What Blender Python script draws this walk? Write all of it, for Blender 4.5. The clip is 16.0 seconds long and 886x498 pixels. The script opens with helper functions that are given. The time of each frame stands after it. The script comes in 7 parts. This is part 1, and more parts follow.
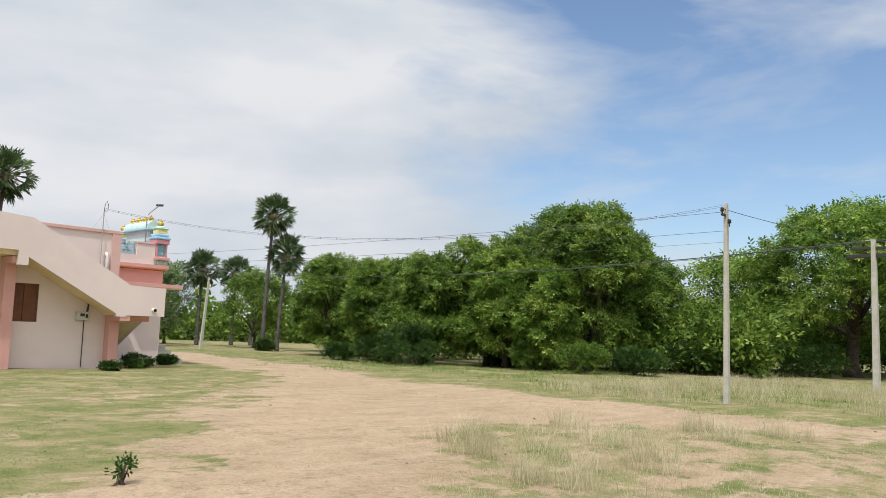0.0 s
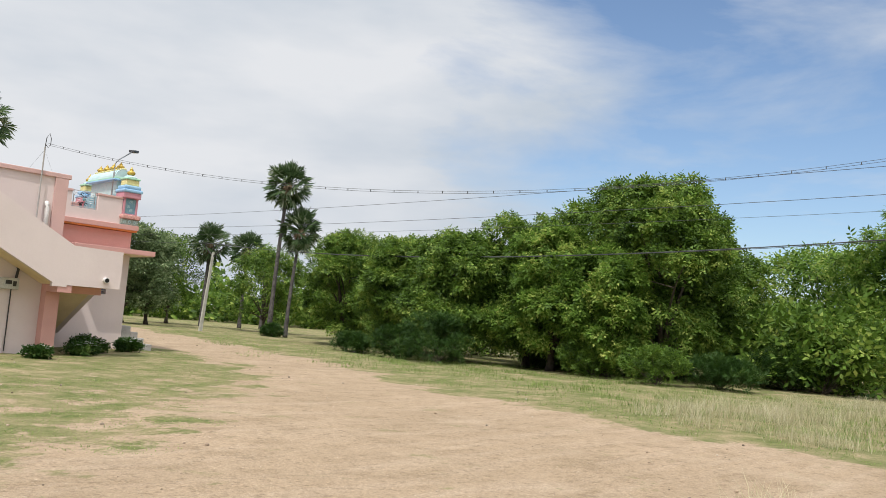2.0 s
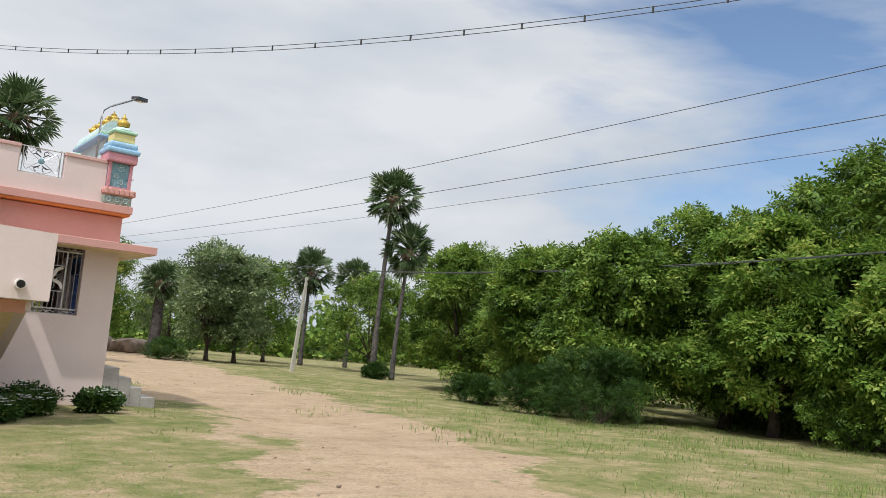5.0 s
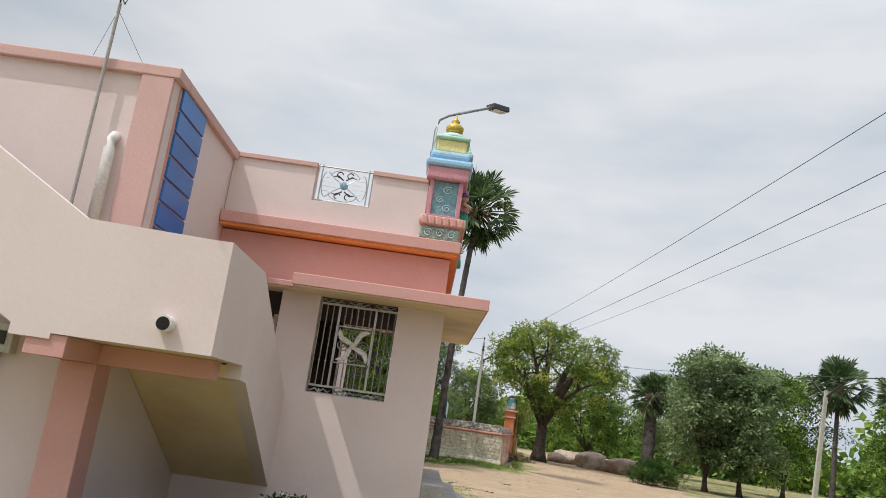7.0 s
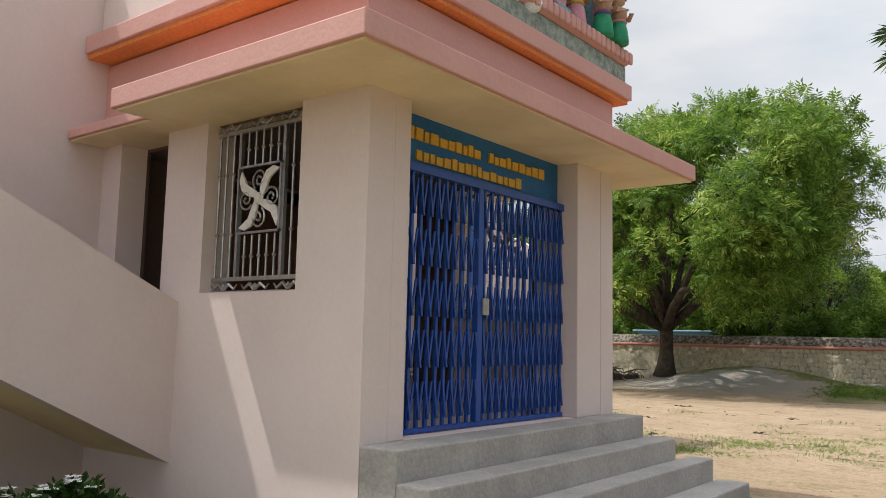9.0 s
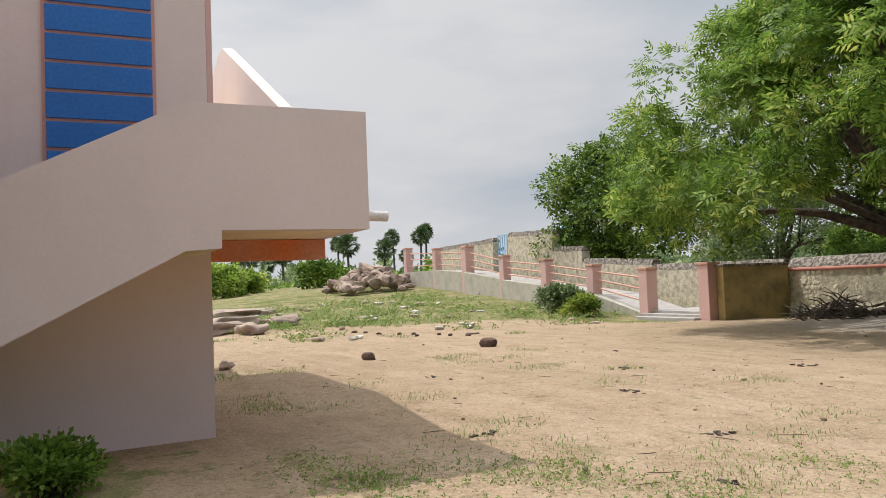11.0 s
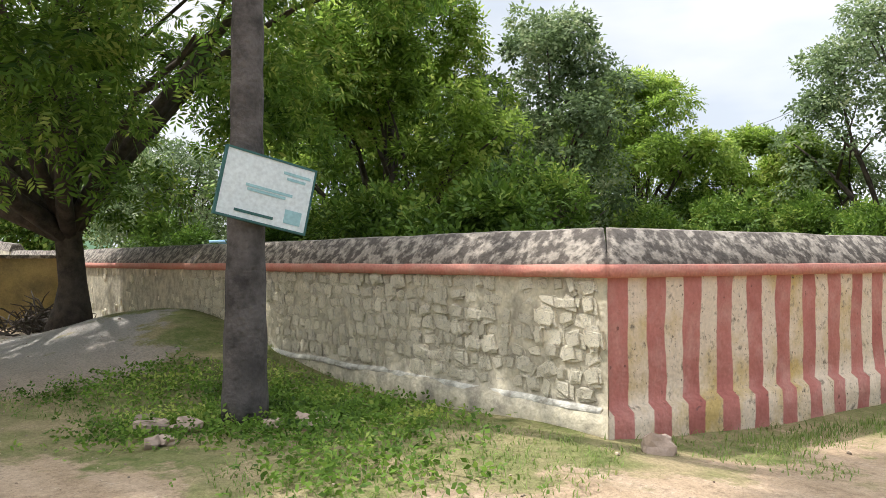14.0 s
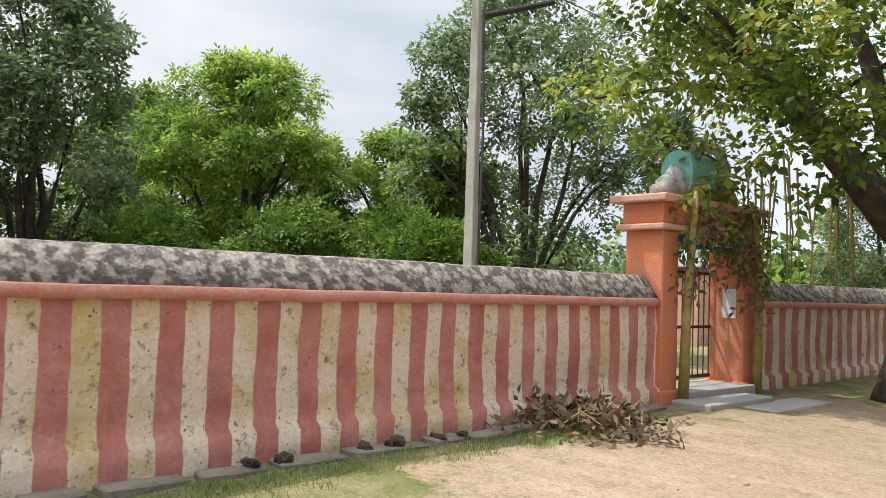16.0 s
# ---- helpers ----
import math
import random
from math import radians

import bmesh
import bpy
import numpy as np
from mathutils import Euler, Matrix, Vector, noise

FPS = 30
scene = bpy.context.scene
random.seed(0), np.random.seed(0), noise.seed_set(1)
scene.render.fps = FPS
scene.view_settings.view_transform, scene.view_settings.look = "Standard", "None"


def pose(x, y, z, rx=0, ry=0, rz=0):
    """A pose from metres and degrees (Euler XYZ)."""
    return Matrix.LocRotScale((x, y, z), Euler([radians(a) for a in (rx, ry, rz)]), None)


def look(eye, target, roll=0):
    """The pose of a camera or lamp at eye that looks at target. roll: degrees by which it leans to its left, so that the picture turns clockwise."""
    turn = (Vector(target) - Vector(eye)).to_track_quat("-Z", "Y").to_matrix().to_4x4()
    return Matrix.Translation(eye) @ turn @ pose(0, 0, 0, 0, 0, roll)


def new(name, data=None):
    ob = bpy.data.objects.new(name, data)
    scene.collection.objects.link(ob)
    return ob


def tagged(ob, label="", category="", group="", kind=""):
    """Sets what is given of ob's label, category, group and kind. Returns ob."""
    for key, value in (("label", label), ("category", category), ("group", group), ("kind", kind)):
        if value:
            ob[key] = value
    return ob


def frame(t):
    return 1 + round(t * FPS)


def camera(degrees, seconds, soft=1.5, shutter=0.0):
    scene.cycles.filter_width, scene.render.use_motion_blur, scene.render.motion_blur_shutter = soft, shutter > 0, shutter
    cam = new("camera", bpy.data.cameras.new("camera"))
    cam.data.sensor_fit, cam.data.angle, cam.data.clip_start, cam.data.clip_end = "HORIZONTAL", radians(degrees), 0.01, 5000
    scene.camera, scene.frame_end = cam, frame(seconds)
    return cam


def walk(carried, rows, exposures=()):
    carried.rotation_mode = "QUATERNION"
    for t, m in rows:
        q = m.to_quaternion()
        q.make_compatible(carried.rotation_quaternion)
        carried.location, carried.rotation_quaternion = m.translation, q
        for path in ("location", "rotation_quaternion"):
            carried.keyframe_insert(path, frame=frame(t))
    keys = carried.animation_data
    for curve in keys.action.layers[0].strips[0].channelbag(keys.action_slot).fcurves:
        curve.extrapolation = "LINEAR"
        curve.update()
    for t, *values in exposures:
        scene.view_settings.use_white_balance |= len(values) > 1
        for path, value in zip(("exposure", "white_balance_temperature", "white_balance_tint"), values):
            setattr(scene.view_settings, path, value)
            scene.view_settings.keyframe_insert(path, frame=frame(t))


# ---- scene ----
cam = camera(57.6, 16.0, soft=0.8)
PATH = [
    (0, (1.138, 0.324, 0.949), (2.6, 1.672, 1.16), 1.9),
    (0.5, (1.95, 1.141, 0.95), (3.427, 2.473, 1.165), 2.3),
    (1, (2.737, 1.959, 0.96), (4.216, 3.288, 1.174), 3.0),
    (1.5, (3.465, 2.786, 0.982), (4.924, 4.135, 1.204), 3.8),
    (2, (4.146, 3.61, 0.967), (5.572, 5.0, 1.153), 4.4),
    (2.5, (4.802, 4.462, 0.934), (6.195, 5.89, 1.08), 5.4),
    (3, (5.507, 5.355, 0.899), (6.853, 6.829, 1.007), 5.3),
    (5.5, (9.126, 9.72, 0.951), (10.182, 11.385, 1.289), 4.9),
    (6, (9.785, 10.598, 0.935), (10.517, 12.416, 1.338), 4.9),
    (6.5, (10.504, 11.472, 0.965), (10.899, 13.387, 1.389), 6.6),
    (7, (11.214, 12.476, 0.967), (11.203, 14.433, 1.382), 8.2),
    (7.5, (11.847, 13.543, 0.934), (11.432, 15.464, 1.306), 7.7),
    (8, (12.486, 14.58, 0.909), (11.768, 16.426, 1.19), 6.1),
    (8.5, (13.004, 15.751, 0.892), (12.007, 17.465, 1.153), 4.5),
    (8.7, (13.18, 16.229, 0.881), (12.093, 17.889, 1.128), 3.2),
    (10.8, (14.008, 21.726, 0.822), (12.201, 22.579, 0.918), -2.7),
    (11, (14.044, 22.281, 0.826), (12.235, 23.13, 0.913), -2.2),
    (11.5, (14.156, 23.65, 0.84), (12.369, 24.546, 0.909), -1.5),
    (12, (14.356, 24.998, 0.837), (12.579, 25.915, 0.888), -0.6),
    (12.5, (14.539, 26.347, 0.85), (12.79, 27.317, 0.884), -0.3),
    (13, (14.751, 27.711, 0.888), (13.082, 28.813, 0.899), -0.6),
    (13.5, (15.107, 29.088, 0.909), (13.546, 30.338, 0.911), 0.2),
    (14, (15.548, 30.501, 0.899), (14.073, 31.851, 0.928), -0.1),
    (14.5, (16.033, 31.882, 0.904), (14.641, 33.317, 0.968), 1.7),
    (15, (16.463, 33.235, 0.906), (15.142, 34.733, 1.004), 2.2),
    (15.5, (16.836, 34.57, 0.906), (15.548, 36.096, 1.021), 1.8),
    (16, (17.19, 35.787, 0.91), (15.898, 37.311, 1.006), 1.8),
]
walk(cam, [(t, look(eye, target, roll)) for t, eye, target, roll in PATH],
     exposures=[(0.0, 0.0, 6350, 9), (7.0, -0.05, 6300, 9), (8.0, -0.05, 6300, 9), (8.5, 0.16, 6350, 9), (11.0, 0.08, 6450, 10), (12.5, 0.0, 6450, 10), (13.0, -0.05, 6450, 10), (13.5, 0.65, 6350, 10), (14.0, 0.72, 6300, 10), (14.5, 0.56, 6200, 10), (15.0, 0.56, 6200, 10), (16.0, 0.52, 6250, 9)])

# ---- light ----
SUN_TRAVEL = Vector((0.50, 0.25, -1.0)).normalized()
SUN_ELEV = math.asin(-SUN_TRAVEL.z)
SUN_ROT = math.atan2(-SUN_TRAVEL.x, -SUN_TRAVEL.y)

world = bpy.data.worlds.new("sky")
scene.world = world
world.use_nodes = True
wn, wl = world.node_tree.nodes, world.node_tree.links
wn.clear()
w_out = wn.new("ShaderNodeOutputWorld")
w_sky = wn.new("ShaderNodeTexSky")
w_sky.sky_type, w_sky.sun_disc = "NISHITA", False
w_sky.sun_elevation, w_sky.sun_rotation = SUN_ELEV, SUN_ROT
w_sky.air_density, w_sky.dust_density, w_sky.ozone_density = 1.0, 1.2, 2.0
w_clear = wn.new("ShaderNodeBackground")
w_clear.inputs["Strength"].default_value = 0.15
w_cloud = wn.new("ShaderNodeBackground")
w_high = wn.new("ShaderNodeSeparateXYZ")
w_rise = wn.new("ShaderNodeMapRange")  # cloud is brighter overhead, and round the veiled sun
for k, v in zip(("From Min", "From Max", "To Min", "To Max"), (0.45, 1.0, 0.80, 1.45)):
    w_rise.inputs[k].default_value = v
w_near = wn.new("ShaderNodeVectorMath")
w_near.operation = "DOT_PRODUCT"
w_near.inputs[1].default_value = -SUN_TRAVEL
w_glow = wn.new("ShaderNodeMapRange")
for k, v in zip(("From Min", "From Max", "To Min", "To Max"), (0.72, 1.0, 0.0, 1.5)):
    w_glow.inputs[k].default_value = v
w_sum = wn.new("ShaderNodeMath")
w_sum.operation = "ADD"
w_mix = wn.new("ShaderNodeMixShader")
w_tc = wn.new("ShaderNodeTexCoord")
w_map = wn.new("ShaderNodeMapping")
w_map.inputs["Scale"].default_value = (1.0, 1.0, 3.2)
w_map.inputs["Rotation"].default_value = (0.25, 0.15, 0.5)
w_big = wn.new("ShaderNodeTexNoise")
w_big.inputs["Scale"].default_value, w_big.inputs["Detail"].default_value = 2.1, 9.0
w_big.inputs["Roughness"].default_value, w_big.inputs["Distortion"].default_value = 0.55, 0.45
w_soft = wn.new("ShaderNodeTexNoise")
w_soft.inputs["Scale"].default_value, w_soft.inputs["Detail"].default_value = 2.6, 5.0
# the clear part of the sky lies to the east
w_dot = wn.new("ShaderNodeVectorMath")
w_dot.operation = "DOT_PRODUCT"
w_dot.inputs[1].default_value = Vector((0.93, 0.13, 0.34)).normalized()
w_east = wn.new("ShaderNodeMapRange")
for k, v in zip(("From Min", "From Max", "To Min", "To Max"), (0.74, 1.0, 0.30, -0.06)):
    w_east.inputs[k].default_value = v
w_add = wn.new("ShaderNodeMath")
w_add.operation = "ADD"
w_ramp = wn.new("ShaderNodeValToRGB")
w_ramp.color_ramp.elements[0].position, w_ramp.color_ramp.elements[1].position = 0.43, 0.66
w_tint = wn.new("ShaderNodeValToRGB")
w_tint.color_ramp.elements[0].color, w_tint.color_ramp.elements[1].color = (0.72, 0.78, 0.86, 1), (1.0, 1.0, 1.02, 1)
w_tint.color_ramp.elements[0].position, w_tint.color_ramp.elements[1].position = 0.36, 0.62
wl.new(w_tc.outputs["Generated"], w_map.inputs["Vector"])
wl.new(w_tc.outputs["Generated"], w_high.inputs["Vector"])
wl.new(w_high.outputs["Z"], w_rise.inputs["Value"])
wl.new(w_tc.outputs["Generated"], w_near.inputs[0])
wl.new(w_near.outputs["Value"], w_glow.inputs["Value"])
wl.new(w_rise.outputs["Result"], w_sum.inputs[0])
wl.new(w_glow.outputs["Result"], w_sum.inputs[1])
w_nw = wn.new("ShaderNodeVectorMath")
w_nw.operation = "DOT_PRODUCT"
w_nw.inputs[1].default_value = Vector((-0.80, 0.60, 0.0))
w_thick = wn.new("ShaderNodeMapRange")  # the cloud is thicker and greyer to the north-west
for k, v in zip(("From Min", "From Max", "To Min", "To Max"), (0.70, 1.0, 1.0, 0.76)):
    w_thick.inputs[k].default_value = v
w_grey = wn.new("ShaderNodeMath")
w_grey.operation = "MULTIPLY"
wl.new(w_tc.outputs["Generated"], w_nw.inputs[0])
wl.new(w_nw.outputs["Value"], w_thick.inputs["Value"])
wl.new(w_sum.outputs["Value"], w_grey.inputs[0])
wl.new(w_thick.outputs["Result"], w_grey.inputs[1])
wl.new(w_grey.outputs["Value"], w_cloud.inputs["Strength"])
wl.new(w_map.outputs["Vector"], w_big.inputs["Vector"])
wl.new(w_map.outputs["Vector"], w_soft.inputs["Vector"])
wl.new(w_tc.outputs["Generated"], w_dot.inputs[0])
wl.new(w_dot.outputs["Value"], w_east.inputs["Value"])
wl.new(w_big.outputs["Fac"], w_add.inputs[0])
wl.new(w_east.outputs["Result"], w_add.inputs[1])
wl.new(w_add.outputs["Value"], w_ramp.inputs["Fac"])
wl.new(w_soft.outputs["Fac"], w_tint.inputs["Fac"])
wl.new(w_tint.outputs["Color"], w_cloud.inputs["Color"])
wl.new(w_sky.outputs["Color"], w_clear.inputs["Color"])
wl.new(w_ramp.outputs["Color"], w_mix.inputs["Fac"])
wl.new(w_clear.outputs["Background"], w_mix.inputs[1])
wl.new(w_cloud.outputs["Background"], w_mix.inputs[2])
wl.new(w_mix.outputs["Shader"], w_out.inputs["Surface"])

sun = new("sun", bpy.data.lights.new("sun", "SUN"))
sun.data.energy, sun.data.angle, sun.data.color = 3.0, radians(0.6), (1.0, 0.96, 0.90)
sun.rotation_euler = SUN_TRAVEL.to_track_quat("-Z", "Y").to_euler()


# ---- materials ----
def material(name, base, rough=0.8, metal=0.0, spots=None, scale=6.0, amount=0.5, grain=60.0, bump=0.15, bump_scale=40.0,
             low=0.4, high=0.65, spec=0.3, vary=0.0, islands=False, fleck=0.13):
    """A surface of one colour with a second colour in large uneven spots, a fine grain and a fine relief."""
    m = bpy.data.materials.new(name)
    m.use_nodes = True
    n, l = m.node_tree.nodes, m.node_tree.links
    b = n["Principled BSDF"]
    b.inputs["Roughness"].default_value, b.inputs["Metallic"].default_value = rough, metal
    b.inputs["Specular IOR Level"].default_value = spec
    tc = n.new("ShaderNodeTexCoord")
    big = n.new("ShaderNodeTexNoise")
    big.inputs["Scale"].default_value, big.inputs["Detail"].default_value, big.inputs["Roughness"].default_value = scale, 8, 0.6
    ramp = n.new("ShaderNodeMapRange")
    for k, v in zip(("From Min", "From Max", "To Min", "To Max"), (low, high, 0.0, amount)):
        ramp.inputs[k].default_value = v
    mix = n.new("ShaderNodeMix")
    mix.data_type = "RGBA"
    mix.inputs["A"].default_value = (*base, 1)
    mix.inputs["B"].default_value = (*(spots or [c * 0.7 for c in base]), 1)
    fine = n.new("ShaderNodeTexNoise")
    fine.inputs["Scale"].default_value, fine.inputs["Detail"].default_value = grain, 6
    val = n.new("ShaderNodeMapRange")
    for k, v in zip(("From Min", "From Max", "To Min", "To Max"), (0.3, 0.7, 1 - fleck, 1 + 0.8 * fleck)):
        val.inputs[k].default_value = v
    hsv = n.new("ShaderNodeHueSaturation")
    for t_ in (big, fine):
        l.new(tc.outputs["Object"], t_.inputs["Vector"])
    l.new(big.outputs["Fac"], ramp.inputs["Value"])
    l.new(ramp.outputs["Result"], mix.inputs["Factor"])
    l.new(fine.outputs["Fac"], val.inputs["Value"])
    l.new(mix.outputs["Result"], hsv.inputs["Color"])
    value = val.outputs["Result"]
    if vary:
        if islands:
            rnd = n.new("ShaderNodeNewGeometry").outputs["Random Per Island"]
        else:
            rnd = n.new("ShaderNodeObjectInfo").outputs["Random"]
        vr = n.new("ShaderNodeMapRange")
        vr.inputs["To Min"].default_value, vr.inputs["To Max"].default_value = 1 - vary, 1 + vary
        l.new(rnd, vr.inputs["Value"])
        mul = n.new("ShaderNodeMath")
        mul.operation = "MULTIPLY"
        l.new(value, mul.inputs[0])
        l.new(vr.outputs["Result"], mul.inputs[1])
        value = mul.outputs["Value"]
    l.new(value, hsv.inputs["Value"])
    l.new(hsv.outputs["Color"], b.inputs["Base Color"])
    if bump:
        bn = n.new("ShaderNodeTexNoise")
        bn.inputs["Scale"].default_value, bn.inputs["Detail"].default_value = bump_scale, 8
        bp = n.new("ShaderNodeBump")
        bp.inputs["Strength"].default_value, bp.inputs["Distance"].default_value = bump, 0.02
        l.new(tc.outputs["Object"], bn.inputs["Vector"])
        l.new(bn.outputs["Fac"], bp.inputs["Height"])
        l.new(bp.outputs["Normal"], b.inputs["Normal"])
    return m


def leaf_material(name, dark, light, yellow, through_light=0.35):
    """Leaves: the shade varies from leaf to leaf; some light passes through."""
    m = bpy.data.materials.new(name)
    m.use_nodes = True
    n, l = m.node_tree.nodes, m.node_tree.links
    b, out = n["Principled BSDF"], n["Material Output"]
    geo = n.new("ShaderNodeNewGeometry")
    ramp = n.new("ShaderNodeValToRGB")
    ramp.color_ramp.elements[0].color, ramp.color_ramp.elements[1].color = (*dark, 1), (*yellow, 1)
    mid = ramp.color_ramp.elements.new(0.62)
    mid.color = (*light, 1)
    ramp.color_ramp.elements[2].position = 1.0
    tc = n.new("ShaderNodeTexCoord")
    noi = n.new("ShaderNodeTexNoise")
    noi.inputs["Scale"].default_value, noi.inputs["Detail"].default_value = 1.3, 4
    mx = n.new("ShaderNodeMath")
    mx.operation = "MULTIPLY_ADD"
    mx.inputs[1].default_value = 0.50
    sc = n.new("ShaderNodeMath")
    sc.operation = "MULTIPLY"
    sc.inputs[1].default_value = 0.52
    l.new(tc.outputs["Object"], noi.inputs["Vector"])
    l.new(geo.outputs["Random Per Island"], mx.inputs[0])
    wide = n.new("ShaderNodeMapRange")
    wide.inputs["From Min"].default_value, wide.inputs["From Max"].default_value = 0.33, 0.67
    l.new(noi.outputs["Fac"], wide.inputs["Value"])
    l.new(wide.outputs["Result"], sc.inputs[0])
    l.new(sc.outputs["Value"], mx.inputs[2])
    l.new(mx.outputs["Value"], ramp.inputs["Fac"])
    l.new(ramp.outputs["Color"], b.inputs["Base Color"])
    b.inputs["Roughness"].default_value, b.inputs["Specular IOR Level"].default_value = 0.55, 0.2
    tr = n.new("ShaderNodeBsdfTranslucent")
    l.new(ramp.outputs["Color"], tr.inputs["Color"])
    mix = n.new("ShaderNodeMixShader")
    mix.inputs["Fac"].default_value = through_light
    l.new(b.outputs["BSDF"], mix.inputs[1])
    l.new(tr.outputs["BSDF"], mix.inputs[2])
    l.new(mix.outputs["Shader"], out.inputs["Surface"])
    return m


M_PINK = material("pale_pink_wall_paint", (0.73, 0.612, 0.575), 0.85, spots=(0.65, 0.535, 0.50), scale=1.1, amount=0.6, bump=0.08, bump_scale=14, fleck=0.025)
M_CREAM = material("cream_soffit_paint", (0.84, 0.68, 0.45), 0.85, spots=(0.62, 0.45, 0.25), scale=1.6, amount=0.6, bump=0.08, fleck=0.03)
M_SALMON = material("salmon_trim_paint", (0.63, 0.345, 0.30), 0.8, spots=(0.55, 0.29, 0.25), scale=2.5, amount=0.5, bump=0.1, fleck=0.04)
M_ORANGE = material("orange_trim_paint", (0.78, 0.27, 0.08), 0.8, scale=2.5, amount=0.3)
M_DUSTPINK = material("dusty_rose_paint", (0.62, 0.40, 0.36), 0.82, spots=(0.54, 0.34, 0.30), scale=2.0, amount=0.5, bump=0.1, fleck=0.04)
M_BLUE_TILE = material("blue_glazed_panel", (0.035, 0.16, 0.48), 0.35, spots=(0.03, 0.13, 0.40), scale=3, amount=0.4, bump=0.03, vary=0.06)
M_BLUE_GATE = material("blue_gate_enamel", (0.012, 0.07, 0.34), 0.4, spots=(0.02, 0.05, 0.2), scale=12, amount=0.5, bump=0.05, spec=0.5)
M_SIGNBLUE = material("blue_sign_paint", (0.02, 0.14, 0.36), 0.5, scale=8, amount=0.3, bump=0.04)
M_GOLD = material("yellow_letter_paint", (0.72, 0.42, 0.06), 0.5, bump=0.0)
M_STEEL = material("dull_steel_bar", (0.48, 0.47, 0.46), 0.38, 0.85, spots=(0.25, 0.2, 0.16), scale=18, amount=0.5, bump=0.05)
M_DARKIRON = material("dark_iron", (0.06, 0.055, 0.05), 0.55, 0.5, scale=14, amount=0.4, bump=0.1)
M_WOODBROWN = material("brown_window_board", (0.16, 0.065, 0.03), 0.6, spots=(0.10, 0.04, 0.02), scale=6, amount=0.6, bump=0.1)
M_CEMENT = material("grey_cement", (0.42, 0.39, 0.36), 0.9, spots=(0.30, 0.28, 0.26), scale=3.5, amount=0.7, bump=0.25)
# brown that stands in for shade, in the porch and the crest's arch
M_SHADEBROWN = material("painted_shade_brown", (0.13, 0.09, 0.075), 0.9, scale=3, amount=0.4)
M_PVC = material("white_pvc_pipe", (0.74, 0.70, 0.66), 0.5, scale=8, amount=0.2, bump=0.02)
M_CONC = material("pole_concrete", (0.46, 0.44, 0.38), 0.9, spots=(0.33, 0.30, 0.25), scale=5, amount=0.7, bump=0.2, bump_scale=60)
M_BAR = material("brownish_iron_bar", (0.20, 0.17, 0.15), 0.45, 0.6, scale=20, amount=0.4, bump=0.05)
M_WIRE = material("cable_black", (0.07, 0.07, 0.07), 0.6, bump=0)
M_BARK = material("grey_brown_bark", (0.10, 0.078, 0.06), 0.95, spots=(0.04, 0.032, 0.026), scale=9, amount=0.9, bump=0.9, bump_scale=22)
M_PALMBARK = material("ringed_palm_bark", (0.125, 0.11, 0.102), 0.95, spots=(0.035, 0.031, 0.029), scale=7, amount=0.9, bump=0.8, bump_scale=30)
M_NEEM = leaf_material("neem_leaf", (0.016, 0.046, 0.008), (0.180, 0.300, 0.045), (0.54, 0.57, 0.15), 0.48)
M_LIME = leaf_material("lime_green_leaf", (0.030, 0.070, 0.010), (0.270, 0.390, 0.060), (0.60, 0.62, 0.17), 0.58)
M_DENSE = leaf_material("dense_tree_leaf", (0.006, 0.022, 0.004), (0.135, 0.230, 0.032), (0.42, 0.48, 0.11), 0.33)
M_DUSKY = leaf_material("grey_green_leaf", (0.030, 0.055, 0.020), (0.190, 0.260, 0.110), (0.50, 0.54, 0.30), 0.48)
M_BANYAN = leaf_material("fig_leaf", (0.028, 0.060, 0.012), (0.190, 0.270, 0.042), (0.58, 0.50, 0.10), 0.5)
M_SHRUB = leaf_material("shrub_leaf", (0.008, 0.024, 0.004), (0.045, 0.098, 0.016), (0.15, 0.20, 0.045), 0.28)
M_FROND = leaf_material("fan_palm_frond", (0.014, 0.036, 0.010), (0.085, 0.135, 0.050), (0.46, 0.50, 0.33), 0.30)
M_DRYFROND = leaf_material("dry_frond", (0.09, 0.055, 0.03), (0.19, 0.13, 0.075), (0.30, 0.23, 0.14), 0.15)
M_GRASS = leaf_material("green_grass", (0.10, 0.165, 0.036), (0.21, 0.29, 0.070), (0.40, 0.41, 0.16), 0.4)
M_DRYGRASS = leaf_material("dry_grass", (0.36, 0.32, 0.17), (0.56, 0.50, 0.32), (0.72, 0.66, 0.48), 0.5)
M_ROCK = material("pinkish_granite", (0.40, 0.30, 0.235), 0.9, spots=(0.20, 0.155, 0.125), scale=4, amount=0.8, bump=0.5, bump_scale=25, vary=0.15)
M_BRICK = material("broken_brick", (0.12, 0.075, 0.055), 0.95, spots=(0.06, 0.045, 0.038), scale=15, amount=0.7, bump=0.4, vary=0.2)
M_PEBBLE = material("mixed_pebble", (0.26, 0.18, 0.12), 0.95, spots=(0.46, 0.40, 0.32), scale=3, amount=0.7, bump=0, vary=0.55, islands=True)
M_STONEWASH = material("whitewashed_rubble_stone", (0.70, 0.63, 0.49), 0.92, spots=(0.33, 0.30, 0.25), scale=8, amount=0.8, bump=0.7, bump_scale=22, low=0.50, high=0.68, vary=0.12)
M_MORTAR = material("limewashed_mortar", (0.60, 0.53, 0.39), 0.95, spots=(0.27, 0.24, 0.19), scale=9, amount=0.85, bump=0.6, bump_scale=24)
M_COPING = material("lichen_stained_plaster", (0.33, 0.285, 0.235), 0.95, spots=(0.075, 0.062, 0.052), scale=15.0, amount=0.9, grain=40.0, bump=0.55, bump_scale=26, low=0.43, high=0.55, fleck=0.34)
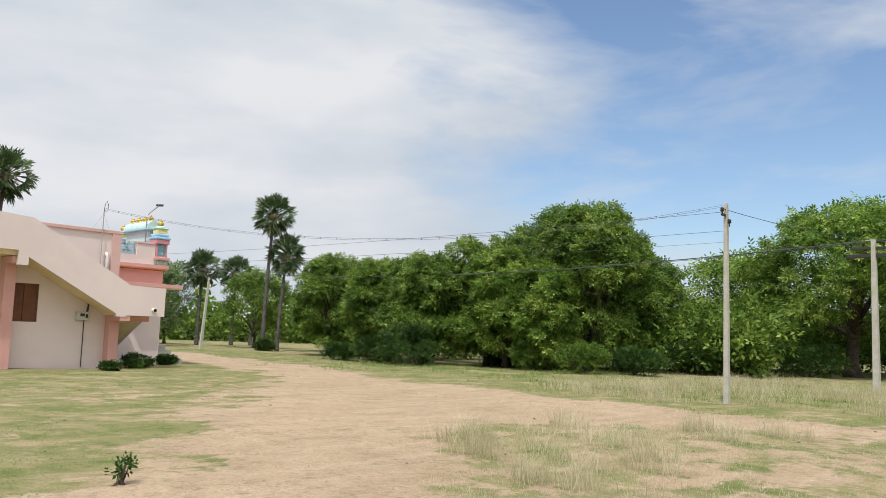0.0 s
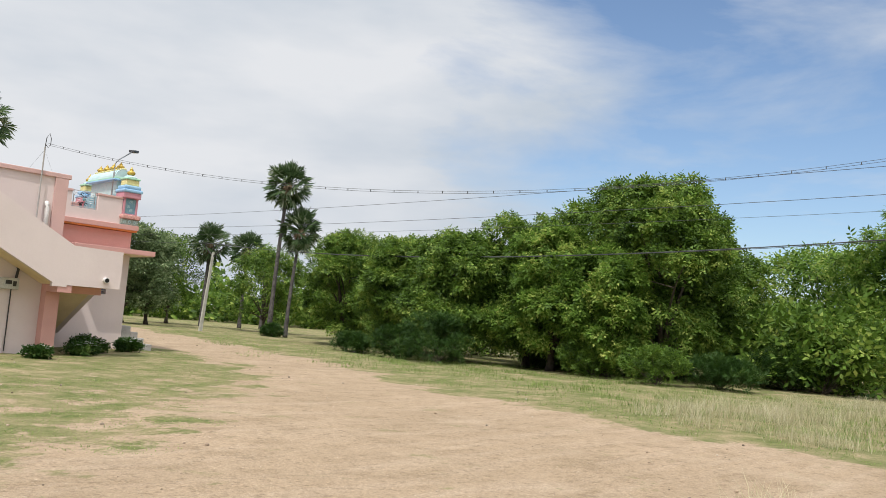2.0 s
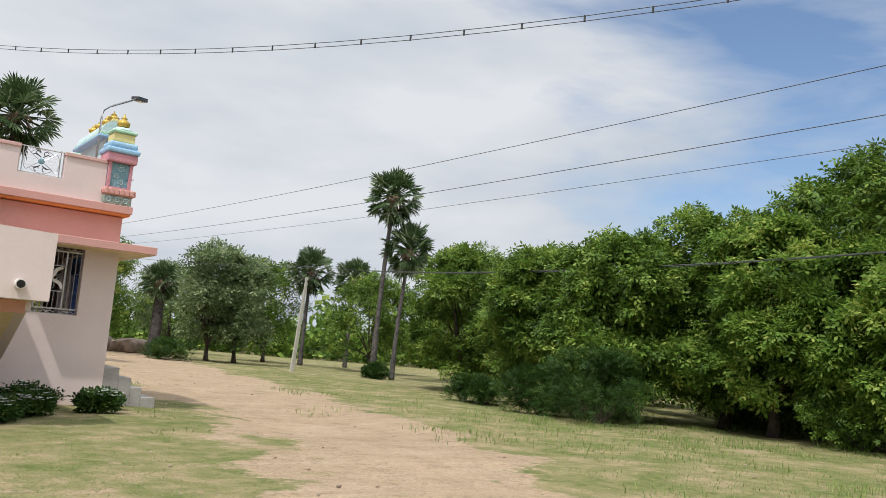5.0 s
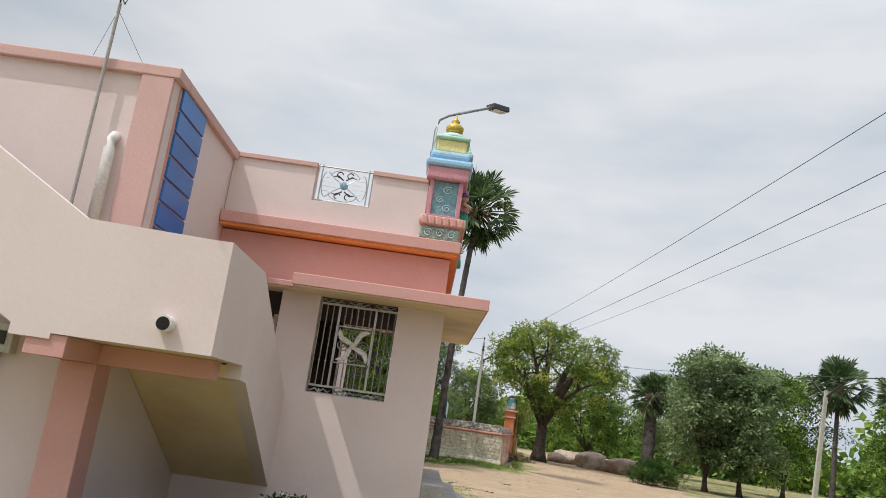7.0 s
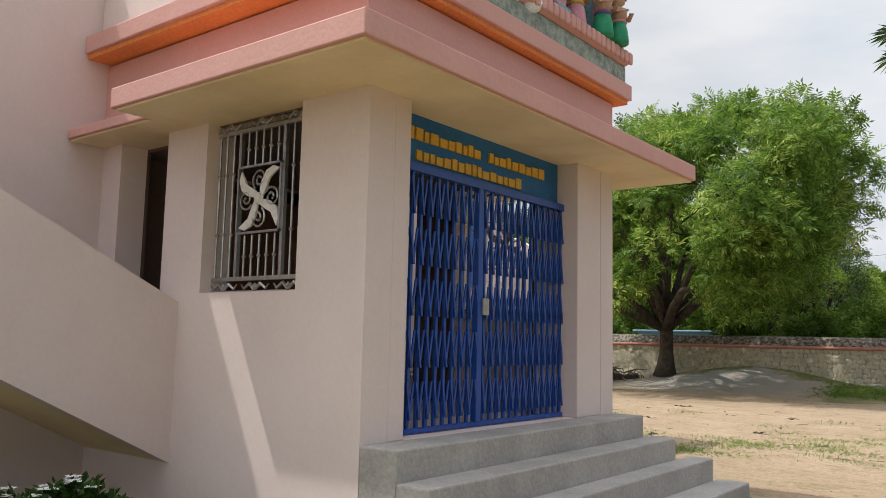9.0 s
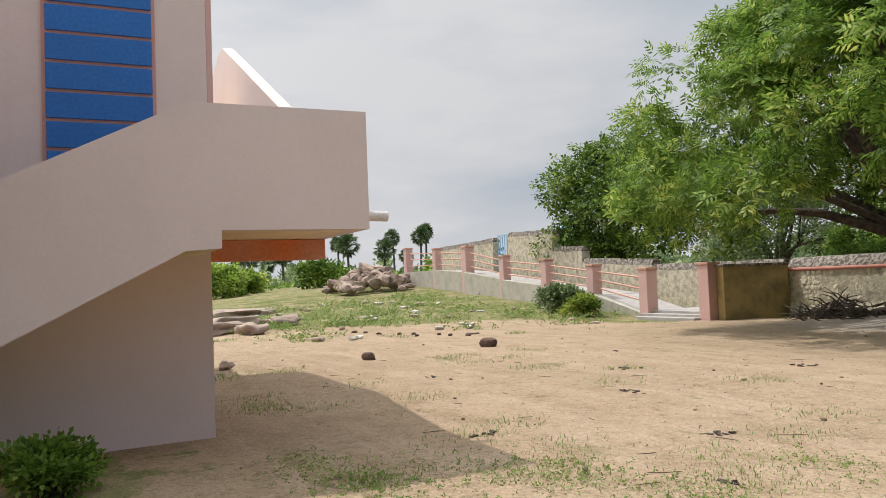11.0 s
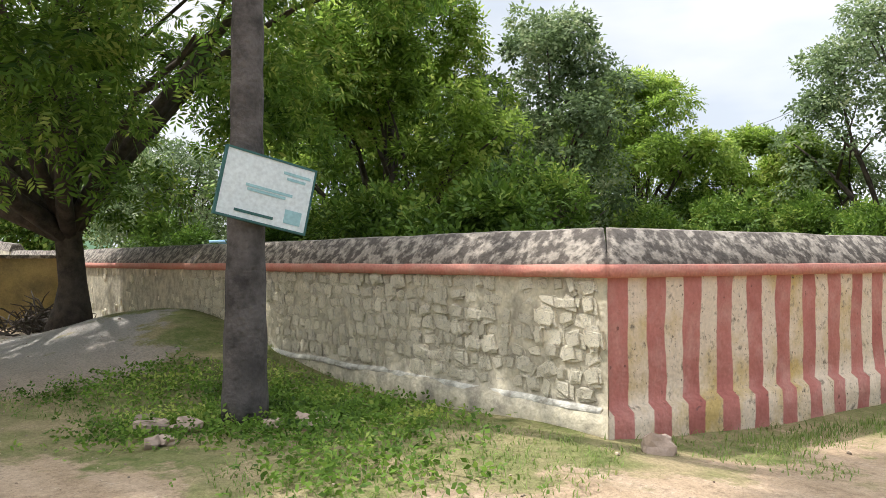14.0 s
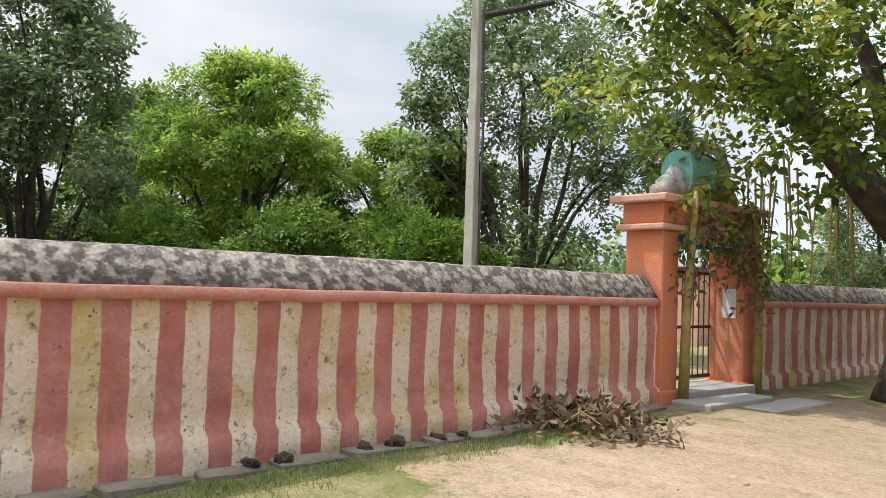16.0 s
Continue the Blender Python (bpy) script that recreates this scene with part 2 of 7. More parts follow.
M_LIMELINE = material("patchy_limewash", (0.62, 0.59, 0.51), 0.95, spots=(0.30, 0.27, 0.22), scale=11, amount=0.9, bump=0.5, low=0.45, high=0.62)
M_FOOT = material("earth_stained_slab", (0.27, 0.235, 0.19), 0.95, spots=(0.15, 0.13, 0.095), scale=6, amount=0.8, bump=0.4)
# near-black standing for the shade inside the drain pipe
M_MOUTHSHADE = material("pipe_shade_black", (0.02, 0.018, 0.016), 0.9, bump=0)
M_BAND = material("red_oxide_band", (0.56, 0.22, 0.17), 0.9, spots=(0.60, 0.33, 0.25), scale=8, amount=0.7, bump=0.3)
M_RAMPWALL = material("grey_ramp_plaster", (0.50, 0.46, 0.38), 0.9, spots=(0.33, 0.31, 0.27), scale=3, amount=0.7, bump=0.2)
M_YELLOWBOX = material("stained_yellow_plaster", (0.40, 0.30, 0.13), 0.9, spots=(0.12, 0.10, 0.06), scale=2.2, amount=0.9, bump=0.25, low=0.45, high=0.72)
M_GATEORANGE = material("orange_gate_paint", (0.66, 0.20, 0.08), 0.85, spots=(0.55, 0.27, 0.19), scale=3.5, amount=0.7, bump=0.25)
M_GATEPINK = material("faded_pink_gate_paint", (0.66, 0.36, 0.27), 0.85, spots=(0.42, 0.27, 0.22), scale=5, amount=0.7, bump=0.25)
M_WHITE = material("white_board", (0.72, 0.76, 0.76), 0.5, spots=(0.6, 0.66, 0.68), scale=5, amount=0.5, bump=0.02)
M_TEALINK = material("faint_teal_ink", (0.35, 0.55, 0.58), 0.6, bump=0)
M_DARKINK = material("dark_green_ink", (0.05, 0.13, 0.12), 0.6, bump=0)
M_TEAL = material("teal_sculpture_paint", (0.16, 0.42, 0.37), 0.7, spots=(0.30, 0.45, 0.42), scale=8, amount=0.6, bump=0.2)
M_SCULPTGREY = material("weathered_grey_plaster", (0.38, 0.37, 0.33), 0.9, spots=(0.14, 0.13, 0.12), scale=9, amount=0.8, bump=0.4)
M_PALEROOF = material("pale_aqua_paint", (0.46, 0.62, 0.62), 0.6, spots=(0.62, 0.70, 0.68), scale=7, amount=0.6, bump=0.1)
M_SKYBLUE = material("sky_blue_paint", (0.33, 0.54, 0.73), 0.6, scale=10, amount=0.4, bump=0.06)
M_MINT = material("mint_green_paint", (0.42, 0.66, 0.46), 0.6, scale=10, amount=0.4, bump=0.06)
M_PALEYELLOW = material("pale_yellow_paint", (0.74, 0.66, 0.30), 0.6, scale=10, amount=0.4, bump=0.06)
M_KALASAM = material("gold_finial_paint", (0.55, 0.37, 0.07), 0.4, 0.3, scale=10, amount=0.4, bump=0.04)
M_ROSE = material("rose_pink_paint", (0.58, 0.27, 0.31), 0.6, scale=10, amount=0.4, bump=0.06)
M_SLATEBLUE = material("slate_blue_relief", (0.16, 0.30, 0.36), 0.7, spots=(0.28, 0.42, 0.44), scale=18, amount=0.8, bump=0.5, bump_scale=45)
M_PURPLE = material("purple_paint", (0.20, 0.08, 0.28), 0.6, scale=10, amount=0.4, bump=0.06)
M_GREEN = material("emerald_paint", (0.03, 0.30, 0.15), 0.55, scale=10, amount=0.4, bump=0.06)
M_SKIN = material("tan_sculpture_paint", (0.50, 0.30, 0.20), 0.6, scale=10, amount=0.4, bump=0.06)
M_FRIEZE = material("grey_green_frieze", (0.36, 0.40, 0.34), 0.85, spots=(0.16, 0.19, 0.17), scale=22, amount=0.9, bump=0.7, bump_scale=40)
M_MARIGOLD = material("dry_yellow_stalk", (0.36, 0.29, 0.09), 0.8, spots=(0.20, 0.15, 0.06), scale=10, amount=0.7, bump=0.3)
M_FLOWER = material("white_petals", (0.80, 0.80, 0.76), 0.6, bump=0)
M_LAMP = material("lamp_housing_grey", (0.10, 0.10, 0.11), 0.45, 0.4, bump=0.03)
M_RED = material("dark_red_paint", (0.36, 0.06, 0.05), 0.6, scale=10, amount=0.4, bump=0.05)
M_GREYBOX = material("grey_meter_enamel", (0.55, 0.53, 0.48), 0.5, scale=12, amount=0.4, bump=0.03)


def striped_material():
    """Red oxide and limewash stripes painted by hand on the compound wall, with peeling and damp stains."""
    m = bpy.data.materials.new("striped_lime_and_red_paint")
    m.use_nodes = True
    n, l = m.node_tree.nodes, m.node_tree.links
    b = n["Principled BSDF"]
    b.inputs["Roughness"].default_value, b.inputs["Specular IOR Level"].default_value = 0.92, 0.15
    tc = n.new("ShaderNodeTexCoord")
    sep = n.new("ShaderNodeSeparateXYZ")
    l.new(tc.outputs["Object"], sep.inputs["Vector"])
    wob = n.new("ShaderNodeTexNoise")
    wob.inputs["Scale"].default_value, wob.inputs["Detail"].default_value = 5.0, 5
    l.new(tc.outputs["Object"], wob.inputs["Vector"])
    a = n.new("ShaderNodeMath")
    a.operation = "MULTIPLY_ADD"
    a.inputs[1].default_value = 0.034
    l.new(wob.outputs["Fac"], a.inputs[0])
    l.new(sep.outputs["X"], a.inputs[2])
    narrow = n.new("ShaderNodeMath")  # the stripes grow narrower towards the gate
    narrow.operation = "MULTIPLY_ADD"
    narrow.inputs[1].default_value, narrow.inputs[2].default_value = 0.0405, 3.662
    l.new(a.outputs["Value"], narrow.inputs[0])
    d = n.new("ShaderNodeMath")
    d.operation = "MULTIPLY"
    l.new(a.outputs["Value"], d.inputs[0])
    l.new(narrow.outputs["Value"], d.inputs[1])
    fr = n.new("ShaderNodeMath")
    fr.operation = "FRACT"
    l.new(d.outputs["Value"], fr.inputs[0])
    st = n.new("ShaderNodeValToRGB")
    e = st.color_ramp.elements
    e[0].position, e[0].color = 0.0, (0, 0, 0, 1)
    e[1].position, e[1].color = 0.585, (0, 0, 0, 1)
    for p, c in ((0.08, 1), (0.56, 1), (0.055, 0)):
        k = e.new(p)
        k.color = (c, c, c, 1)
    l.new(fr.outputs["Value"], st.inputs["Fac"])

    def spots(scale, low, high, detail=8):
        t_ = n.new("ShaderNodeTexNoise")
        t_.inputs["Scale"].default_value, t_.inputs["Detail"].default_value, t_.inputs["Roughness"].default_value = scale, detail, 0.62
        l.new(tc.outputs["Object"], t_.inputs["Vector"])
        r_ = n.new("ShaderNodeMapRange")
        r_.inputs["From Min"].default_value, r_.inputs["From Max"].default_value = low, high
        l.new(t_.outputs["Fac"], r_.inputs["Value"])
        return r_.outputs["Result"]

    def mixed(fac, c1, c2):
        x_ = n.new("ShaderNodeMix")
        x_.data_type = "RGBA"
        l.new(fac, x_.inputs["Factor"])
        for s_, c in (("A", c1), ("B", c2)):
            if isinstance(c, tuple):
                x_.inputs[s_].default_value = (*c, 1)
            else:
                l.new(c, x_.inputs[s_])
        return x_.outputs["Result"]

    lime = mixed(spots(2.2, 0.48, 0.66), (0.74, 0.60, 0.46), (0.56, 0.40, 0.16))
    lime = mixed(spots(15.0, 0.56, 0.68), lime, (0.24, 0.19, 0.14))
    lime = mixed(spots(42.0, 0.60, 0.68), lime, (0.17, 0.13, 0.10))
    red = mixed(spots(6.0, 0.45, 0.75), (0.50, 0.195, 0.162), (0.57, 0.31, 0.26))
    red = mixed(spots(2.6, 0.46, 0.62), red, (0.42, 0.150, 0.125))
    red = mixed(spots(22.0, 0.62, 0.70), red, (0.22, 0.10, 0.085))
    both = mixed(st.outputs["Color"], lime, red)
    fine = n.new("ShaderNodeTexNoise")
    fine.inputs["Scale"].default_value, fine.inputs["Detail"].default_value = 55, 6
    l.new(tc.outputs["Object"], fine.inputs["Vector"])
    hsv = n.new("ShaderNodeHueSaturation")
    vr = n.new("ShaderNodeMapRange")
    vr.inputs["From Min"].default_value, vr.inputs["From Max"].default_value = 0.3, 0.7
    vr.inputs["To Min"].default_value, vr.inputs["To Max"].default_value = 0.90, 1.08
    l.new(fine.outputs["Fac"], vr.inputs["Value"])
    l.new(vr.outputs["Result"], hsv.inputs["Value"])
    l.new(both, hsv.inputs["Color"])
    l.new(hsv.outputs["Color"], b.inputs["Base Color"])
    bn = n.new("ShaderNodeTexNoise")
    bn.inputs["Scale"].default_value, bn.inputs["Detail"].default_value = 14, 9
    l.new(tc.outputs["Object"], bn.inputs["Vector"])
    bp = n.new("ShaderNodeBump")
    bp.inputs["Strength"].default_value, bp.inputs["Distance"].default_value = 0.6, 0.025
    l.new(bn.outputs["Fac"], bp.inputs["Height"])
    l.new(bp.outputs["Normal"], b.inputs["Normal"])
    return m


M_STRIPE = striped_material()


# ---- builders ----
def mesh_of(name, verts, faces, mat, smooth=False):
    me = bpy.data.meshes.new(name)
    me.from_pydata([tuple(v) for v in verts], [], faces)
    if mat:
        me.materials.append(mat)
    if smooth:
        me.polygons.foreach_set("use_smooth", [True] * len(me.polygons))
    me.update()
    return me


def put(name, bm, mat, parent=None, label="", smooth=False):
    """Links a bmesh as one mesh object, under a thing or part if one is given."""
    me = bpy.data.meshes.new(name)
    bmesh.ops.recalc_face_normals(bm, faces=bm.faces)
    bm.to_mesh(me)
    bm.free()
    me.materials.append(mat)
    if smooth:
        me.polygons.foreach_set("use_smooth", [True] * len(me.polygons))
    ob = new(name, me)
    if parent:
        ob.parent = parent
    return tagged(ob, label)


def part(name, bm, mat, parent, label="", smooth=False):
    return put(name, bm, mat, parent, label, smooth)


def thing(name, label, category, group="", kind="", at=None):
    ob = tagged(new(name), label, category, group, kind)
    if at:
        ob.location = at
    ob.empty_display_size = 0.2
    return ob


def box(x0, x1, y0, y1, z0, z1, bevel=0.0, bm=None):
    own = bm is None
    b = bmesh.new()
    vs = bmesh.ops.create_cube(b, size=1)["verts"]
    for v in vs:
        v.co = Vector((x0 + (v.co.x + 0.5) * (x1 - x0), y0 + (v.co.y + 0.5) * (y1 - y0), z0 + (v.co.z + 0.5) * (z1 - z0)))
    if bevel:
        bmesh.ops.bevel(b, geom=b.edges[:], offset=bevel, segments=2, affect="EDGES", profile=0.5)
    if own:
        return b
    me = bpy.data.meshes.new("tmp")
    b.to_mesh(me)
    b.free()
    bm.from_mesh(me)
    bpy.data.meshes.remove(me)
    return bm


def prism(outline, axis, a, b, bevel=0.0):
    """A flat outline of (u, v) pulled along an axis from a to b: for x the outline is (y, z), for y (x, z), for z (x, y)."""
    bm = bmesh.new()
    at = {"x": lambda u, v, w: (w, u, v), "y": lambda u, v, w: (u, w, v), "z": lambda u, v, w: (u, v, w)}[axis]
    lo, hi = ([bm.verts.new(at(u, v, w)) for u, v in outline] for w in (a, b))
    n = len(outline)
    bm.faces.new(lo)
    bm.faces.new(hi[::-1])
    for i in range(n):
        bm.faces.new((lo[i], hi[i], hi[(i + 1) % n], lo[(i + 1) % n]))
    bmesh.ops.recalc_face_normals(bm, faces=bm.faces)
    if bevel:
        bmesh.ops.bevel(bm, geom=bm.edges[:], offset=bevel, segments=1, affect="EDGES")
    return bm


def tube(points, radii, sides=8, bm=None, cap=True):
    """A round bar along points, with a radius for each."""
    bm = bm or bmesh.new()
    pts = [Vector(p) for p in points]
    if not isinstance(radii, (list, tuple)):
        radii = [radii] * len(pts)
    rings = []
    for i, p in enumerate(pts):
        d = (pts[min(i + 1, len(pts) - 1)] - pts[max(i - 1, 0)]).normalized()
        side = d.cross(Vector((0, 0, 1)) if abs(d.z) < 0.9 else Vector((1, 0, 0))).normalized()
        other = d.cross(side)
        rings.append([bm.verts.new(p + radii[i] * (math.cos(k * math.tau / sides) * side + math.sin(k * math.tau / sides) * other)) for k in range(sides)])
    for r0, r1 in zip(rings, rings[1:]):
        for k in range(sides):
            bm.faces.new((r0[k], r0[(k + 1) % sides], r1[(k + 1) % sides], r1[k]))
    if cap:
        bm.faces.new(rings[0][::-1])
        bm.faces.new(rings[-1])
    return bm


def lathe(profile, centre, sides=20, bm=None):
    """A turned shape: profile of (radius, z) round the upright line through centre."""
    bm = bm or bmesh.new()
    rings = []
    for r, z in profile:
        rings.append([bm.verts.new((centre[0] + r * math.cos(k * math.tau / sides), centre[1] + r * math.sin(k * math.tau / sides), centre[2] + z)) for k in range(sides)])
    for r0, r1 in zip(rings, rings[1:]):
        for k in range(sides):
            bm.faces.new((r0[k], r0[(k + 1) % sides], r1[(k + 1) % sides], r1[k]))
    bm.faces.new(rings[0][::-1])
    bm.faces.new(rings[-1])
    return bm


def stone(rng, sx, sy, sz, cuts=1, rough=0.16):
    """A rough block about sx by sy by sz, standing on z = 0."""
    bm = bmesh.new()
    bmesh.ops.create_icosphere(bm, subdivisions=cuts + 1, radius=1)
    off = Vector((rng.uniform(0, 50), rng.uniform(0, 50), rng.uniform(0, 50)))
    for v in bm.verts:
        k = 1 + rough * 2.2 * noise.noise(v.co * 1.1 + off) + rough * noise.noise(v.co * 3 + off)
        c = Vector([math.copysign(abs(q) ** 0.72, q) for q in v.co]) * k
        v.co = Vector((c.x * sx / 2, c.y * sy / 2, c.z * sz / 2 + sz * 0.38))
    return bm


# ---- ground ----
DIRT = [(12, -9), (11.8, 3), (12.1, 7.4), (12.5, 9.8), (13.2, 13.1), (14.9, 17.0), (15.8, 20), (16.7, 24.5), (17.6, 30), (18.8, 34), (20, 42), (20, 62),
        (16.4, 62), (16.6, 47), (14.9, 42.5), (14.8, 40.2), (14.75, 38.6), (14.65, 37.4), (14.45, 35.5), (14.15, 34.4), (13.4, 32.1), (12.2, 31.7), (11.4, 31.4), (10.4, 30.9),
        (9.6, 33), (4, 34), (2, 31.8), (0, 30.2), (-1.5, 27), (-2, 24.5), (-2, 22), (3, 21.5), (9, 22.5), (11.7, 22.5), (12.4, 21.4), (12.7, 19.3),
        (12.1, 16.6), (11.2, 14.3), (9.5, 12.0), (8.3, 10.9), (6.5, 8.9), (4.5, 6.3), (3.6, 5), (1, 3.5), (-4, 0), (-9, -9)]
ISLAND = [(6.1, 5.2), (7, 5.7), (8.3, 5.85), (9.1, 4.95), (10.05, 4.05), (10.7, 2.7), (11.1, 0), (9, -9), (4, -9), (4.2, 2), (4.87, 3.5), (5.3, 4.1)]


def inside_by(poly, x, y):
    """How far points lie inside a polygon, in metres; below zero outside."""
    p = np.array(poly, float)
    q = np.roll(p, -1, 0)
    near, odd = np.full(x.shape, 1e9), np.zeros(x.shape, bool)
    for (ax, ay), (bx, by) in zip(p, q):
        dx, dy = bx - ax, by - ay
        t = np.clip(((x - ax) * dx + (y - ay) * dy) / (dx * dx + dy * dy), 0, 1)
        near = np.minimum(near, np.hypot(x - ax - t * dx, y - ay - t * dy))
        cross = (ay > y) != (by > y)
        with np.errstate(divide="ignore", invalid="ignore"):
            odd ^= cross & (x < ax + (y - ay) * dx / (dy if dy else 1e-9))
    return np.where(odd, near, -near)


def greenness(x, y):
    """Where the ground carries grass: 0 on the bare track, 1 on the verges."""
    bare = np.maximum.reduce([np.minimum(inside_by(DIRT, x, y), -inside_by(ISLAND, x, y)), -1e9 + 0 * x])
    wave = 0.22 * np.sin(x * 2.3 + 1.3 * np.sin(y * 1.7)) + 0.18 * np.sin(y * 3.1 + 1.1 * np.sin(x * 2.9))
    return np.clip(0.5 - (bare + wave) / 0.9, 0, 1)


def ground_z(x, y):
    x, y = np.asarray(x, float), np.asarray(y, float)
    z = -0.012 * np.clip(x - 13, 0, 22) * np.clip((y - 12) / 8, 0, 1)
    z = z + 0.45 * np.exp(-(((x - 8.2) / 2.0) ** 2 + ((y - 33.7) / 1.15) ** 2))
    z = z + 0.10 * np.clip((y - 37) / 6, 0, 1) * np.exp(-(((x - 14.3) / 2.0) ** 2))
    up = np.clip((1.5 - x) / 16, 0, 1) * np.clip((y - 23) / 9, 0, 1.3)
    z = z + 0.75 * up
    z = z + 0.10 * np.exp(-(((x - 12.9) / 1.3) ** 2 + ((y - 33.0) / 1.2) ** 2))
    z = z - 0.05 * np.exp(-(((x - 13.3) / 1.3) ** 2 + ((y - 19.0) / 5.0) ** 2))
    near = (np.abs(x - 10) < 40) & (np.abs(y - 25) < 50)
    return z + near * (0.018 * np.sin(x * 1.3 + 0.7 * np.sin(y * 0.9)) * np.sin(y * 1.1 + 0.5) + 0.008 * np.sin(x * 4.1 + y * 2.3) * np.sin(y * 3.7 - x))


def gz(x, y):
    return float(ground_z(x, y))


def ground_material():
    m = bpy.data.materials.new("dusty_earth_with_sparse_grass")
    m.use_nodes = True
    n, l = m.node_tree.nodes, m.node_tree.links
    b = n["Principled BSDF"]
    b.inputs["Roughness"].default_value, b.inputs["Specular IOR Level"].default_value = 0.95, 0.1
    tc = n.new("ShaderNodeTexCoord")

    def noi(scale, detail=8, rough=0.6):
        t_ = n.new("ShaderNodeTexNoise")
        t_.inputs["Scale"].default_value, t_.inputs["Detail"].default_value, t_.inputs["Roughness"].default_value = scale, detail, rough
        l.new(tc.outputs["Object"], t_.inputs["Vector"])
        return t_.outputs["Fac"]

    def ranged(v, a, c, lo=0.0, hi=1.0):
        r_ = n.new("ShaderNodeMapRange")
        for k, q in zip(("From Min", "From Max", "To Min", "To Max"), (a, c, lo, hi)):
            r_.inputs[k].default_value = q
        l.new(v, r_.inputs["Value"])
        return r_.outputs["Result"]

    def mixed(fac, c1, c2):
        x_ = n.new("ShaderNodeMix")
        x_.data_type = "RGBA"
        l.new(fac, x_.inputs["Factor"])
        for s_, c in (("A", c1), ("B", c2)):
            if isinstance(c, tuple):
                x_.inputs[s_].default_value = (*c, 1)
            else:
                l.new(c, x_.inputs[s_])
        return x_.outputs["Result"]

    def maths(op, a, c):
        x_ = n.new("ShaderNodeMath")
        x_.operation = op
        for i, v in enumerate((a, c)):
            if isinstance(v, float):
                x_.inputs[i].default_value = v
            else:
                l.new(v, x_.inputs[i])
        return x_.outputs["Value"]

    def tracks():
        """Faint streaks along the way that wheels take."""
        mp = n.new("ShaderNodeMapping")
        mp.inputs["Rotation"].default_value, mp.inputs["Scale"].default_value = (0, 0, radians(-52)), (0.5, 5.0, 1.0)
        l.new(tc.outputs["Object"], mp.inputs["Vector"])
        t_ = n.new("ShaderNodeTexNoise")
        t_.inputs["Scale"].default_value, t_.inputs["Detail"].default_value = 1.0, 7
        l.new(mp.outputs["Vector"], t_.inputs["Vector"])
        return t_.outputs["Fac"]

    cover = n.new("ShaderNodeAttribute")
    cover.attribute_name = "cover"
    soil = mixed(ranged(noi(0.35, 4), 0.35, 0.65), (0.425, 0.312, 0.206), (0.355, 0.26, 0.168))
    soil = mixed(ranged(noi(2.6), 0.48, 0.66, 0.0, 0.6), soil, (0.27, 0.195, 0.12))
    soil = mixed(ranged(tracks(), 0.48, 0.70, 0.0, 0.55), soil, (0.48, 0.365, 0.26))
    soil = mixed(ranged(noi(11, 6, 0.75), 0.52, 0.68, 0.0, 0.7), soil, (0.20, 0.145, 0.09))
    soil = mixed(ranged(noi(1.1), 0.56, 0.72, 0.0, 0.6), soil, (0.48, 0.365, 0.255))
    soil = mixed(ranged(noi(24, 6, 0.75), 0.56, 0.68, 0.0, 0.75), soil, (0.17, 0.12, 0.08))
    soil = mixed(ranged(noi(38, 4, 0.7), 0.60, 0.70, 0.0, 0.6), soil, (0.56, 0.47, 0.36))
    soil = mixed(ranged(noi(1.7, 7, 0.7), 0.60, 0.68, 0.0, 0.55), soil, (0.21, 0.195, 0.085))
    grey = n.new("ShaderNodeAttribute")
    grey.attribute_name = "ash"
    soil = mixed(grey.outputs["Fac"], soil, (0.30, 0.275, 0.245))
    dry = mixed(ranged(noi(3.3), 0.4, 0.62), (0.33, 0.26, 0.15), (0.20, 0.19, 0.08))
    green = mixed(ranged(noi(7.5), 0.38, 0.62), (0.115, 0.14, 0.042), (0.19, 0.19, 0.075))
    turf = mixed(ranged(noi(1.3, 7, 0.65), 0.43, 0.60), dry, green)
    frayed = maths("ADD", cover.outputs["Fac"], ranged(noi(2.2, 9, 0.7), 0.25, 0.75, -0.75, 0.75))
    col = mixed(ranged(frayed, 0.38, 0.62), soil, turf)
    hsv = n.new("ShaderNodeHueSaturation")
    l.new(ranged(noi(48, 8, 0.85), 0.34, 0.66, 0.62, 1.36), hsv.inputs["Value"])
    l.new(col, hsv.inputs["Color"])
    l.new(hsv.outputs["Color"], b.inputs["Base Color"])
    bp = n.new("ShaderNodeBump")
    bp.inputs["Strength"].default_value, bp.inputs["Distance"].default_value = 0.9, 0.035
    h = maths("ADD", noi(9, 9, 0.65), maths("MULTIPLY", noi(45, 5), 0.5))
    l.new(h, bp.inputs["Height"])
    l.new(bp.outputs["Normal"], b.inputs["Normal"])
    return m


def grow(start, step, stop, rate=1.28):
    out, p, s = [], start, step
    while abs(p - start) < stop:
        s *= rate
        p += s
        out.append(p)
    return out


xs = np.array(sorted([-q for q in grow(16, 0.3, 2500)] + list(np.arange(-16, 30, 0.17)) + grow(30, 0.3, 2500)))
ys = np.array(sorted([-q for q in grow(4, 0.3, 2500)] + list(np.arange(-4, 50, 0.17)) + grow(50, 0.3, 2500)))
GX, GY = np.meshgrid(xs, ys)
GZ = ground_z(GX, GY)
nx, ny = len(xs), len(ys)
g_me = bpy.data.meshes.new("ground")
g_me.vertices.add(nx * ny)
g_me.vertices.foreach_set("co", np.stack([GX, GY, GZ], -1).ravel())
ii = (np.arange(ny - 1)[:, None] * nx + np.arange(nx - 1)[None]).ravel()
quads = np.stack([ii, ii + 1, ii + nx + 1, ii + nx], -1)
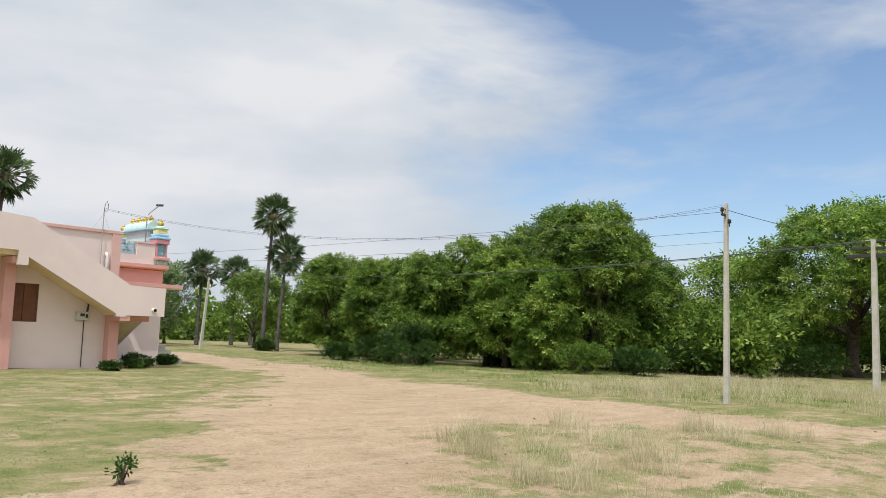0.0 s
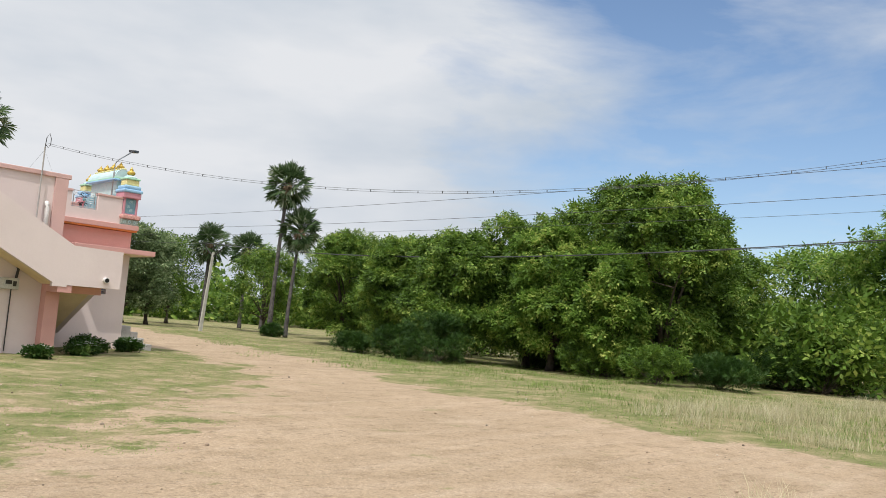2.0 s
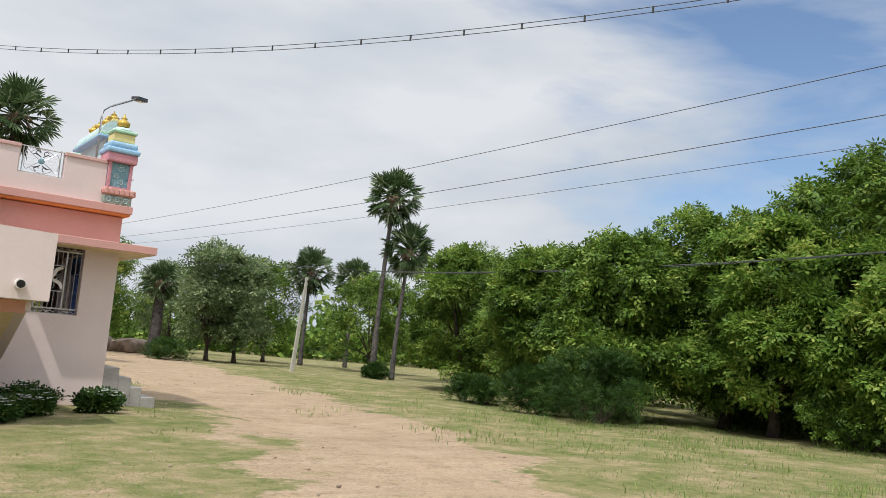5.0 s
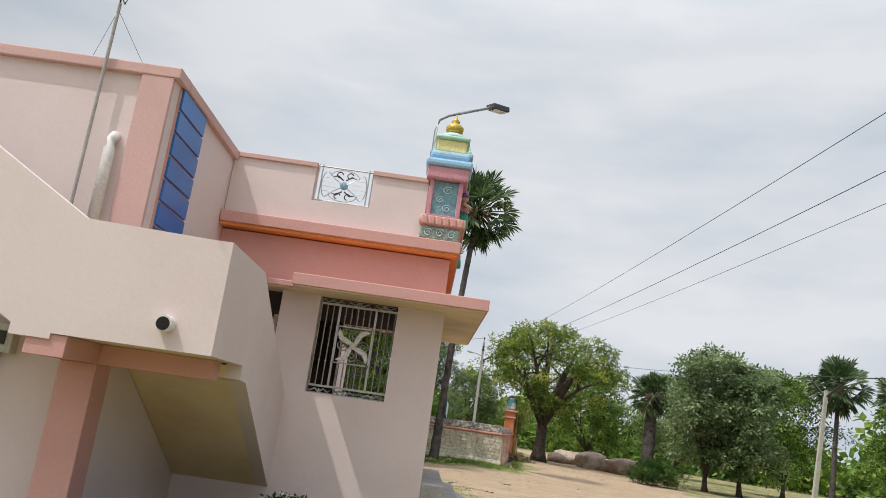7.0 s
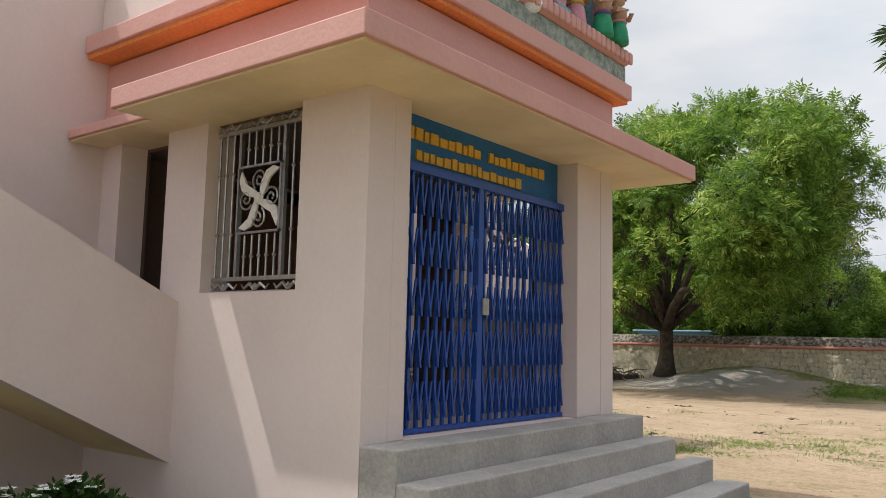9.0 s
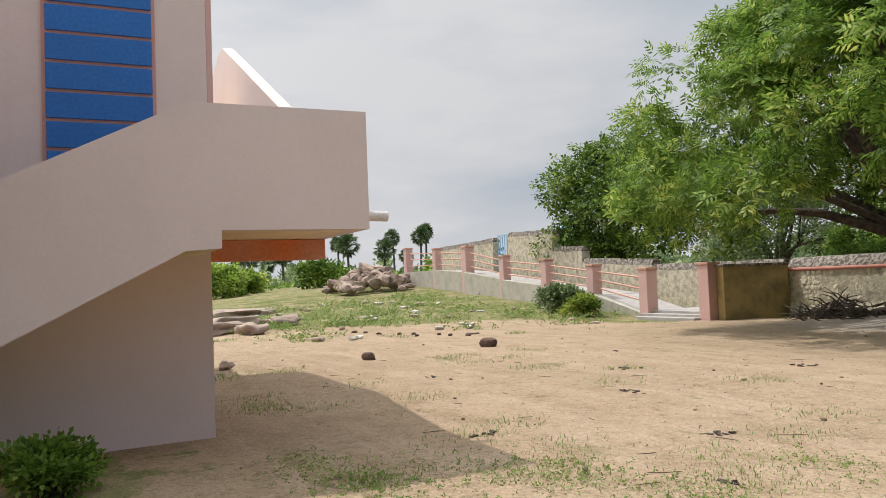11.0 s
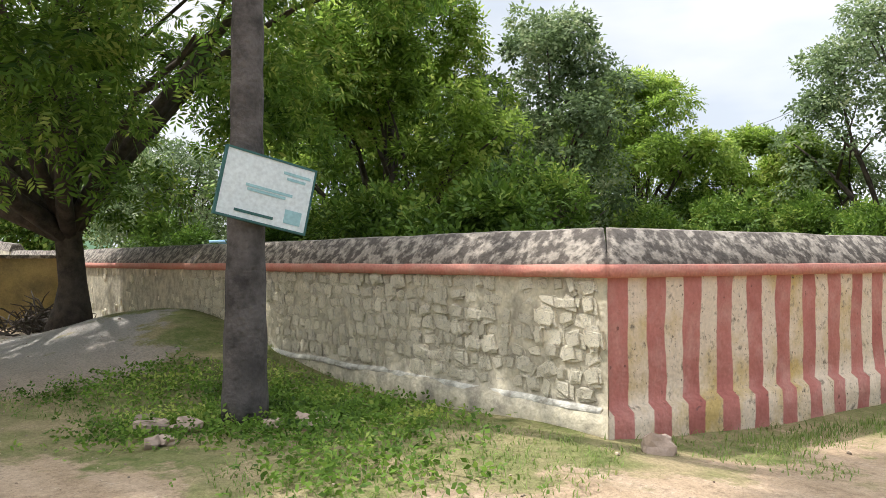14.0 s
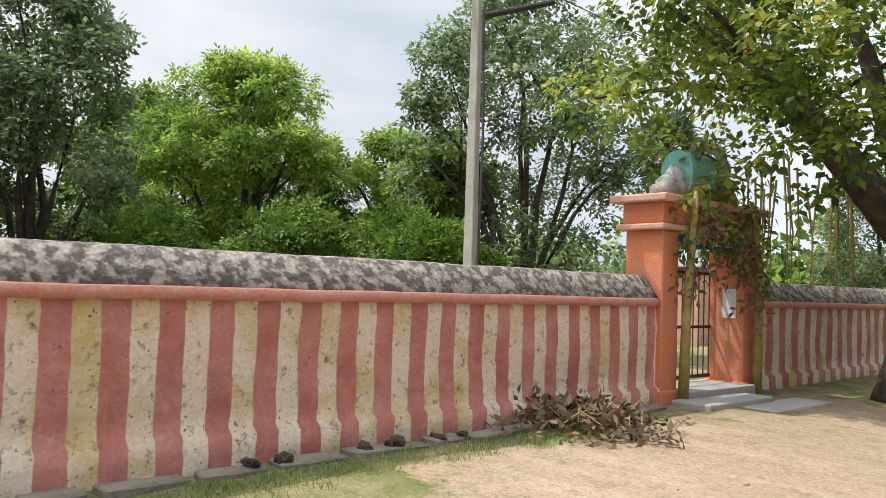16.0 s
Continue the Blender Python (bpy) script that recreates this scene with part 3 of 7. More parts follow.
g_me.loops.add(quads.size)
g_me.loops.foreach_set("vertex_index", quads.ravel())
g_me.polygons.add(len(quads))
g_me.polygons.foreach_set("loop_start", np.arange(len(quads)) * 4)
g_me.polygons.foreach_set("use_smooth", np.ones(len(quads), bool))
att = g_me.attributes.new("cover", "FLOAT", "POINT")
sparse = 1 - 0.55 * np.exp(-(((GX - 7.5) / 3.5) ** 2 + ((GY - 2.5) / 4.0) ** 2)) - 0.35 * np.exp(-(((GX - 7) / 5.0) ** 2 + ((GY - 11.5) / 3.2) ** 2))
att.data.foreach_set("value", (greenness(GX, GY) * sparse).ravel().astype(np.float32))
att = g_me.attributes.new("ash", "FLOAT", "POINT")
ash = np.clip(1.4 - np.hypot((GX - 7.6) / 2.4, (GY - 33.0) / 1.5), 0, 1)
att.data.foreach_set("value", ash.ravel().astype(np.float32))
g_me.update(calc_edges=True)
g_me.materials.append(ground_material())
ground = tagged(new("ground", g_me), "dusty tan earth track with sparse grass verges", "ground", kind="structure")

# ---- temple building ----
CY = 20.255
HX, HY0, HY1, HZ = 9.29, 17.47, 23.04, 2.895
temple = thing("temple_building", "pale pink plastered temple hall with porch and outside stairs", "building", kind="structure", at=(0, 0, 0))

# hall walls, roof and trim
hx0 = 3.6
wall_s = part("wall", box(hx0, 7.1, HY0, HY0 + 0.16, -0.1, HZ), M_PINK, temple)
part("wall", box(7.1, 7.66, HY0, HY0 + 0.16, -0.1, 0.93), M_PINK, temple)
part("wall", box(7.1, 7.66, HY0, HY0 + 0.16, 1.70, HZ), M_PINK, temple)
part("wall", box(7.66, HX, HY0, HY0 + 0.16, -0.1, HZ), M_PINK, temple)
part("wall", box(hx0, HX, HY1 - 0.16, HY1, -0.1, HZ), M_PINK, temple)
part("wall", box(hx0, hx0 + 0.16, HY0 + 0.16, HY1 - 0.16, -0.1, HZ), M_PINK, temple)
part("wall", box(HX - 0.16, HX, HY0 + 0.16, 19.6, -0.1, HZ), M_PINK, temple)
part("wall", box(HX - 0.16, HX, 20.9, HY1 - 0.16, -0.1, HZ), M_PINK, temple)
part("wall", box(HX - 0.16, HX, 19.6, 20.9, 1.85, HZ), M_PINK, temple)
part("roof", box(hx0 + 0.16, HX - 0.16, HY0 + 0.16, HY1 - 0.16, 2.35, 2.47), M_CEMENT, temple)
part("hall_floor", box(hx0 + 0.16, HX - 0.16, HY0 + 0.16, HY1 - 0.16, -0.1, 0.46), M_CEMENT, temple)
for y0, y1 in ((HY0 - 0.04, HY0 + 0.2), (HY1 - 0.2, HY1 + 0.04)):
    part("coping", box(hx0 - 0.04, HX + 0.04, y0, y1, HZ, HZ + 0.075, 0.008), M_DUSTPINK, temple)
part("coping", box(HX - 0.2, HX + 0.04, HY0 + 0.2, HY1 - 0.2, HZ, HZ + 0.075, 0.008), M_DUSTPINK, temple)
part("coping", box(hx0 - 0.04, hx0 + 0.2, HY0 + 0.2, HY1 - 0.2, HZ, HZ + 0.075, 0.008), M_DUSTPINK, temple)
# pilasters on the side walls at the front corners
for y0, y1 in ((HY0 - 0.035, HY0), (HY1, HY1 + 0.035)):
    part("pilaster", box(HX - 0.21, HX, y0, y1, 1.8, HZ, 0.004), M_DUSTPINK, temple)


def blue_strip(y0, y1):
    """The upright strip of glazed blue panels on the hall's front wall."""
    strip = part("panel_strip", box(HX, HX + 0.012, y0 - 0.02, y1 + 0.02, 1.28, HZ - 0.01), M_SALMON, temple)
    for k in range(10):
        z = 2.747 - 0.159 * k
        part("panel", box(HX + 0.012, HX + 0.028, y0, y1, z, z + 0.140, 0.003), M_BLUE_TILE, strip)
    return strip


blue_strip(22.20, 22.74)
blue_strip(17.60, 18.15)


def stairs(side):
    """Two flights with a landing that juts out past the hall's front corner; side -1 is the south, 1 the north."""
    def Y(y):
        return y if side > 0 else 2 * CY - y
    st = part("staircase", prism([(Y(y), z) for y, z in ((21.28, 0.99), (22.83, 1.75), (23.73, 1.75), (23.73, 1.13), (22.97, 1.13), (22.97, 1.04), (22.80, 1.03), (21.28, 0.245))], "x", 9.96, 10.06),
              M_PINK, temple)
    # lower flight: slab, steps
    part("flight_soffit", prism([(Y(21.28), 0.245), (Y(22.80), 1.03), (Y(22.97), 1.04), (Y(22.97), 1.12), (Y(22.75), 1.10), (Y(21.28), 0.31)], "x", 9.295, 9.96), M_CREAM, st)
    for k in range(8):
        y0 = 21.28 + k * 0.185
        part("step", box(9.295, 9.96, min(Y(y0), Y(y0 + 0.19)), max(Y(y0), Y(y0 + 0.19)), 0.375 + k * 0.0975, 0.42 + k * 0.1), M_CEMENT, st)
    # landing
    part("landing", box(HX - 0.2, 9.96, min(Y(23.04), Y(23.63)), max(Y(23.04), Y(23.63)), 1.13, 1.22), M_CREAM, st)
    part("landing", box(HX + 0.005, 9.96, min(Y(22.97), Y(23.04)), max(Y(22.97), Y(23.04)), 1.13, 1.22), M_CREAM, st)
    part("beam", box(HX - 0.22, HX, min(Y(23.04), Y(23.72)), max(Y(23.04), Y(23.72)), 1.01, 1.128, 0.004), M_GATEORANGE if side > 0 else M_SALMON, st)
    if side < 0:
        part("post", box(HX - 0.22, HX, Y(23.26), Y(23.04), -0.1, 1.01, 0.006), M_SALMON, st)
        part("beam", box(HX, 9.96, Y(23.26), Y(23.12), 1.01, 1.128, 0.004), M_SALMON, st)
    # upper flight along the side wall: outer parapet, slab, steps
    top = [(9.96, 1.75), (9.25, 1.77), (7.2, 2.955), (6.5, 3.01), (4.9, 3.05), (4.9, 2.30), (6.5, 2.30), (6.97, 2.30), (6.97, 2.02), (7.16, 2.02), (7.16, 2.18), (8.98, 1.16), (8.98, 1.10), (9.2, 1.10), (9.2, 1.13), (9.96, 1.13)]
    if side > 0:
        top[2:6] = [(6.5, 3.10), (6.3, 3.08), (4.9, 2.62), (4.9, 2.30)]
    part("parapet", prism(top, "y", min(Y(23.63), Y(23.73)), max(Y(23.63), Y(23.73))), M_PINK, st)
    part("flight_soffit", prism([(9.05, 1.13), (7.16, 2.19), (4.9, 2.30), (4.9, 2.38), (7.2, 2.30), (9.05, 1.22)], "y", min(Y(23.05), Y(23.63)), max(Y(23.05), Y(23.63))), M_CREAM, st)
    for k in range(10):
        x1 = 9.05 - k * 0.187
        part("step", box(x1 - 0.19, x1, min(Y(23.05), Y(23.63)), max(Y(23.05), Y(23.63)), 1.285 + k * 0.106, 1.34 + k * 0.107), M_CEMENT, st)
    part("post", box(6.9, 7.11, min(Y(23.04), Y(23.3)), max(Y(23.04), Y(23.3)), -0.1, 2.19, 0.006), M_SALMON, st)
    part("beam", box(6.9, 7.11, min(Y(23.3), Y(23.62)), max(Y(23.3), Y(23.62)), 2.05, 2.19, 0.006), M_SALMON, st)
    # drain spout through the landing parapet
    if side > 0:
        part("drain_pipe", tube([(9.75, 23.6, 1.235), (9.75, 23.95, 1.225)], 0.03, 12), M_PVC, st, "short white drain pipe")
    else:
        part("drain_pipe", tube([(9.80, 16.95, 1.27), (9.80, 16.70, 1.26)], 0.045, 14), M_PVC, st, "short white drain pipe")
        # the pipe is closed; a black disc paints the shade in its mouth
        part("pipe_mouth", tube([(9.80, 16.702, 1.26), (9.80, 16.695, 1.26)], 0.036, 12), M_MOUTHSHADE, st)
    return st


stairs(-1)
stairs(1)

# side window with brown boards, meter box, roof mast and rain pipe on the south wall
sw = part("window", box(7.1, 7.66, HY0 + 0.05, HY0 + 0.07, 0.93, 1.70), M_WOODBROWN, temple, "brown wooden shuttered window")
for x0, x1 in ((7.13, 7.37), (7.385, 7.63)):
    part("shutter", box(x0, x1, HY0 + 0.03, HY0 + 0.05, 0.96, 1.67, 0.004), M_WOODBROWN, sw)
for a in ((7.1, 7.13, 0.93, 1.70), (7.63, 7.66, 0.93, 1.70), (7.13, 7.63, 1.67, 1.70), (7.13, 7.63, 0.93, 0.96)):
    part("window_frame", box(a[0], a[1], HY0 + 0.02, HY0 + 0.05, a[2], a[3]), M_WOODBROWN, sw)

meter = thing("meter_box", "grey metal electricity meter box on the pink wall", "meter box", at=(8.56, HY0, 1.0))
me_b = put("case", box(-0.14, 0.14, -0.08, 0, 0, 0.18, 0.006), M_GREYBOX, meter)
put("window_pane", box(-0.06, 0.03, -0.088, -0.08, 0.08, 0.14), M_DARKIRON, meter)
put("fuse", box(0.05, 0.10, -0.092, -0.08, 0.05, 0.13, 0.004), M_DARKIRON, meter)
put("conduit", tube([(0.05, -0.02, 0.0), (0.05, -0.02, -0.98)], 0.009, 6), M_DARKIRON, meter)
put("cable_entry", tube([(0.1, -0.03, 0.18), (0.12, -0.03, 0.33), (0.08, -0.02, 0.42)], 0.022, 8), M_DARKIRON, meter)

mast = thing("service_mast", "thin grey steel service mast with a looped cable top", "mast", at=(8.84, HY0 - 0.06, 1.9))
put("tube", tube([(0, 0, 0), (0, 0, 1.45)], 0.012, 8), M_CEMENT, mast)
put("gooseneck", tube([(0, 0, 1.45), (0.0, -0.03, 1.6), (0.04, -0.03, 1.68), (0.07, -0.03, 1.6), (0.07, -0.03, 1.5), (0.04, -0.02, 1.44), (0, 0, 1.5)], 0.006, 6), M_DARKIRON, mast)
put("stay_wire", tube([(0, 0, 1.4), (-0.2, 0.15, 1.0)], 0.0015, 4), M_WIRE, mast)
put("stay_wire", tube([(0, 0, 1.4), (0.25, 0.15, 1.0)], 0.0015, 4), M_WIRE, mast)
rain = thing("rain_pipe", "pale plastic rain pipe with a bend on the pink wall", "pipe", at=(8.99, HY0 - 0.05, 1.86))
put("pipe", tube([(0, 0, 0), (0, 0, 0.5), (0, 0.01, 0.56), (0, 0.05, 0.6)], 0.036, 12), M_PVC, rain, smooth=True)

# porch
PX, PY0, PY1 = 11.27, 19.19, 21.28
porch = part("porch_floor", box(HX, PX, PY0, PY1, -0.1, 0.46), M_PINK, temple)
for y0, y1 in ((PY0, PY0 + 0.15), (PY1 - 0.15, PY1)):
    part("wall", box(9.90, 10.222, y0, y1, 0.46, 1.85), M_PINK, temple)
    part("wall", box(10.222, 10.876, y0, y1, 0.46, 1.05), M_PINK, temple)
    part("wall", box(10.876, PX, y0, y1, 0.46, 1.85), M_PINK, temple)
    part("wall", box(HX, 9.47, y0, y1, 0.46, 1.85), M_PINK, temple)
    part("wall", box(9.47, 9.90, y0, y1, 0.46, 0.62), M_PINK, temple)
part("pier", box(PX - 0.28, PX, PY0 + 0.15, 19.44, 0.46, 1.85, 0.005), M_PINK, temple)
part("pier", box(PX - 0.28, PX, 20.86, PY1 - 0.15, 0.46, 1.85, 0.005), M_PINK, temple)
# lower sunshade with its pale underside
part("sunshade", box(10.03, 11.606, 18.80, 21.73, 1.859, 1.953, 0.006), M_SALMON, temple)
part("sunshade", box(HX + 0.004, 10.03, 18.98, 21.53, 1.859, 1.908, 0.006), M_SALMON, temple)
part("soffit", box(10.05, 11.586, 18.82, 21.71, 1.850, 1.859), M_CREAM, temple)
part("soffit", box(HX + 0.004, 10.05, 19.0, 21.51, 1.850, 1.859), M_CREAM, temple)
part("upper_wall", box(HX + 0.004, PX - 0.02, PY0 - 0.01, 21.32, 1.90, 2.30), M_SALMON, temple)
part("cornice_edge", box(HX + 0.004, 11.302, 19.062, 21.42, 2.312, 2.338), M_ORANGE, temple)
part("cornice", box(HX + 0.004, 11.322, 19.042, 21.442, 2.338, 2.433, 0.006), M_SALMON, temple)
for y0, y1 in ((19.13, 19.23), (21.28, 21.38)):
    part("roof_parapet", box(HX + 0.005, 10.005, y0, y1, 2.433, 2.93), M_PINK, temple)
    part("roof_parapet", box(10.005, 10.503, y0, y1, 2.433, 2.642), M_PINK, temple)
    part("roof_parapet", box(10.503, 10.98, y0, y1, 2.433, 2.93), M_PINK, temple)
    part("coping", box(HX + 0.005, 10.015, y0 - 0.02, y1 + 0.02, 2.93, 2.972, 0.005), M_DUSTPINK, temple)
    part("coping", box(10.493, 10.98, y0 - 0.02, y1 + 0.02, 2.93, 2.972, 0.005), M_DUSTPINK, temple)


def ring_bm(cx, y, cz, r, t, bm, n=18, a0=0.0, a1=math.tau):
    return tube([(cx + r * math.cos(a0 + (a1 - a0) * k / n), y, cz + r * math.sin(a0 + (a1 - a0) * k / n)) for k in range(n + 1)], t, 5, bm)


def roof_grille(y):
    """A square grille: two fans of thin bars that meet at a round boss, with leaf scrolls above and below."""
    cx, cz, w, h = 10.254, 2.812, 0.225, 0.152
    gr = part("roof_grille", tube([(cx - w - 0.012, y, cz - h - 0.02), (cx - w - 0.012, y, cz + h + 0.015)], 0.008, 6), M_PVC, temple, "white painted iron ornamental grille")
    for x in (-w + 0.022, w - 0.022, w + 0.012):
        part("bar", tube([(cx + x, y, cz - h - 0.02), (cx + x, y, cz + h + 0.015)], 0.006, 5), M_STEEL, gr)
    for z in (-h, h):
        part("bar", tube([(cx - w - 0.012, y, cz + z), (cx + w + 0.012, y, cz + z)], 0.007, 5), M_STEEL, gr)
    for sx in (-1, 1):
        for sz in (-1, 1):
            part("fan_edge", tube([(cx, y, cz), (cx + sx * 0.085, y, cz + sz * 0.055), (cx + sx * 0.15, y, cz + sz * 0.115)], 0.004, 5), M_STEEL, gr)
            part("leaf_scroll", ring_bm(cx + sx * 0.045, y, cz + sz * 0.095, 0.026, 0.005, bmesh.new(), 10, 0.3, 4.6), M_DARKIRON, gr)
            part("leaf_scroll", tube([(cx + sx * 0.01, y, cz + sz * 0.05), (cx + sx * 0.06, y, cz + sz * 0.085), (cx + sx * 0.10, y, cz + sz * 0.075)], [0.006, 0.008, 0.003], 5), M_DARKIRON, gr)
        part("fan_arc", tube([(cx + sx * (0.15 + 0.045 * math.cos(a)), y, cz + 0.115 * math.sin(a)) for a in [math.pi * (k / 8 - 0.5) for k in range(9)]], 0.004, 5), M_STEEL, gr)
        for z in (-0.06, -0.02, 0.02, 0.06):
            part("fan_bar", tube([(cx + sx * (0.05 + abs(z)), y, cz + z), (cx + sx * 0.178, y, cz + z)], 0.003, 4), M_PVC, gr)
    for sz in (-1, 1):
        part("arc", tube([(cx + 0.125 * math.cos(a), y, cz + sz * (0.075 + 0.065 * math.sin(a))) for a in [math.pi * k / 8 for k in range(9)]], 0.004, 5), M_STEEL, gr)
    part("boss", lathe([(0.0, -0.012), (0.036, 0.0), (0.0, 0.012)], (0, 0, 0), 14), M_SLATEBLUE, gr).matrix_basis = pose(cx, y, cz, 90)


roof_grille(19.18)
roof_grille(21.33)


def spiral(cx, y, cz, r, turns, a0, sense):
    n = 22
    return tube([(cx + r * (1 - 0.85 * k / n) * math.cos(a0 + sense * math.tau * turns * k / n), y, cz + r * (1 - 0.85 * k / n) * math.sin(a0 + sense * math.tau * turns * k / n)) for k in range(n + 1)], 0.0055, 5)


def porch_window(y, out):
    """Beaded steel bars round a square panel with four corner petals and four curls, leaf friezes at foot and head."""
    wd = part("window", box(10.222, 10.876, y - 0.012, y + 0.012, 1.046, 1.06), M_STEEL, temple, "steel window grille with a petal ornament")
    for z in (1.105, 1.79):
        part("rail", box(10.225, 10.873, y - 0.010, y + 0.010, z, z + 0.018), M_STEEL, wd)
    part("rail", box(10.225, 10.873, y - 0.006, y + 0.006, 1.842, 1.85), M_BAR, wd)
    for x in (10.392, 10.700):
        part("upright", box(x - 0.009, x + 0.009, y - 0.009, y + 0.009, 1.12, 1.79), M_STEEL, wd, "thick pale upright bar")
    for x in (10.235, 10.285, 10.338, 10.443, 10.495, 10.547, 10.599, 10.651, 10.755, 10.808, 10.862):
        spans = ((1.12, 1.31), (1.63, 1.79)) if 10.40 < x < 10.69 else ((1.12, 1.79),)
        for za, zb in spans:
            beaded = tube([(x, y, za), (x, y, zb)], 0.0055, 6)
            for f in ((0.3, 0.72) if zb - za > 0.3 else (0.5,)):
                lathe([(0.004, -0.012), (0.011, 0.0), (0.004, 0.012)], (x, y, za + (zb - za) * f), 6, beaded)
            part("bar", beaded, M_STEEL, wd)
    yo = y + out * 0.014
    x0, x1, z0, z1 = 10.395, 10.698, 1.315, 1.628
    for q in ((x0, x1, z1 - 0.01, z1), (x0, x1, z0, z0 + 0.01), (x0, x0 + 0.01, z0, z1), (x1 - 0.01, x1, z0, z1)):
        part("panel_frame", box(q[0], q[1], yo - 0.006, yo + 0.006, q[2], q[3]), M_STEEL, wd)
    cx, cz = (x0 + x1) / 2, (z0 + z1) / 2
    horn = [(0.015, -0.016), (0.06, -0.006), (0.11, 0.012), (0.185, -0.005), (0.165, 0.035), (0.12, 0.055), (0.07, 0.045), (0.03, 0.022)]
    for k in range(4):
        a = k * math.pi / 2 + math.pi / 4
        rot = [(u * math.cos(a) - v * math.sin(a) + cx, u * math.sin(a) + v * math.cos(a) + cz) for u, v in horn]
        part("petal", prism(rot, "y", yo - 0.004, yo + 0.008, 0.002), M_PVC, wd)
        b = a - 0.80
        part("curl", spiral(cx + 0.088 * math.cos(b), yo, cz + 0.088 * math.sin(b), 0.050, 1.6, b + 2.6, -1), M_STEEL, wd)
    part("hub", lathe([(0.0, -0.014), (0.024, -0.006), (0.03, 0), (0.02, 0.012), (0.0, 0.018)], (0, 0, 0), 12), M_PVC, wd).matrix_basis = pose(cx, yo, cz, 90)
    for k in range(3):
        for z, up in ((1.062, 1), (1.838, -1)):
            xc = 10.325 + k * 0.222
            for sx in (-1, 1):
                part("leaf_scroll", tube([(xc, yo, z), (xc + sx * 0.035, yo, z + up * 0.028), (xc + sx * 0.075, yo, z + up * 0.006), (xc + sx * 0.095, yo, z + up * 0.026)], [0.009, 0.008, 0.006, 0.003], 5), M_STEEL, wd)
            part("leaf_scroll", lathe([(0.003, -0.012), (0.012, 0), (0.003, 0.016)], (xc, yo, z + up * 0.014), 6), M_STEEL, wd)


porch_window(PY0 + 0.07, -1)
porch_window(PY1 - 0.07, 1)

# sign board over the folding gate
part("sign_board", box(11.115, 11.14, 19.44, 20.86, 1.62, 1.85), M_SIGNBLUE, temple, "blue name board with yellow raised lettering")
rng = random.Random(5)
for row, (zc, a, b) in enumerate(((1.765, 19.49, 20.70), (1.675, 19.62, 20.48))):
    y = a
    while y < b:
        w = rng.uniform(0.028, 0.055)
        if not (row == 0 and 20.08 < y < 20.16):
            part("letter_bar", box(11.14, 11.15, y, y + w, zc - 0.028, zc + 0.028 * rng.uniform(0.4, 1.0)), M_GOLD, temple)
        y += w + 0.014

# collapsible steel gate
GX0 = 11.155
gate = part("folding_gate", box(GX0, GX0 + 0.025, 19.44, 20.86, 0.465, 0.485), M_BLUE_GATE, temple, "blue collapsible lattice steel gate, drawn shut")
part("top_rail", box(GX0 - 0.005, GX0 + 0.03, 19.44, 20.86, 1.585, 1.62), M_BLUE_GATE, gate)
for k in range(24):
    y = 19.452 + k * 0.0605
    part("slat", box(GX0, GX0 + 0.014, y, y + 0.017, 0.485, 1.585, 0.002), M_BLUE_GATE, gate)
    if k < 23:
        for z in (0.52, 0.74, 0.96, 1.18, 1.40):
            part("lattice", prism([(y + 0.004, z), (y + 0.015, z), (y + 0.040, z + 0.16), (y + 0.029, z + 0.16)], "x", GX0 + 0.016, GX0 + 0.022), M_BLUE_GATE, gate)
            part("lattice", prism([(y + 0.065, z), (y + 0.076, z), (y + 0.051, z + 0.16), (y + 0.040, z + 0.16)], "x", GX0 + 0.023, GX0 + 0.028), M_BLUE_GATE, gate)
part("centre_post", box(GX0 - 0.004, GX0 + 0.030, 20.05, 20.09, 0.485, 1.585, 0.003), M_BLUE_GATE, gate)
part("lock_plate", box(GX0 + 0.028, GX0 + 0.042, 20.08, 20.13, 0.98, 1.06, 0.004), M_STEEL, gate, "bright steel padlock plate")
# inside of the porch: dark lining and ceiling carry its shade as paint
part("inner_lining", box(HX + 0.006, HX + 0.03, PY0 + 0.153, 19.72, 0.465, 1.835), M_SHADEBROWN, temple)
part("inner_lining", box(HX + 0.006, HX + 0.03, 20.78, PY1 - 0.153, 0.465, 1.835), M_SHADEBROWN, temple)
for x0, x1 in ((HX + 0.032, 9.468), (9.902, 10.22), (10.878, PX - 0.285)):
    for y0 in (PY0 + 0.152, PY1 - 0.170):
        part("inner_lining", box(x0, x1, y0, y0 + 0.018, 0.465, 1.833), M_SHADEBROWN, temple)
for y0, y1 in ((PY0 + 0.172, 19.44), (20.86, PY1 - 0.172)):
    part("inner_lining", box(PX - 0.305, PX - 0.284, y0, y1, 0.465, 1.833), M_SHADEBROWN, temple)
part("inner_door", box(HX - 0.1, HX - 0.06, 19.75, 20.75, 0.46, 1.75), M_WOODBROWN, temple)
part("ceiling", box(HX + 0.004, PX - 0.285, PY0 + 0.152, PY1 - 0.152, 1.835, 1.849), M_SHADEBROWN, temple)

# steps in front of the porch
steps = part("entrance_steps", box(PX, 11.455, 19.19, 21.29, -0.1, 0.462, 0.008), M_CEMENT, temple, "grey cement entrance steps")
for x0, x1, y1, z in ((11.455, 11.61, 21.37, 0.345), (11.61, 11.75, 21.56, 0.23), (11.75, 11.93, 21.62, 0.112)):
    part("step", box(x0, x1, 19.19, y1, -0.1, z, 0.008), M_CEMENT, steps)


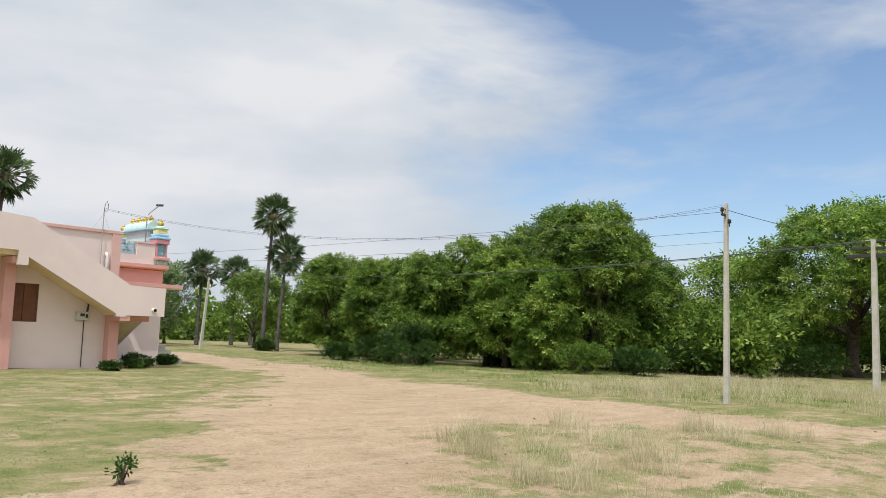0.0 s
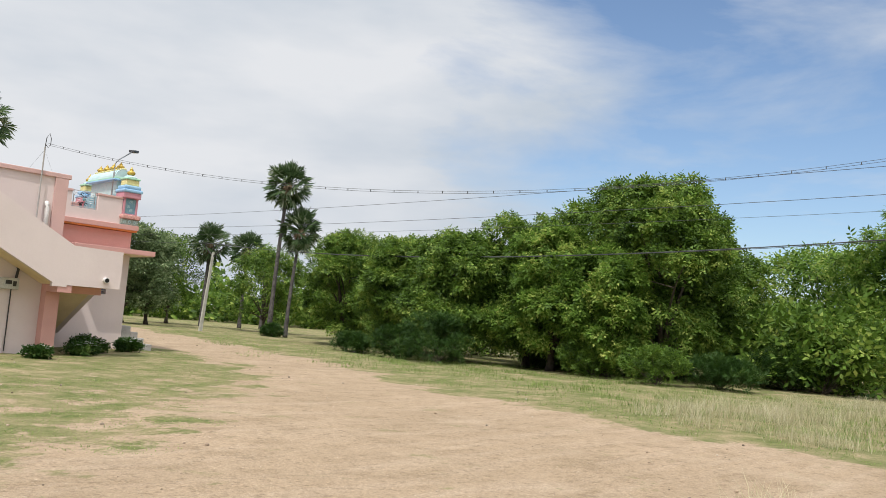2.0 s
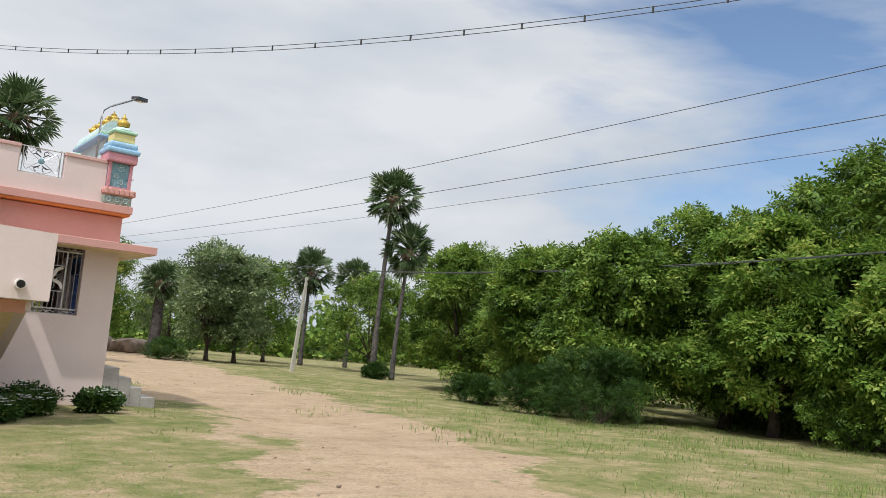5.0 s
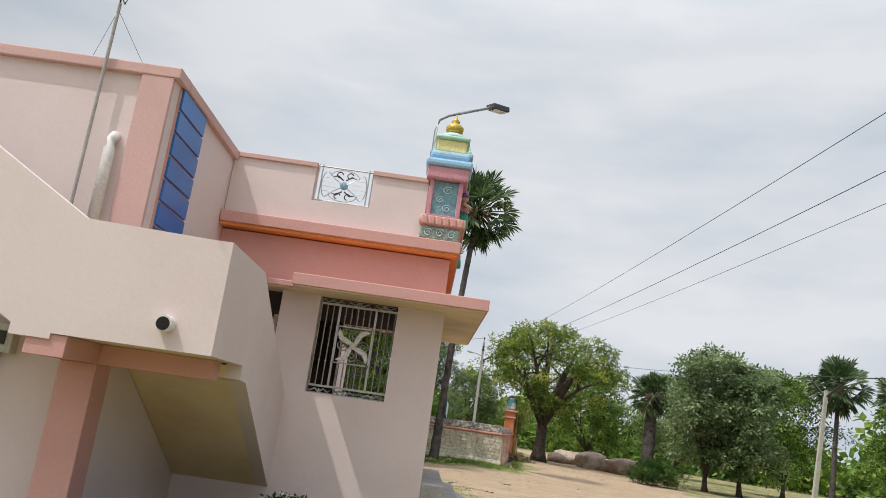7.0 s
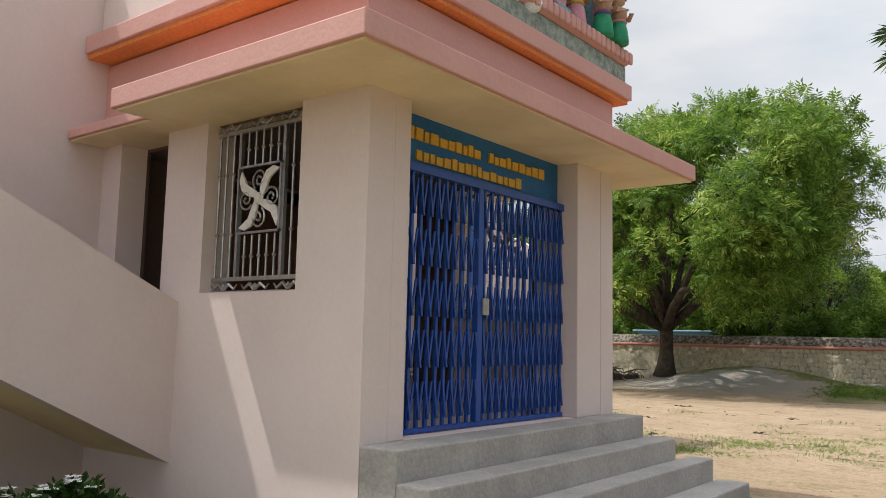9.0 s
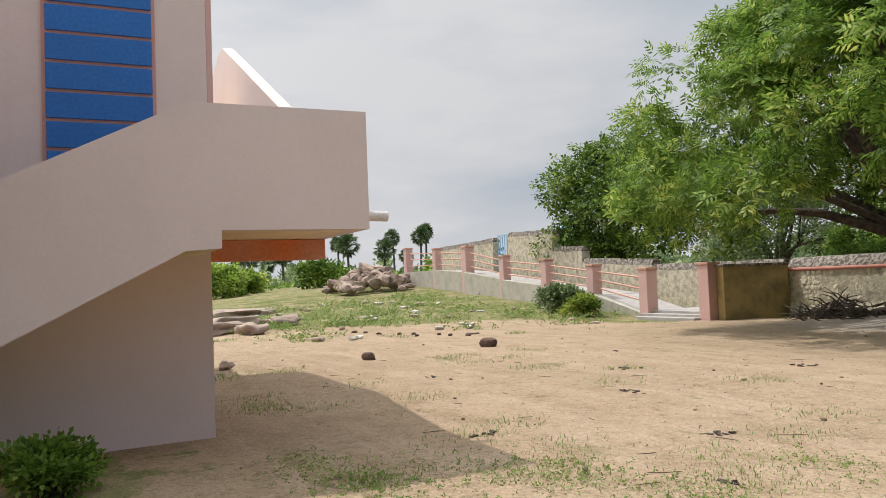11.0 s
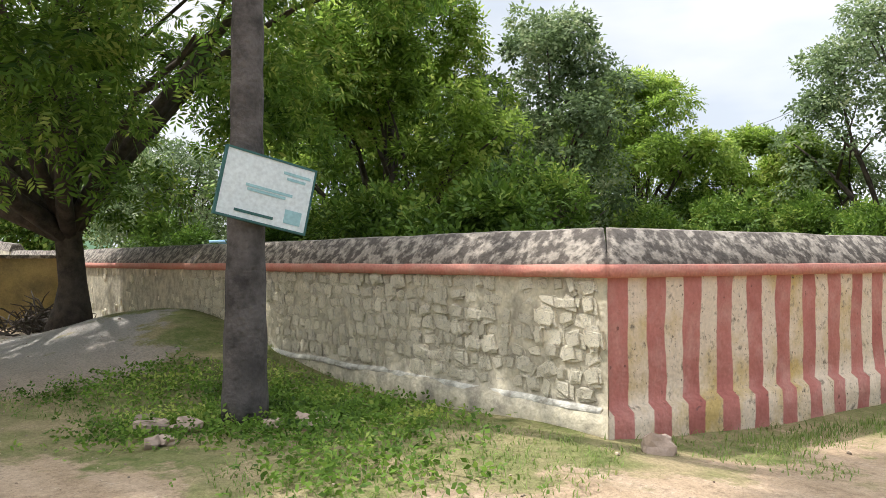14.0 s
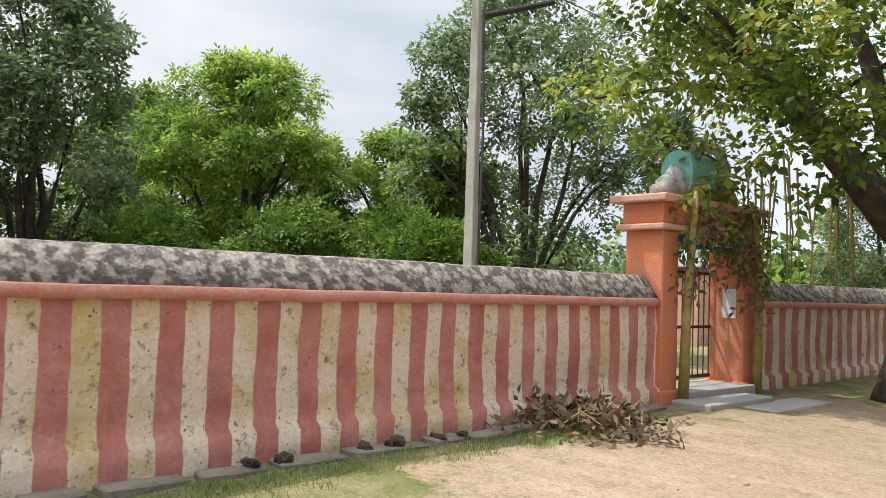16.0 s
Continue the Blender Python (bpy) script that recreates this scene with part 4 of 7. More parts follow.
# gate tower ornament on the porch roof
tower = thing("roof_sculpture_tower", "brightly painted plaster tower with niches and gilt finials", "sculpture", at=(11.13, CY - 0.02, 2.433))


def tier(x0, x1, y0, y1, z0, z1, mat, name="tier", bevel=0.012):
    return put(name, box(x0, x1, y0, y1, z0, z1, bevel), mat, tower)


tier(-0.17, 0.17, -1.17, 1.17, 0, 0.115, M_FRIEZE, "frieze")
tier(-0.19, 0.20, -1.19, 1.19, 0.115, 0.185, M_SALMON, "moulding", 0.03)
tier(-0.12, 0.05, -1.0, 1.0, 0.185, 0.72, M_SLATEBLUE, "back_wall")
tier(-0.10, 0.02, -0.62, 0.62, 0.72, 1.05, M_PALEROOF, "back_wall")
for sgn in (-1, 1):
    yc = sgn * 1.0
    tier(-0.15, 0.15, yc - 0.15, yc + 0.15, 0.185, 0.24, M_ROSE)
    tier(-0.12, 0.12, yc - 0.12, yc + 0.12, 0.24, 0.66, M_SLATEBLUE, "niche_panel")
    for dx in (-1, 1):
        for dy in (-1, 1):
            tier(dx * 0.125 - 0.02, dx * 0.125 + 0.02, yc + dy * 0.125 - 0.02, yc + dy * 0.125 + 0.02, 0.24, 0.66, M_ROSE, "corner_post", 0.006)
    tier(-0.18, 0.18, yc - 0.18, yc + 0.18, 0.66, 0.73, M_ROSE)
    tier(-0.20, 0.20, yc - 0.20, yc + 0.20, 0.73, 0.79, M_SKYBLUE, bevel=0.02)
    tier(-0.17, 0.17, yc - 0.17, yc + 0.17, 0.79, 0.86, M_SKYBLUE, bevel=0.025)
    tier(-0.13, 0.13, yc - 0.13, yc + 0.13, 0.86, 0.94, M_PALEYELLOW)
    tier(-0.15, 0.15, yc - 0.15, yc + 0.15, 0.94, 0.99, M_MINT, bevel=0.018)
    put("dome", lathe([(0.13, 0), (0.12, 0.05), (0.08, 0.09), (0.05, 0.10)], (0, yc, 0.99), 16), M_PALEROOF, tower, smooth=True)
    put("finial", lathe([(0.04, 0), (0.075, 0.03), (0.08, 0.07), (0.05, 0.10), (0.03, 0.115), (0.04, 0.13), (0.015, 0.16), (0.006, 0.20)], (0, yc, 1.09), 14), M_KALASAM, tower, smooth=True)
# central barrel roof with a row of finials
arch = [(0.17 * math.cos(a), 0.20 * math.sin(a)) for a in [math.pi * k / 12 for k in range(13)]]
put("barrel_roof", prism([(u, v + 1.06) for u, v in arch], "y", -0.66, 0.66), M_PALEROOF, tower, smooth=False)
tier(-0.18, 0.18, -0.68, 0.68, 1.0, 1.06, M_MINT)
tier(-0.20, 0.20, -0.70, 0.70, 0.95, 1.0, M_SKYBLUE)
tier(-0.05, 0.05, -0.66, 0.66, 1.25, 1.29, M_PALEYELLOW)
for k in range(4):
    put("finial", lathe([(0.04, 0), (0.07, 0.03), (0.075, 0.07), (0.045, 0.10), (0.03, 0.115), (0.038, 0.13), (0.012, 0.16), (0.005, 0.20)], (0, -0.48 + k * 0.32, 1.29), 12), M_KALASAM, tower, smooth=True)
# painted figures and posts along the front, as plain rounded shapes
def figure(x, y, z, h, skirt_mat, sash_mat):
    """A painted plaster figure as one plain mesh: skirt, trunk, raised forearms, round head and tall cap."""
    bm = lathe([(0.062, 0), (0.066, 0.10), (0.058, 0.30), (0.046, 0.44)], (x, y, z), 10)
    n0 = len(bm.faces)
    lathe([(0.040, 0.44), (0.050, 0.55), (0.058, 0.66), (0.022, 0.72), (0.020, 0.74), (0.040, 0.78), (0.042, 0.84), (0.022, 0.89)], (x, y, z), 10, bm)
    for sg in (-1, 1):
        tube([(x, y + sg * 0.055, z + 0.66), (x + 0.03, y + sg * 0.085, z + 0.54), (x + 0.075, y + sg * 0.03, z + 0.60)], [0.020, 0.017, 0.014], 6, bm)
    n1 = len(bm.faces)
    lathe([(0.046, 0.86), (0.050, 0.89), (0.034, 0.94), (0.012, 1.0)], (x, y, z), 10, bm)
    lathe([(0.050, 0.42), (0.056, 0.44), (0.050, 0.47)], (x, y, z), 10, bm)
    bm.faces.ensure_lookup_table()
    for v in bm.verts:
        v.co.z = z + (v.co.z - z) * h
    for i, f in enumerate(bm.faces):
        f.material_index = 0 if i < n0 else 1 if i < n1 else 2
    ob = put("figure", bm, skirt_mat, tower, smooth=True)
    ob.data.materials.append(M_SKIN)
    ob.data.materials.append(sash_mat)
    return ob


medal = Matrix.Translation((0.13, 0, 0.62)) @ Matrix.Rotation(math.pi / 2, 4, "Y") @ Matrix.Diagonal((1.7, 1, 1, 1))
put("oval_medallion", lathe([(0.0, -0.02), (0.15, -0.01), (0.16, 0.02), (0.0, 0.035)], (0, 0, 0), 22), M_KALASAM, tower).matrix_basis = medal
put("oval_frame", tube([(0.175 * math.cos(k * math.tau / 20), 0.175 * math.sin(k * math.tau / 20), 0.015) for k in range(21)], 0.022, 6), M_RED, tower, smooth=True).matrix_basis = medal
for k, yc in enumerate((-0.62, -0.40, -0.22, 0.24, 0.42, 0.62)):
    if k % 2 == 0:
        tier(0.05, 0.17, yc - 0.075, yc + 0.075, 0.185, 0.27, M_SLATEBLUE)
        tier(0.05, 0.15, yc - 0.055, yc + 0.055, 0.27, 0.50, M_RED if k == 0 else M_ROSE, "post")
        tier(0.05, 0.18, yc - 0.085, yc + 0.085, 0.50, 0.56, M_GREEN if k < 3 else M_MINT)
        put("bud", lathe([(0.05, 0), (0.075, 0.05), (0.07, 0.12), (0.03, 0.2), (0.01, 0.24)], (0.10, yc, 0.56), 12), M_PURPLE if k < 3 else M_PALEYELLOW, tower, smooth=True)
    else:
        figure(0.12, yc, 0.185, 0.46, (M_PURPLE, M_SKYBLUE, M_ROSE)[k // 2], M_KALASAM)
    tier(0.03, 0.17, yc - 0.09, yc + 0.09, 0.84, 0.88, M_PALEYELLOW if k % 2 else M_SKYBLUE)
    tier(0.03, 0.14, yc - 0.07, yc + 0.07, 0.88, 0.92, M_ROSE if k % 2 else M_MINT)
for yc in (-0.11, 0.09):
    put("white_relief", stone(random.Random(int(100 + 10 * yc)), 0.09, 0.14, 0.13, 1, 0.25), M_WHITE, tower, smooth=True).location = (0.15, yc, 0.20)
for yc, m_ in ((-0.82, M_GREEN), (0.86, M_GREEN)):
    figure(0.17, yc, 0.185, 0.50, m_, M_PURPLE)
figure(0.19, 1.02, 0.185, 0.48, M_GREEN, M_ROSE)

# a row of petal blocks along the base moulding
for k in range(40):
    yk = -1.17 + k * 0.06
    put("petal_block", box(0.185, 0.208, yk - 0.024, yk + 0.024, 0.122, 0.180, 0.01), M_SALMON, tower)
for k in range(6):
    put("petal_block", box(-0.165 + k * 0.061, -0.117 + k * 0.061, -1.198, -1.18, 0.122, 0.180, 0.008), M_SALMON, tower)
# raised scrolls on the south frieze and niche panel
for cx, cz, r in ((-0.10, 0.055, 0.036), (0.0, 0.06, 0.036), (0.10, 0.055, 0.036)):
    put("scroll", spiral(cx, -1.172, cz, r, 1.5, 0.6, 1), M_PALEROOF, tower)
for cx, cz, r in ((0.02, 0.55, 0.05), (-0.035, 0.43, 0.04), (0.025, 0.33, 0.045)):
    put("scroll", spiral(cx, -1.122, cz, r, 1.5, 1.0, 1), M_PALEROOF, tower)
# the storeys as they are built: squat pavilions, low roofs
STOREY = ((0, 0.115, 0.185, 0.24, 0.66, 0.73, 0.86, 0.94, 0.99, 1.09, 1.29, 1.5), (0, 0.115, 0.205, 0.225, 0.53, 0.645, 0.79, 0.905, 0.945, 1.0, 1.185, 1.33))
for ob in tower.children:
    if ob.name.startswith(("oval", "white")):
        ob.matrix_basis = Matrix.Translation((0, 0, -0.1)) @ ob.matrix_basis
        continue
    for v in ob.data.vertices:
        v.co.z = float(np.interp(v.co.z, *STOREY))

# lamp on an arm over the tower
lamp = thing("roof_lamp", "slim curved steel arm with a dark floodlight head", "lamp", at=(10.95, 19.62, 2.38))
put("arm", tube([(0, 0, 0), (0, 0, 1.22), (0.02, 0.02, 1.33), (0.10, 0.08, 1.41), (0.5, 0.40, 1.68)], 0.014, 8), M_STEEL, lamp, smooth=True)
hd = put("head", box(-0.02, 0.2, -0.06, 0.06, -0.02, 0.035, 0.01), M_LAMP, lamp)
hd.matrix_basis = pose(0.50, 0.42, 1.69, 0, -8, 40)
put("lens", box(0.02, 0.17, -0.045, 0.045, -0.026, -0.02), M_PVC, hd)

# ---- compound wall ----
CORNER = (13.28, 33.62)
WDIR = math.degrees(math.atan2(8.2, 1.12))
SDIR = math.degrees(math.atan2(34.29 - 33.62, 3.29 - 13.28))


def run(name, length, outline, mat, parent, u0=0.0, amp=0.012, step=0.08, label="", closed=False, seed=0.0, mitre=0.0):
    """An uneven hand-built strip: an outline of (out, z), seen from outside, pulled along u. out is away from the wall."""
    fine = []
    for (a, b), (c, d) in zip(outline, outline[1:]):
        k = max(1, int(math.hypot(c - a, d - b) / step))
        fine += [(a + (c - a) * i / k, b + (d - b) * i / k) for i in range(k)]
    fine.append(outline[-1])
    n, m = max(2, int(abs(length) / step)), len(fine)
    verts = []
    for i in range(n + 1):
        calm = min(1.0, i * length / n / 0.4) if mitre else 1.0
        for o, z in fine:
            u = u0 - mitre * o + (length + mitre * o) * i / n
            w = calm * amp * (noise.noise((u * 2.2 + seed, z * 3, o)) + 0.6 * noise.noise((u * 7 + seed, z * 7, o + 3)))
            verts.append((u, -o - w, z + calm * 0.6 * amp * noise.noise((u * 2.5 + seed, 7.0, o))))
    faces = [(i * m + j, (i + 1) * m + j, (i + 1) * m + j + 1, i * m + j + 1) for i in range(n) for j in range(m - 1)]
    faces += [tuple(range(m)), tuple(range(n * m, n * m + m))[::-1]]
    ob = new(name, mesh_of(name, verts, faces, mat, True))
    ob.data.polygons.foreach_set("use_smooth", [True] * (len(faces) - 2) + [False, False])
    ob.parent = parent
    return tagged(ob, label)


def wall_section(at, turn, length, face_mat, label, name, flip=False, u0=0.0, seed=0.0, mitre=0.0):
    """A compound wall with plinth, red band and sloping stained coping. Local x runs along it, local -y is outside."""
    w = thing(name, label, "wall", kind="structure", at=(at[0], at[1], 0))
    w.rotation_euler = (0, 0, radians(turn))
    if flip:
        w.scale = (1, -1, 1)
    run("face", length + 0.012, [(0.042, -0.3), (0.038, 0.175), (0.0, 0.205), (0.0, 0.83)], face_mat, w, u0 - (0.0 if mitre else 0.012), 0.016, seed=seed, mitre=mitre)
    run("band", length, [(0.0, 0.815), (0.03, 0.82), (0.034, 0.875), (-0.01, 0.885)], M_BAND, w, u0, 0.008, seed=seed, mitre=mitre)
    run("coping", length, [(0.012, 0.878), (0.010, 0.895), (-0.115, 1.055), (-0.19, 1.065), (-0.30, 0.95), (-0.36, 0.86)], M_COPING, w, u0, 0.011, seed=seed, mitre=mitre)
    run("back_face", length, [(-0.33, 0.88), (-0.34, -0.3)], M_MORTAR, w, u0, 0.02, 0.2, seed=seed, mitre=mitre)
    return w


striped = wall_section(CORNER, WDIR, 8.16, M_STRIPE, "compound wall hand painted in red and cream stripes", "wall_east", mitre=1.0)
far_wall = wall_section((13.28 + 0.1353 * 9.70, 33.62 + 0.9908 * 9.70), WDIR, 11.0, M_STRIPE, "compound wall hand painted in red and cream stripes", "wall_east_far", seed=31.0)
rubble = wall_section(CORNER, SDIR, 10.0, M_MORTAR, "whitewashed rubble stone compound wall with a red band", "wall_south", flip=True, seed=11.0, mitre=1.0)
run("limewash_line", 6.2, [(0.028, 0.172), (0.036, 0.182), (0.012, 0.208)], M_LIMELINE, rubble, 0.02, 0.024, 0.05)

# rubble stones of the south wall
rng = random.Random(21)
stone_meshes = []
for k in range(12):
    bm = bmesh.new()
    bmesh.ops.create_cube(bm, size=1)
    bmesh.ops.bevel(bm, geom=bm.edges[:], offset=0.2, segments=2, affect="EDGES")
    for v in bm.verts:
        v.co += Vector((rng.uniform(-0.15, 0.15), rng.uniform(-0.1, 0.1), rng.uniform(-0.15, 0.15)))
    me = bpy.data.meshes.new("stone")
    bm.to_mesh(me)
    bm.free()
    me.materials.append(M_STONEWASH)
    stone_meshes.append(me)
loose_v, loose_f = [], []
for course in range(7):
    z = 0.215 + course * 0.087
    u = 0.02 + rng.uniform(0, 0.05)
    while u < 9.6:
        w = rng.uniform(0.05, 0.15)
        h = 0.087 * rng.uniform(0.75, 1.35)
        m = Matrix.Translation((u + w / 2, 0.004 + rng.uniform(-0.006, 0.010), z + 0.043 + rng.uniform(-0.012, 0.012))) @ Matrix.Rotation(rng.uniform(-0.3, 0.3), 4, "Y") @ Matrix.Diagonal((w * 1.02, 0.034, h, 1))
        me = rng.choice(stone_meshes)
        if 5.0 < u < 9.2 and rng.random() < 0.85:
            u += w + 0.01
            continue
        if u < 5.2:
            ob = new("stone", me)
            ob.parent = rubble
            ob.matrix_basis = m
        else:
            k0 = len(loose_v)
            loose_v += [m @ v.co for v in me.vertices]
            loose_f += [tuple(k0 + q for q in p.vertices) for p in me.polygons]
        u += w + rng.uniform(0.004, 0.02)
rest = tagged(new("stones", mesh_of("stones", loose_v, loose_f, M_STONEWASH)), kind="stuff")
rest.parent = rubble

# ledge stones along the foot of the striped wall
u = 2.5
while u < 8.0:
    w = rng.uniform(0.22, 0.55)
    d = rng.uniform(0.05, 0.10)
    slab = prism([(-w / 2, -d * rng.uniform(0.7, 1.2)), (0.0, -d * rng.uniform(0.9, 1.3)), (w / 2, -d * rng.uniform(0.7, 1.2)), (w / 2 - 0.02 * rng.random(), d), (-w / 2 + 0.02 * rng.random(), d)], "z", -0.12, 0.022 + 0.011 * (u - 2.5), 0.008)
    ob = put("foot_slab", slab, M_FOOT, striped)
    ob.location, ob.rotation_euler = (u + w / 2, -0.13 + rng.uniform(-0.02, 0.02), 0), (rng.uniform(-0.06, 0.06), rng.uniform(-0.04, 0.04), rng.uniform(-0.08, 0.08))
    u += w + rng.uniform(0.0, 0.06)

# ---- compound gate ----
GARLANDS = []
cg = thing("compound_gate", "orange painted masonry gateway with a weathered plaster crest and dry garlands", "gateway", kind="structure", at=(13.28 + 0.1353 * 8.16, 33.62 + 0.9908 * 8.16, 0))
cg.rotation_euler = (0, 0, radians(WDIR))
GATEBASE = 0.02
for u0, u1 in ((0.0, 0.23), (1.29, 1.54)):
    part("pier", box(u0, u1, -0.05, 0.30, GATEBASE - 0.2, 1.42, 0.012), M_GATEORANGE, cg)
    part("pier_base", box(u0 - 0.02, u1 + 0.02, -0.07, 0.32, GATEBASE - 0.2, 0.16, 0.012), M_GATEORANGE, cg)
part("lower_slab", box(-0.06, 1.60, -0.09, 0.36, 1.42, 1.47, 0.012), M_GATEPINK, cg)
part("lintel", box(-0.02, 1.56, -0.06, 0.32, 1.47, 1.64, 0.012), M_GATEORANGE, cg)
part("upper_slab", box(-0.10, 1.64, -0.13, 0.40, 1.64, 1.70, 0.012), M_GATEPINK, cg)
part("name_strip", box(0.26, 1.26, -0.02, 0.03, 1.30, 1.42, 0.006), M_SIGNBLUE, cg)
for k in range(9):
    part("letter_bar", box(0.34 + k * 0.095, 0.40 + k * 0.095, -0.028, -0.02, 1.335, 1.385), M_PALEYELLOW, cg)
# crest: a small barrel vault with a horseshoe front, on a worn base
part("crest_base", box(0.30, 1.18, -0.04, 0.30, 1.70, 1.83, 0.03), M_SCULPTGREY, cg)
crest = part("crest_vault", prism([(0.13 + 0.15 * math.cos(math.pi * k / 12), 1.95 + 0.18 * math.sin(math.pi * k / 12)) for k in range(13)] + [(-0.02, 1.83), (0.28, 1.83)], "x", 0.46, 0.86), M_TEAL, cg)
hs = bmesh.new()
tube([(0.90, 0.13 + 0.2 * math.cos(a), 1.98 + 0.24 * math.sin(a)) for a in [(-0.25 + 1.5 * k / 14) * math.pi for k in range(15)]], 0.05, 8, hs)
part("horseshoe_arch", hs, M_SCULPTGREY, cg, smooth=True)
# dark disc that paints the shade within the arch
part("crest_hollow", tube([(0.86, 0.13, 1.98), (0.88, 0.13, 1.98)], 0.17, 16), M_SHADEBROWN, cg)
for u, h in ((0.32, 0.26), (1.08, 0.22), (0.2, 0.16)):
    part("worn_figure", lathe([(0.10, 0), (0.12, 0.08), (0.08, 0.5 * h), (0.09, 0.7 * h), (0.03, h)], (u, 0.06, 1.72), 10), M_SCULPTGREY, cg, smooth=True)
part("threshold", box(0.20, 1.32, -0.16, 0.34, GATEBASE - 0.2, 0.15, 0.012), M_CEMENT, cg)
for u0, u1, y0, z in ((0.05, 1.05, -0.45, 0.10), (0.45, 1.5, -0.75, 0.06)):
    part("door_slab", box(u0, u1, y0, y0 + 0.34, -0.2, z, 0.015), M_CEMENT, cg)
# iron leaf
leaf = part("gate_leaf", box(0.24, 1.28, 0.262, 0.276, 0.18, 0.21), M_DARKIRON, cg, "thin barred iron gate leaf")
for z in (0.62, 1.10):
    part("rail", box(0.24, 1.28, 0.262, 0.276, z, z + 0.025), M_DARKIRON, leaf)
for k in range(12):
    part("bar", tube([(0.27 + k * 0.09, 0.269, 0.18), (0.27 + k * 0.09, 0.269, 1.12)], 0.006, 5), M_DARKIRON, leaf)
part("torn_poster", box(1.284, 1.289, 0.02, 0.15, 0.72, 0.98), M_WHITE, cg)
# dried stalks and garland on the gate
for u, lean in ((0.21, 0.06), (1.40, -0.05)):
    part("stalk", tube([(u, -0.12, 0.03), (u + 0.01, -0.13, 0.7), (u + lean, -0.14, 1.35), (u + 2.5 * lean, -0.12, 1.75)], [0.045, 0.038, 0.032, 0.02], 9), M_MARIGOLD, cg, smooth=True)

for nm, mat_, n_, seed_ in (("dry_garland", "d", 150, 1), ("green_garland", "g", 150, 2)):
    g_ = np.random.default_rng(seed_)
    u_ = g_.uniform(0.05, 1.5, n_)
    hang = 0.16 + 0.22 * np.abs(np.sin(u_ * 6.0)) + 0.25 * (np.abs(u_ - 1.3) < 0.25) + 0.18 * (np.abs(u_ - 0.15) < 0.2)
    p_ = np.stack([u_, g_.uniform(-0.24, -0.06, n_), 1.66 - hang * g_.uniform(0, 1.6, n_) + 0.22 * (mat_ == "g")], -1)
    GARLANDS.append((nm, p_, mat_, seed_))

# ---- ramp with railings ----
RAMP = [(3.05, 32.63, 0.0, 1.02, 0.26), (1.22, 32.77, 0.02, 0.985, 0.26), (-0.75, 32.9, 0.42, 1.12, 0.24), (-2.95, 33.08, 0.62, 1.34, 0.24), (-5.45, 33.3, 0.82, 1.54, 0.24), (-8.2, 33.55, 1.10, 1.95, 0.30),
        (-10.8, 33.7, 1.25, 2.03, 0.24), (-13.7, 33.85, 1.25, 2.2, 0.26)]
ramp = thing("ramp", "sloping cement ramp with pink posts and pipe rails", "ramp", kind="structure", at=(0, 0, 0))
for k, (x, y, z0, z1, w) in enumerate(RAMP):
    p = part("post", box(x - w / 2, x + w / 2, y - w / 2, y + w / 2, min(z0, gz(x, y)) - 0.2, z1 - 0.03, 0.008), M_DUSTPINK, ramp)
    part("cap", box(x - w / 2 - 0.02, x + w / 2 + 0.02, y - w / 2 - 0.02, y + w / 2 + 0.02, z1 - 0.03, z1 + 0.02, 0.008), M_GATEPINK, p)
for (xa, ya, za, ta, wa), (xb, yb, zb, tb, wb) in list(zip(RAMP, RAMP[1:]))[1:]:
    wl_ = prism([(xa - wa / 2, -0.4), (xa - wa / 2, za + 0.06), (xb + wb / 2, zb + 0.06), (xb + wb / 2, -0.4)], "y", (ya + yb) / 2 - 0.1, (ya + yb) / 2 + 0.1)
    part("side_wall", wl_, M_RAMPWALL, ramp)
    part("ramp_floor", prism([(xa - wa / 2, -0.4), (xa - wa / 2, za + 0.03), (xb + wb / 2, zb + 0.03), (xb + wb / 2, -0.4)], "y", (ya + yb) / 2 + 0.1, (ya + yb) / 2 + 1.25), M_CEMENT, ramp)
    for f in (0.30, 0.55, 0.80):
        part("rail", tube([(xa, ya, za + (ta - za) * f), (xb, yb, zb + (tb - zb) * f)], 0.018, 8), M_GATEPINK, ramp)
for k in range(3):
    part("step", box(1.3 - 0.1 * k, 2.95, 32.36 + 0.2 * k, 34.2, -0.2, 0.05 + 0.05 * k, 0.01), M_CEMENT, ramp)
yb_ = part("low_wall", box(3.2, 3.36, 32.68, 34.25, -0.2, 0.94), M_YELLOWBOX, ramp, "stained yellow plaster low wall")
part("coping", box(3.17, 3.39, 32.65, 34.25, 0.94, 0.99, 0.01), M_COPING, ramp)

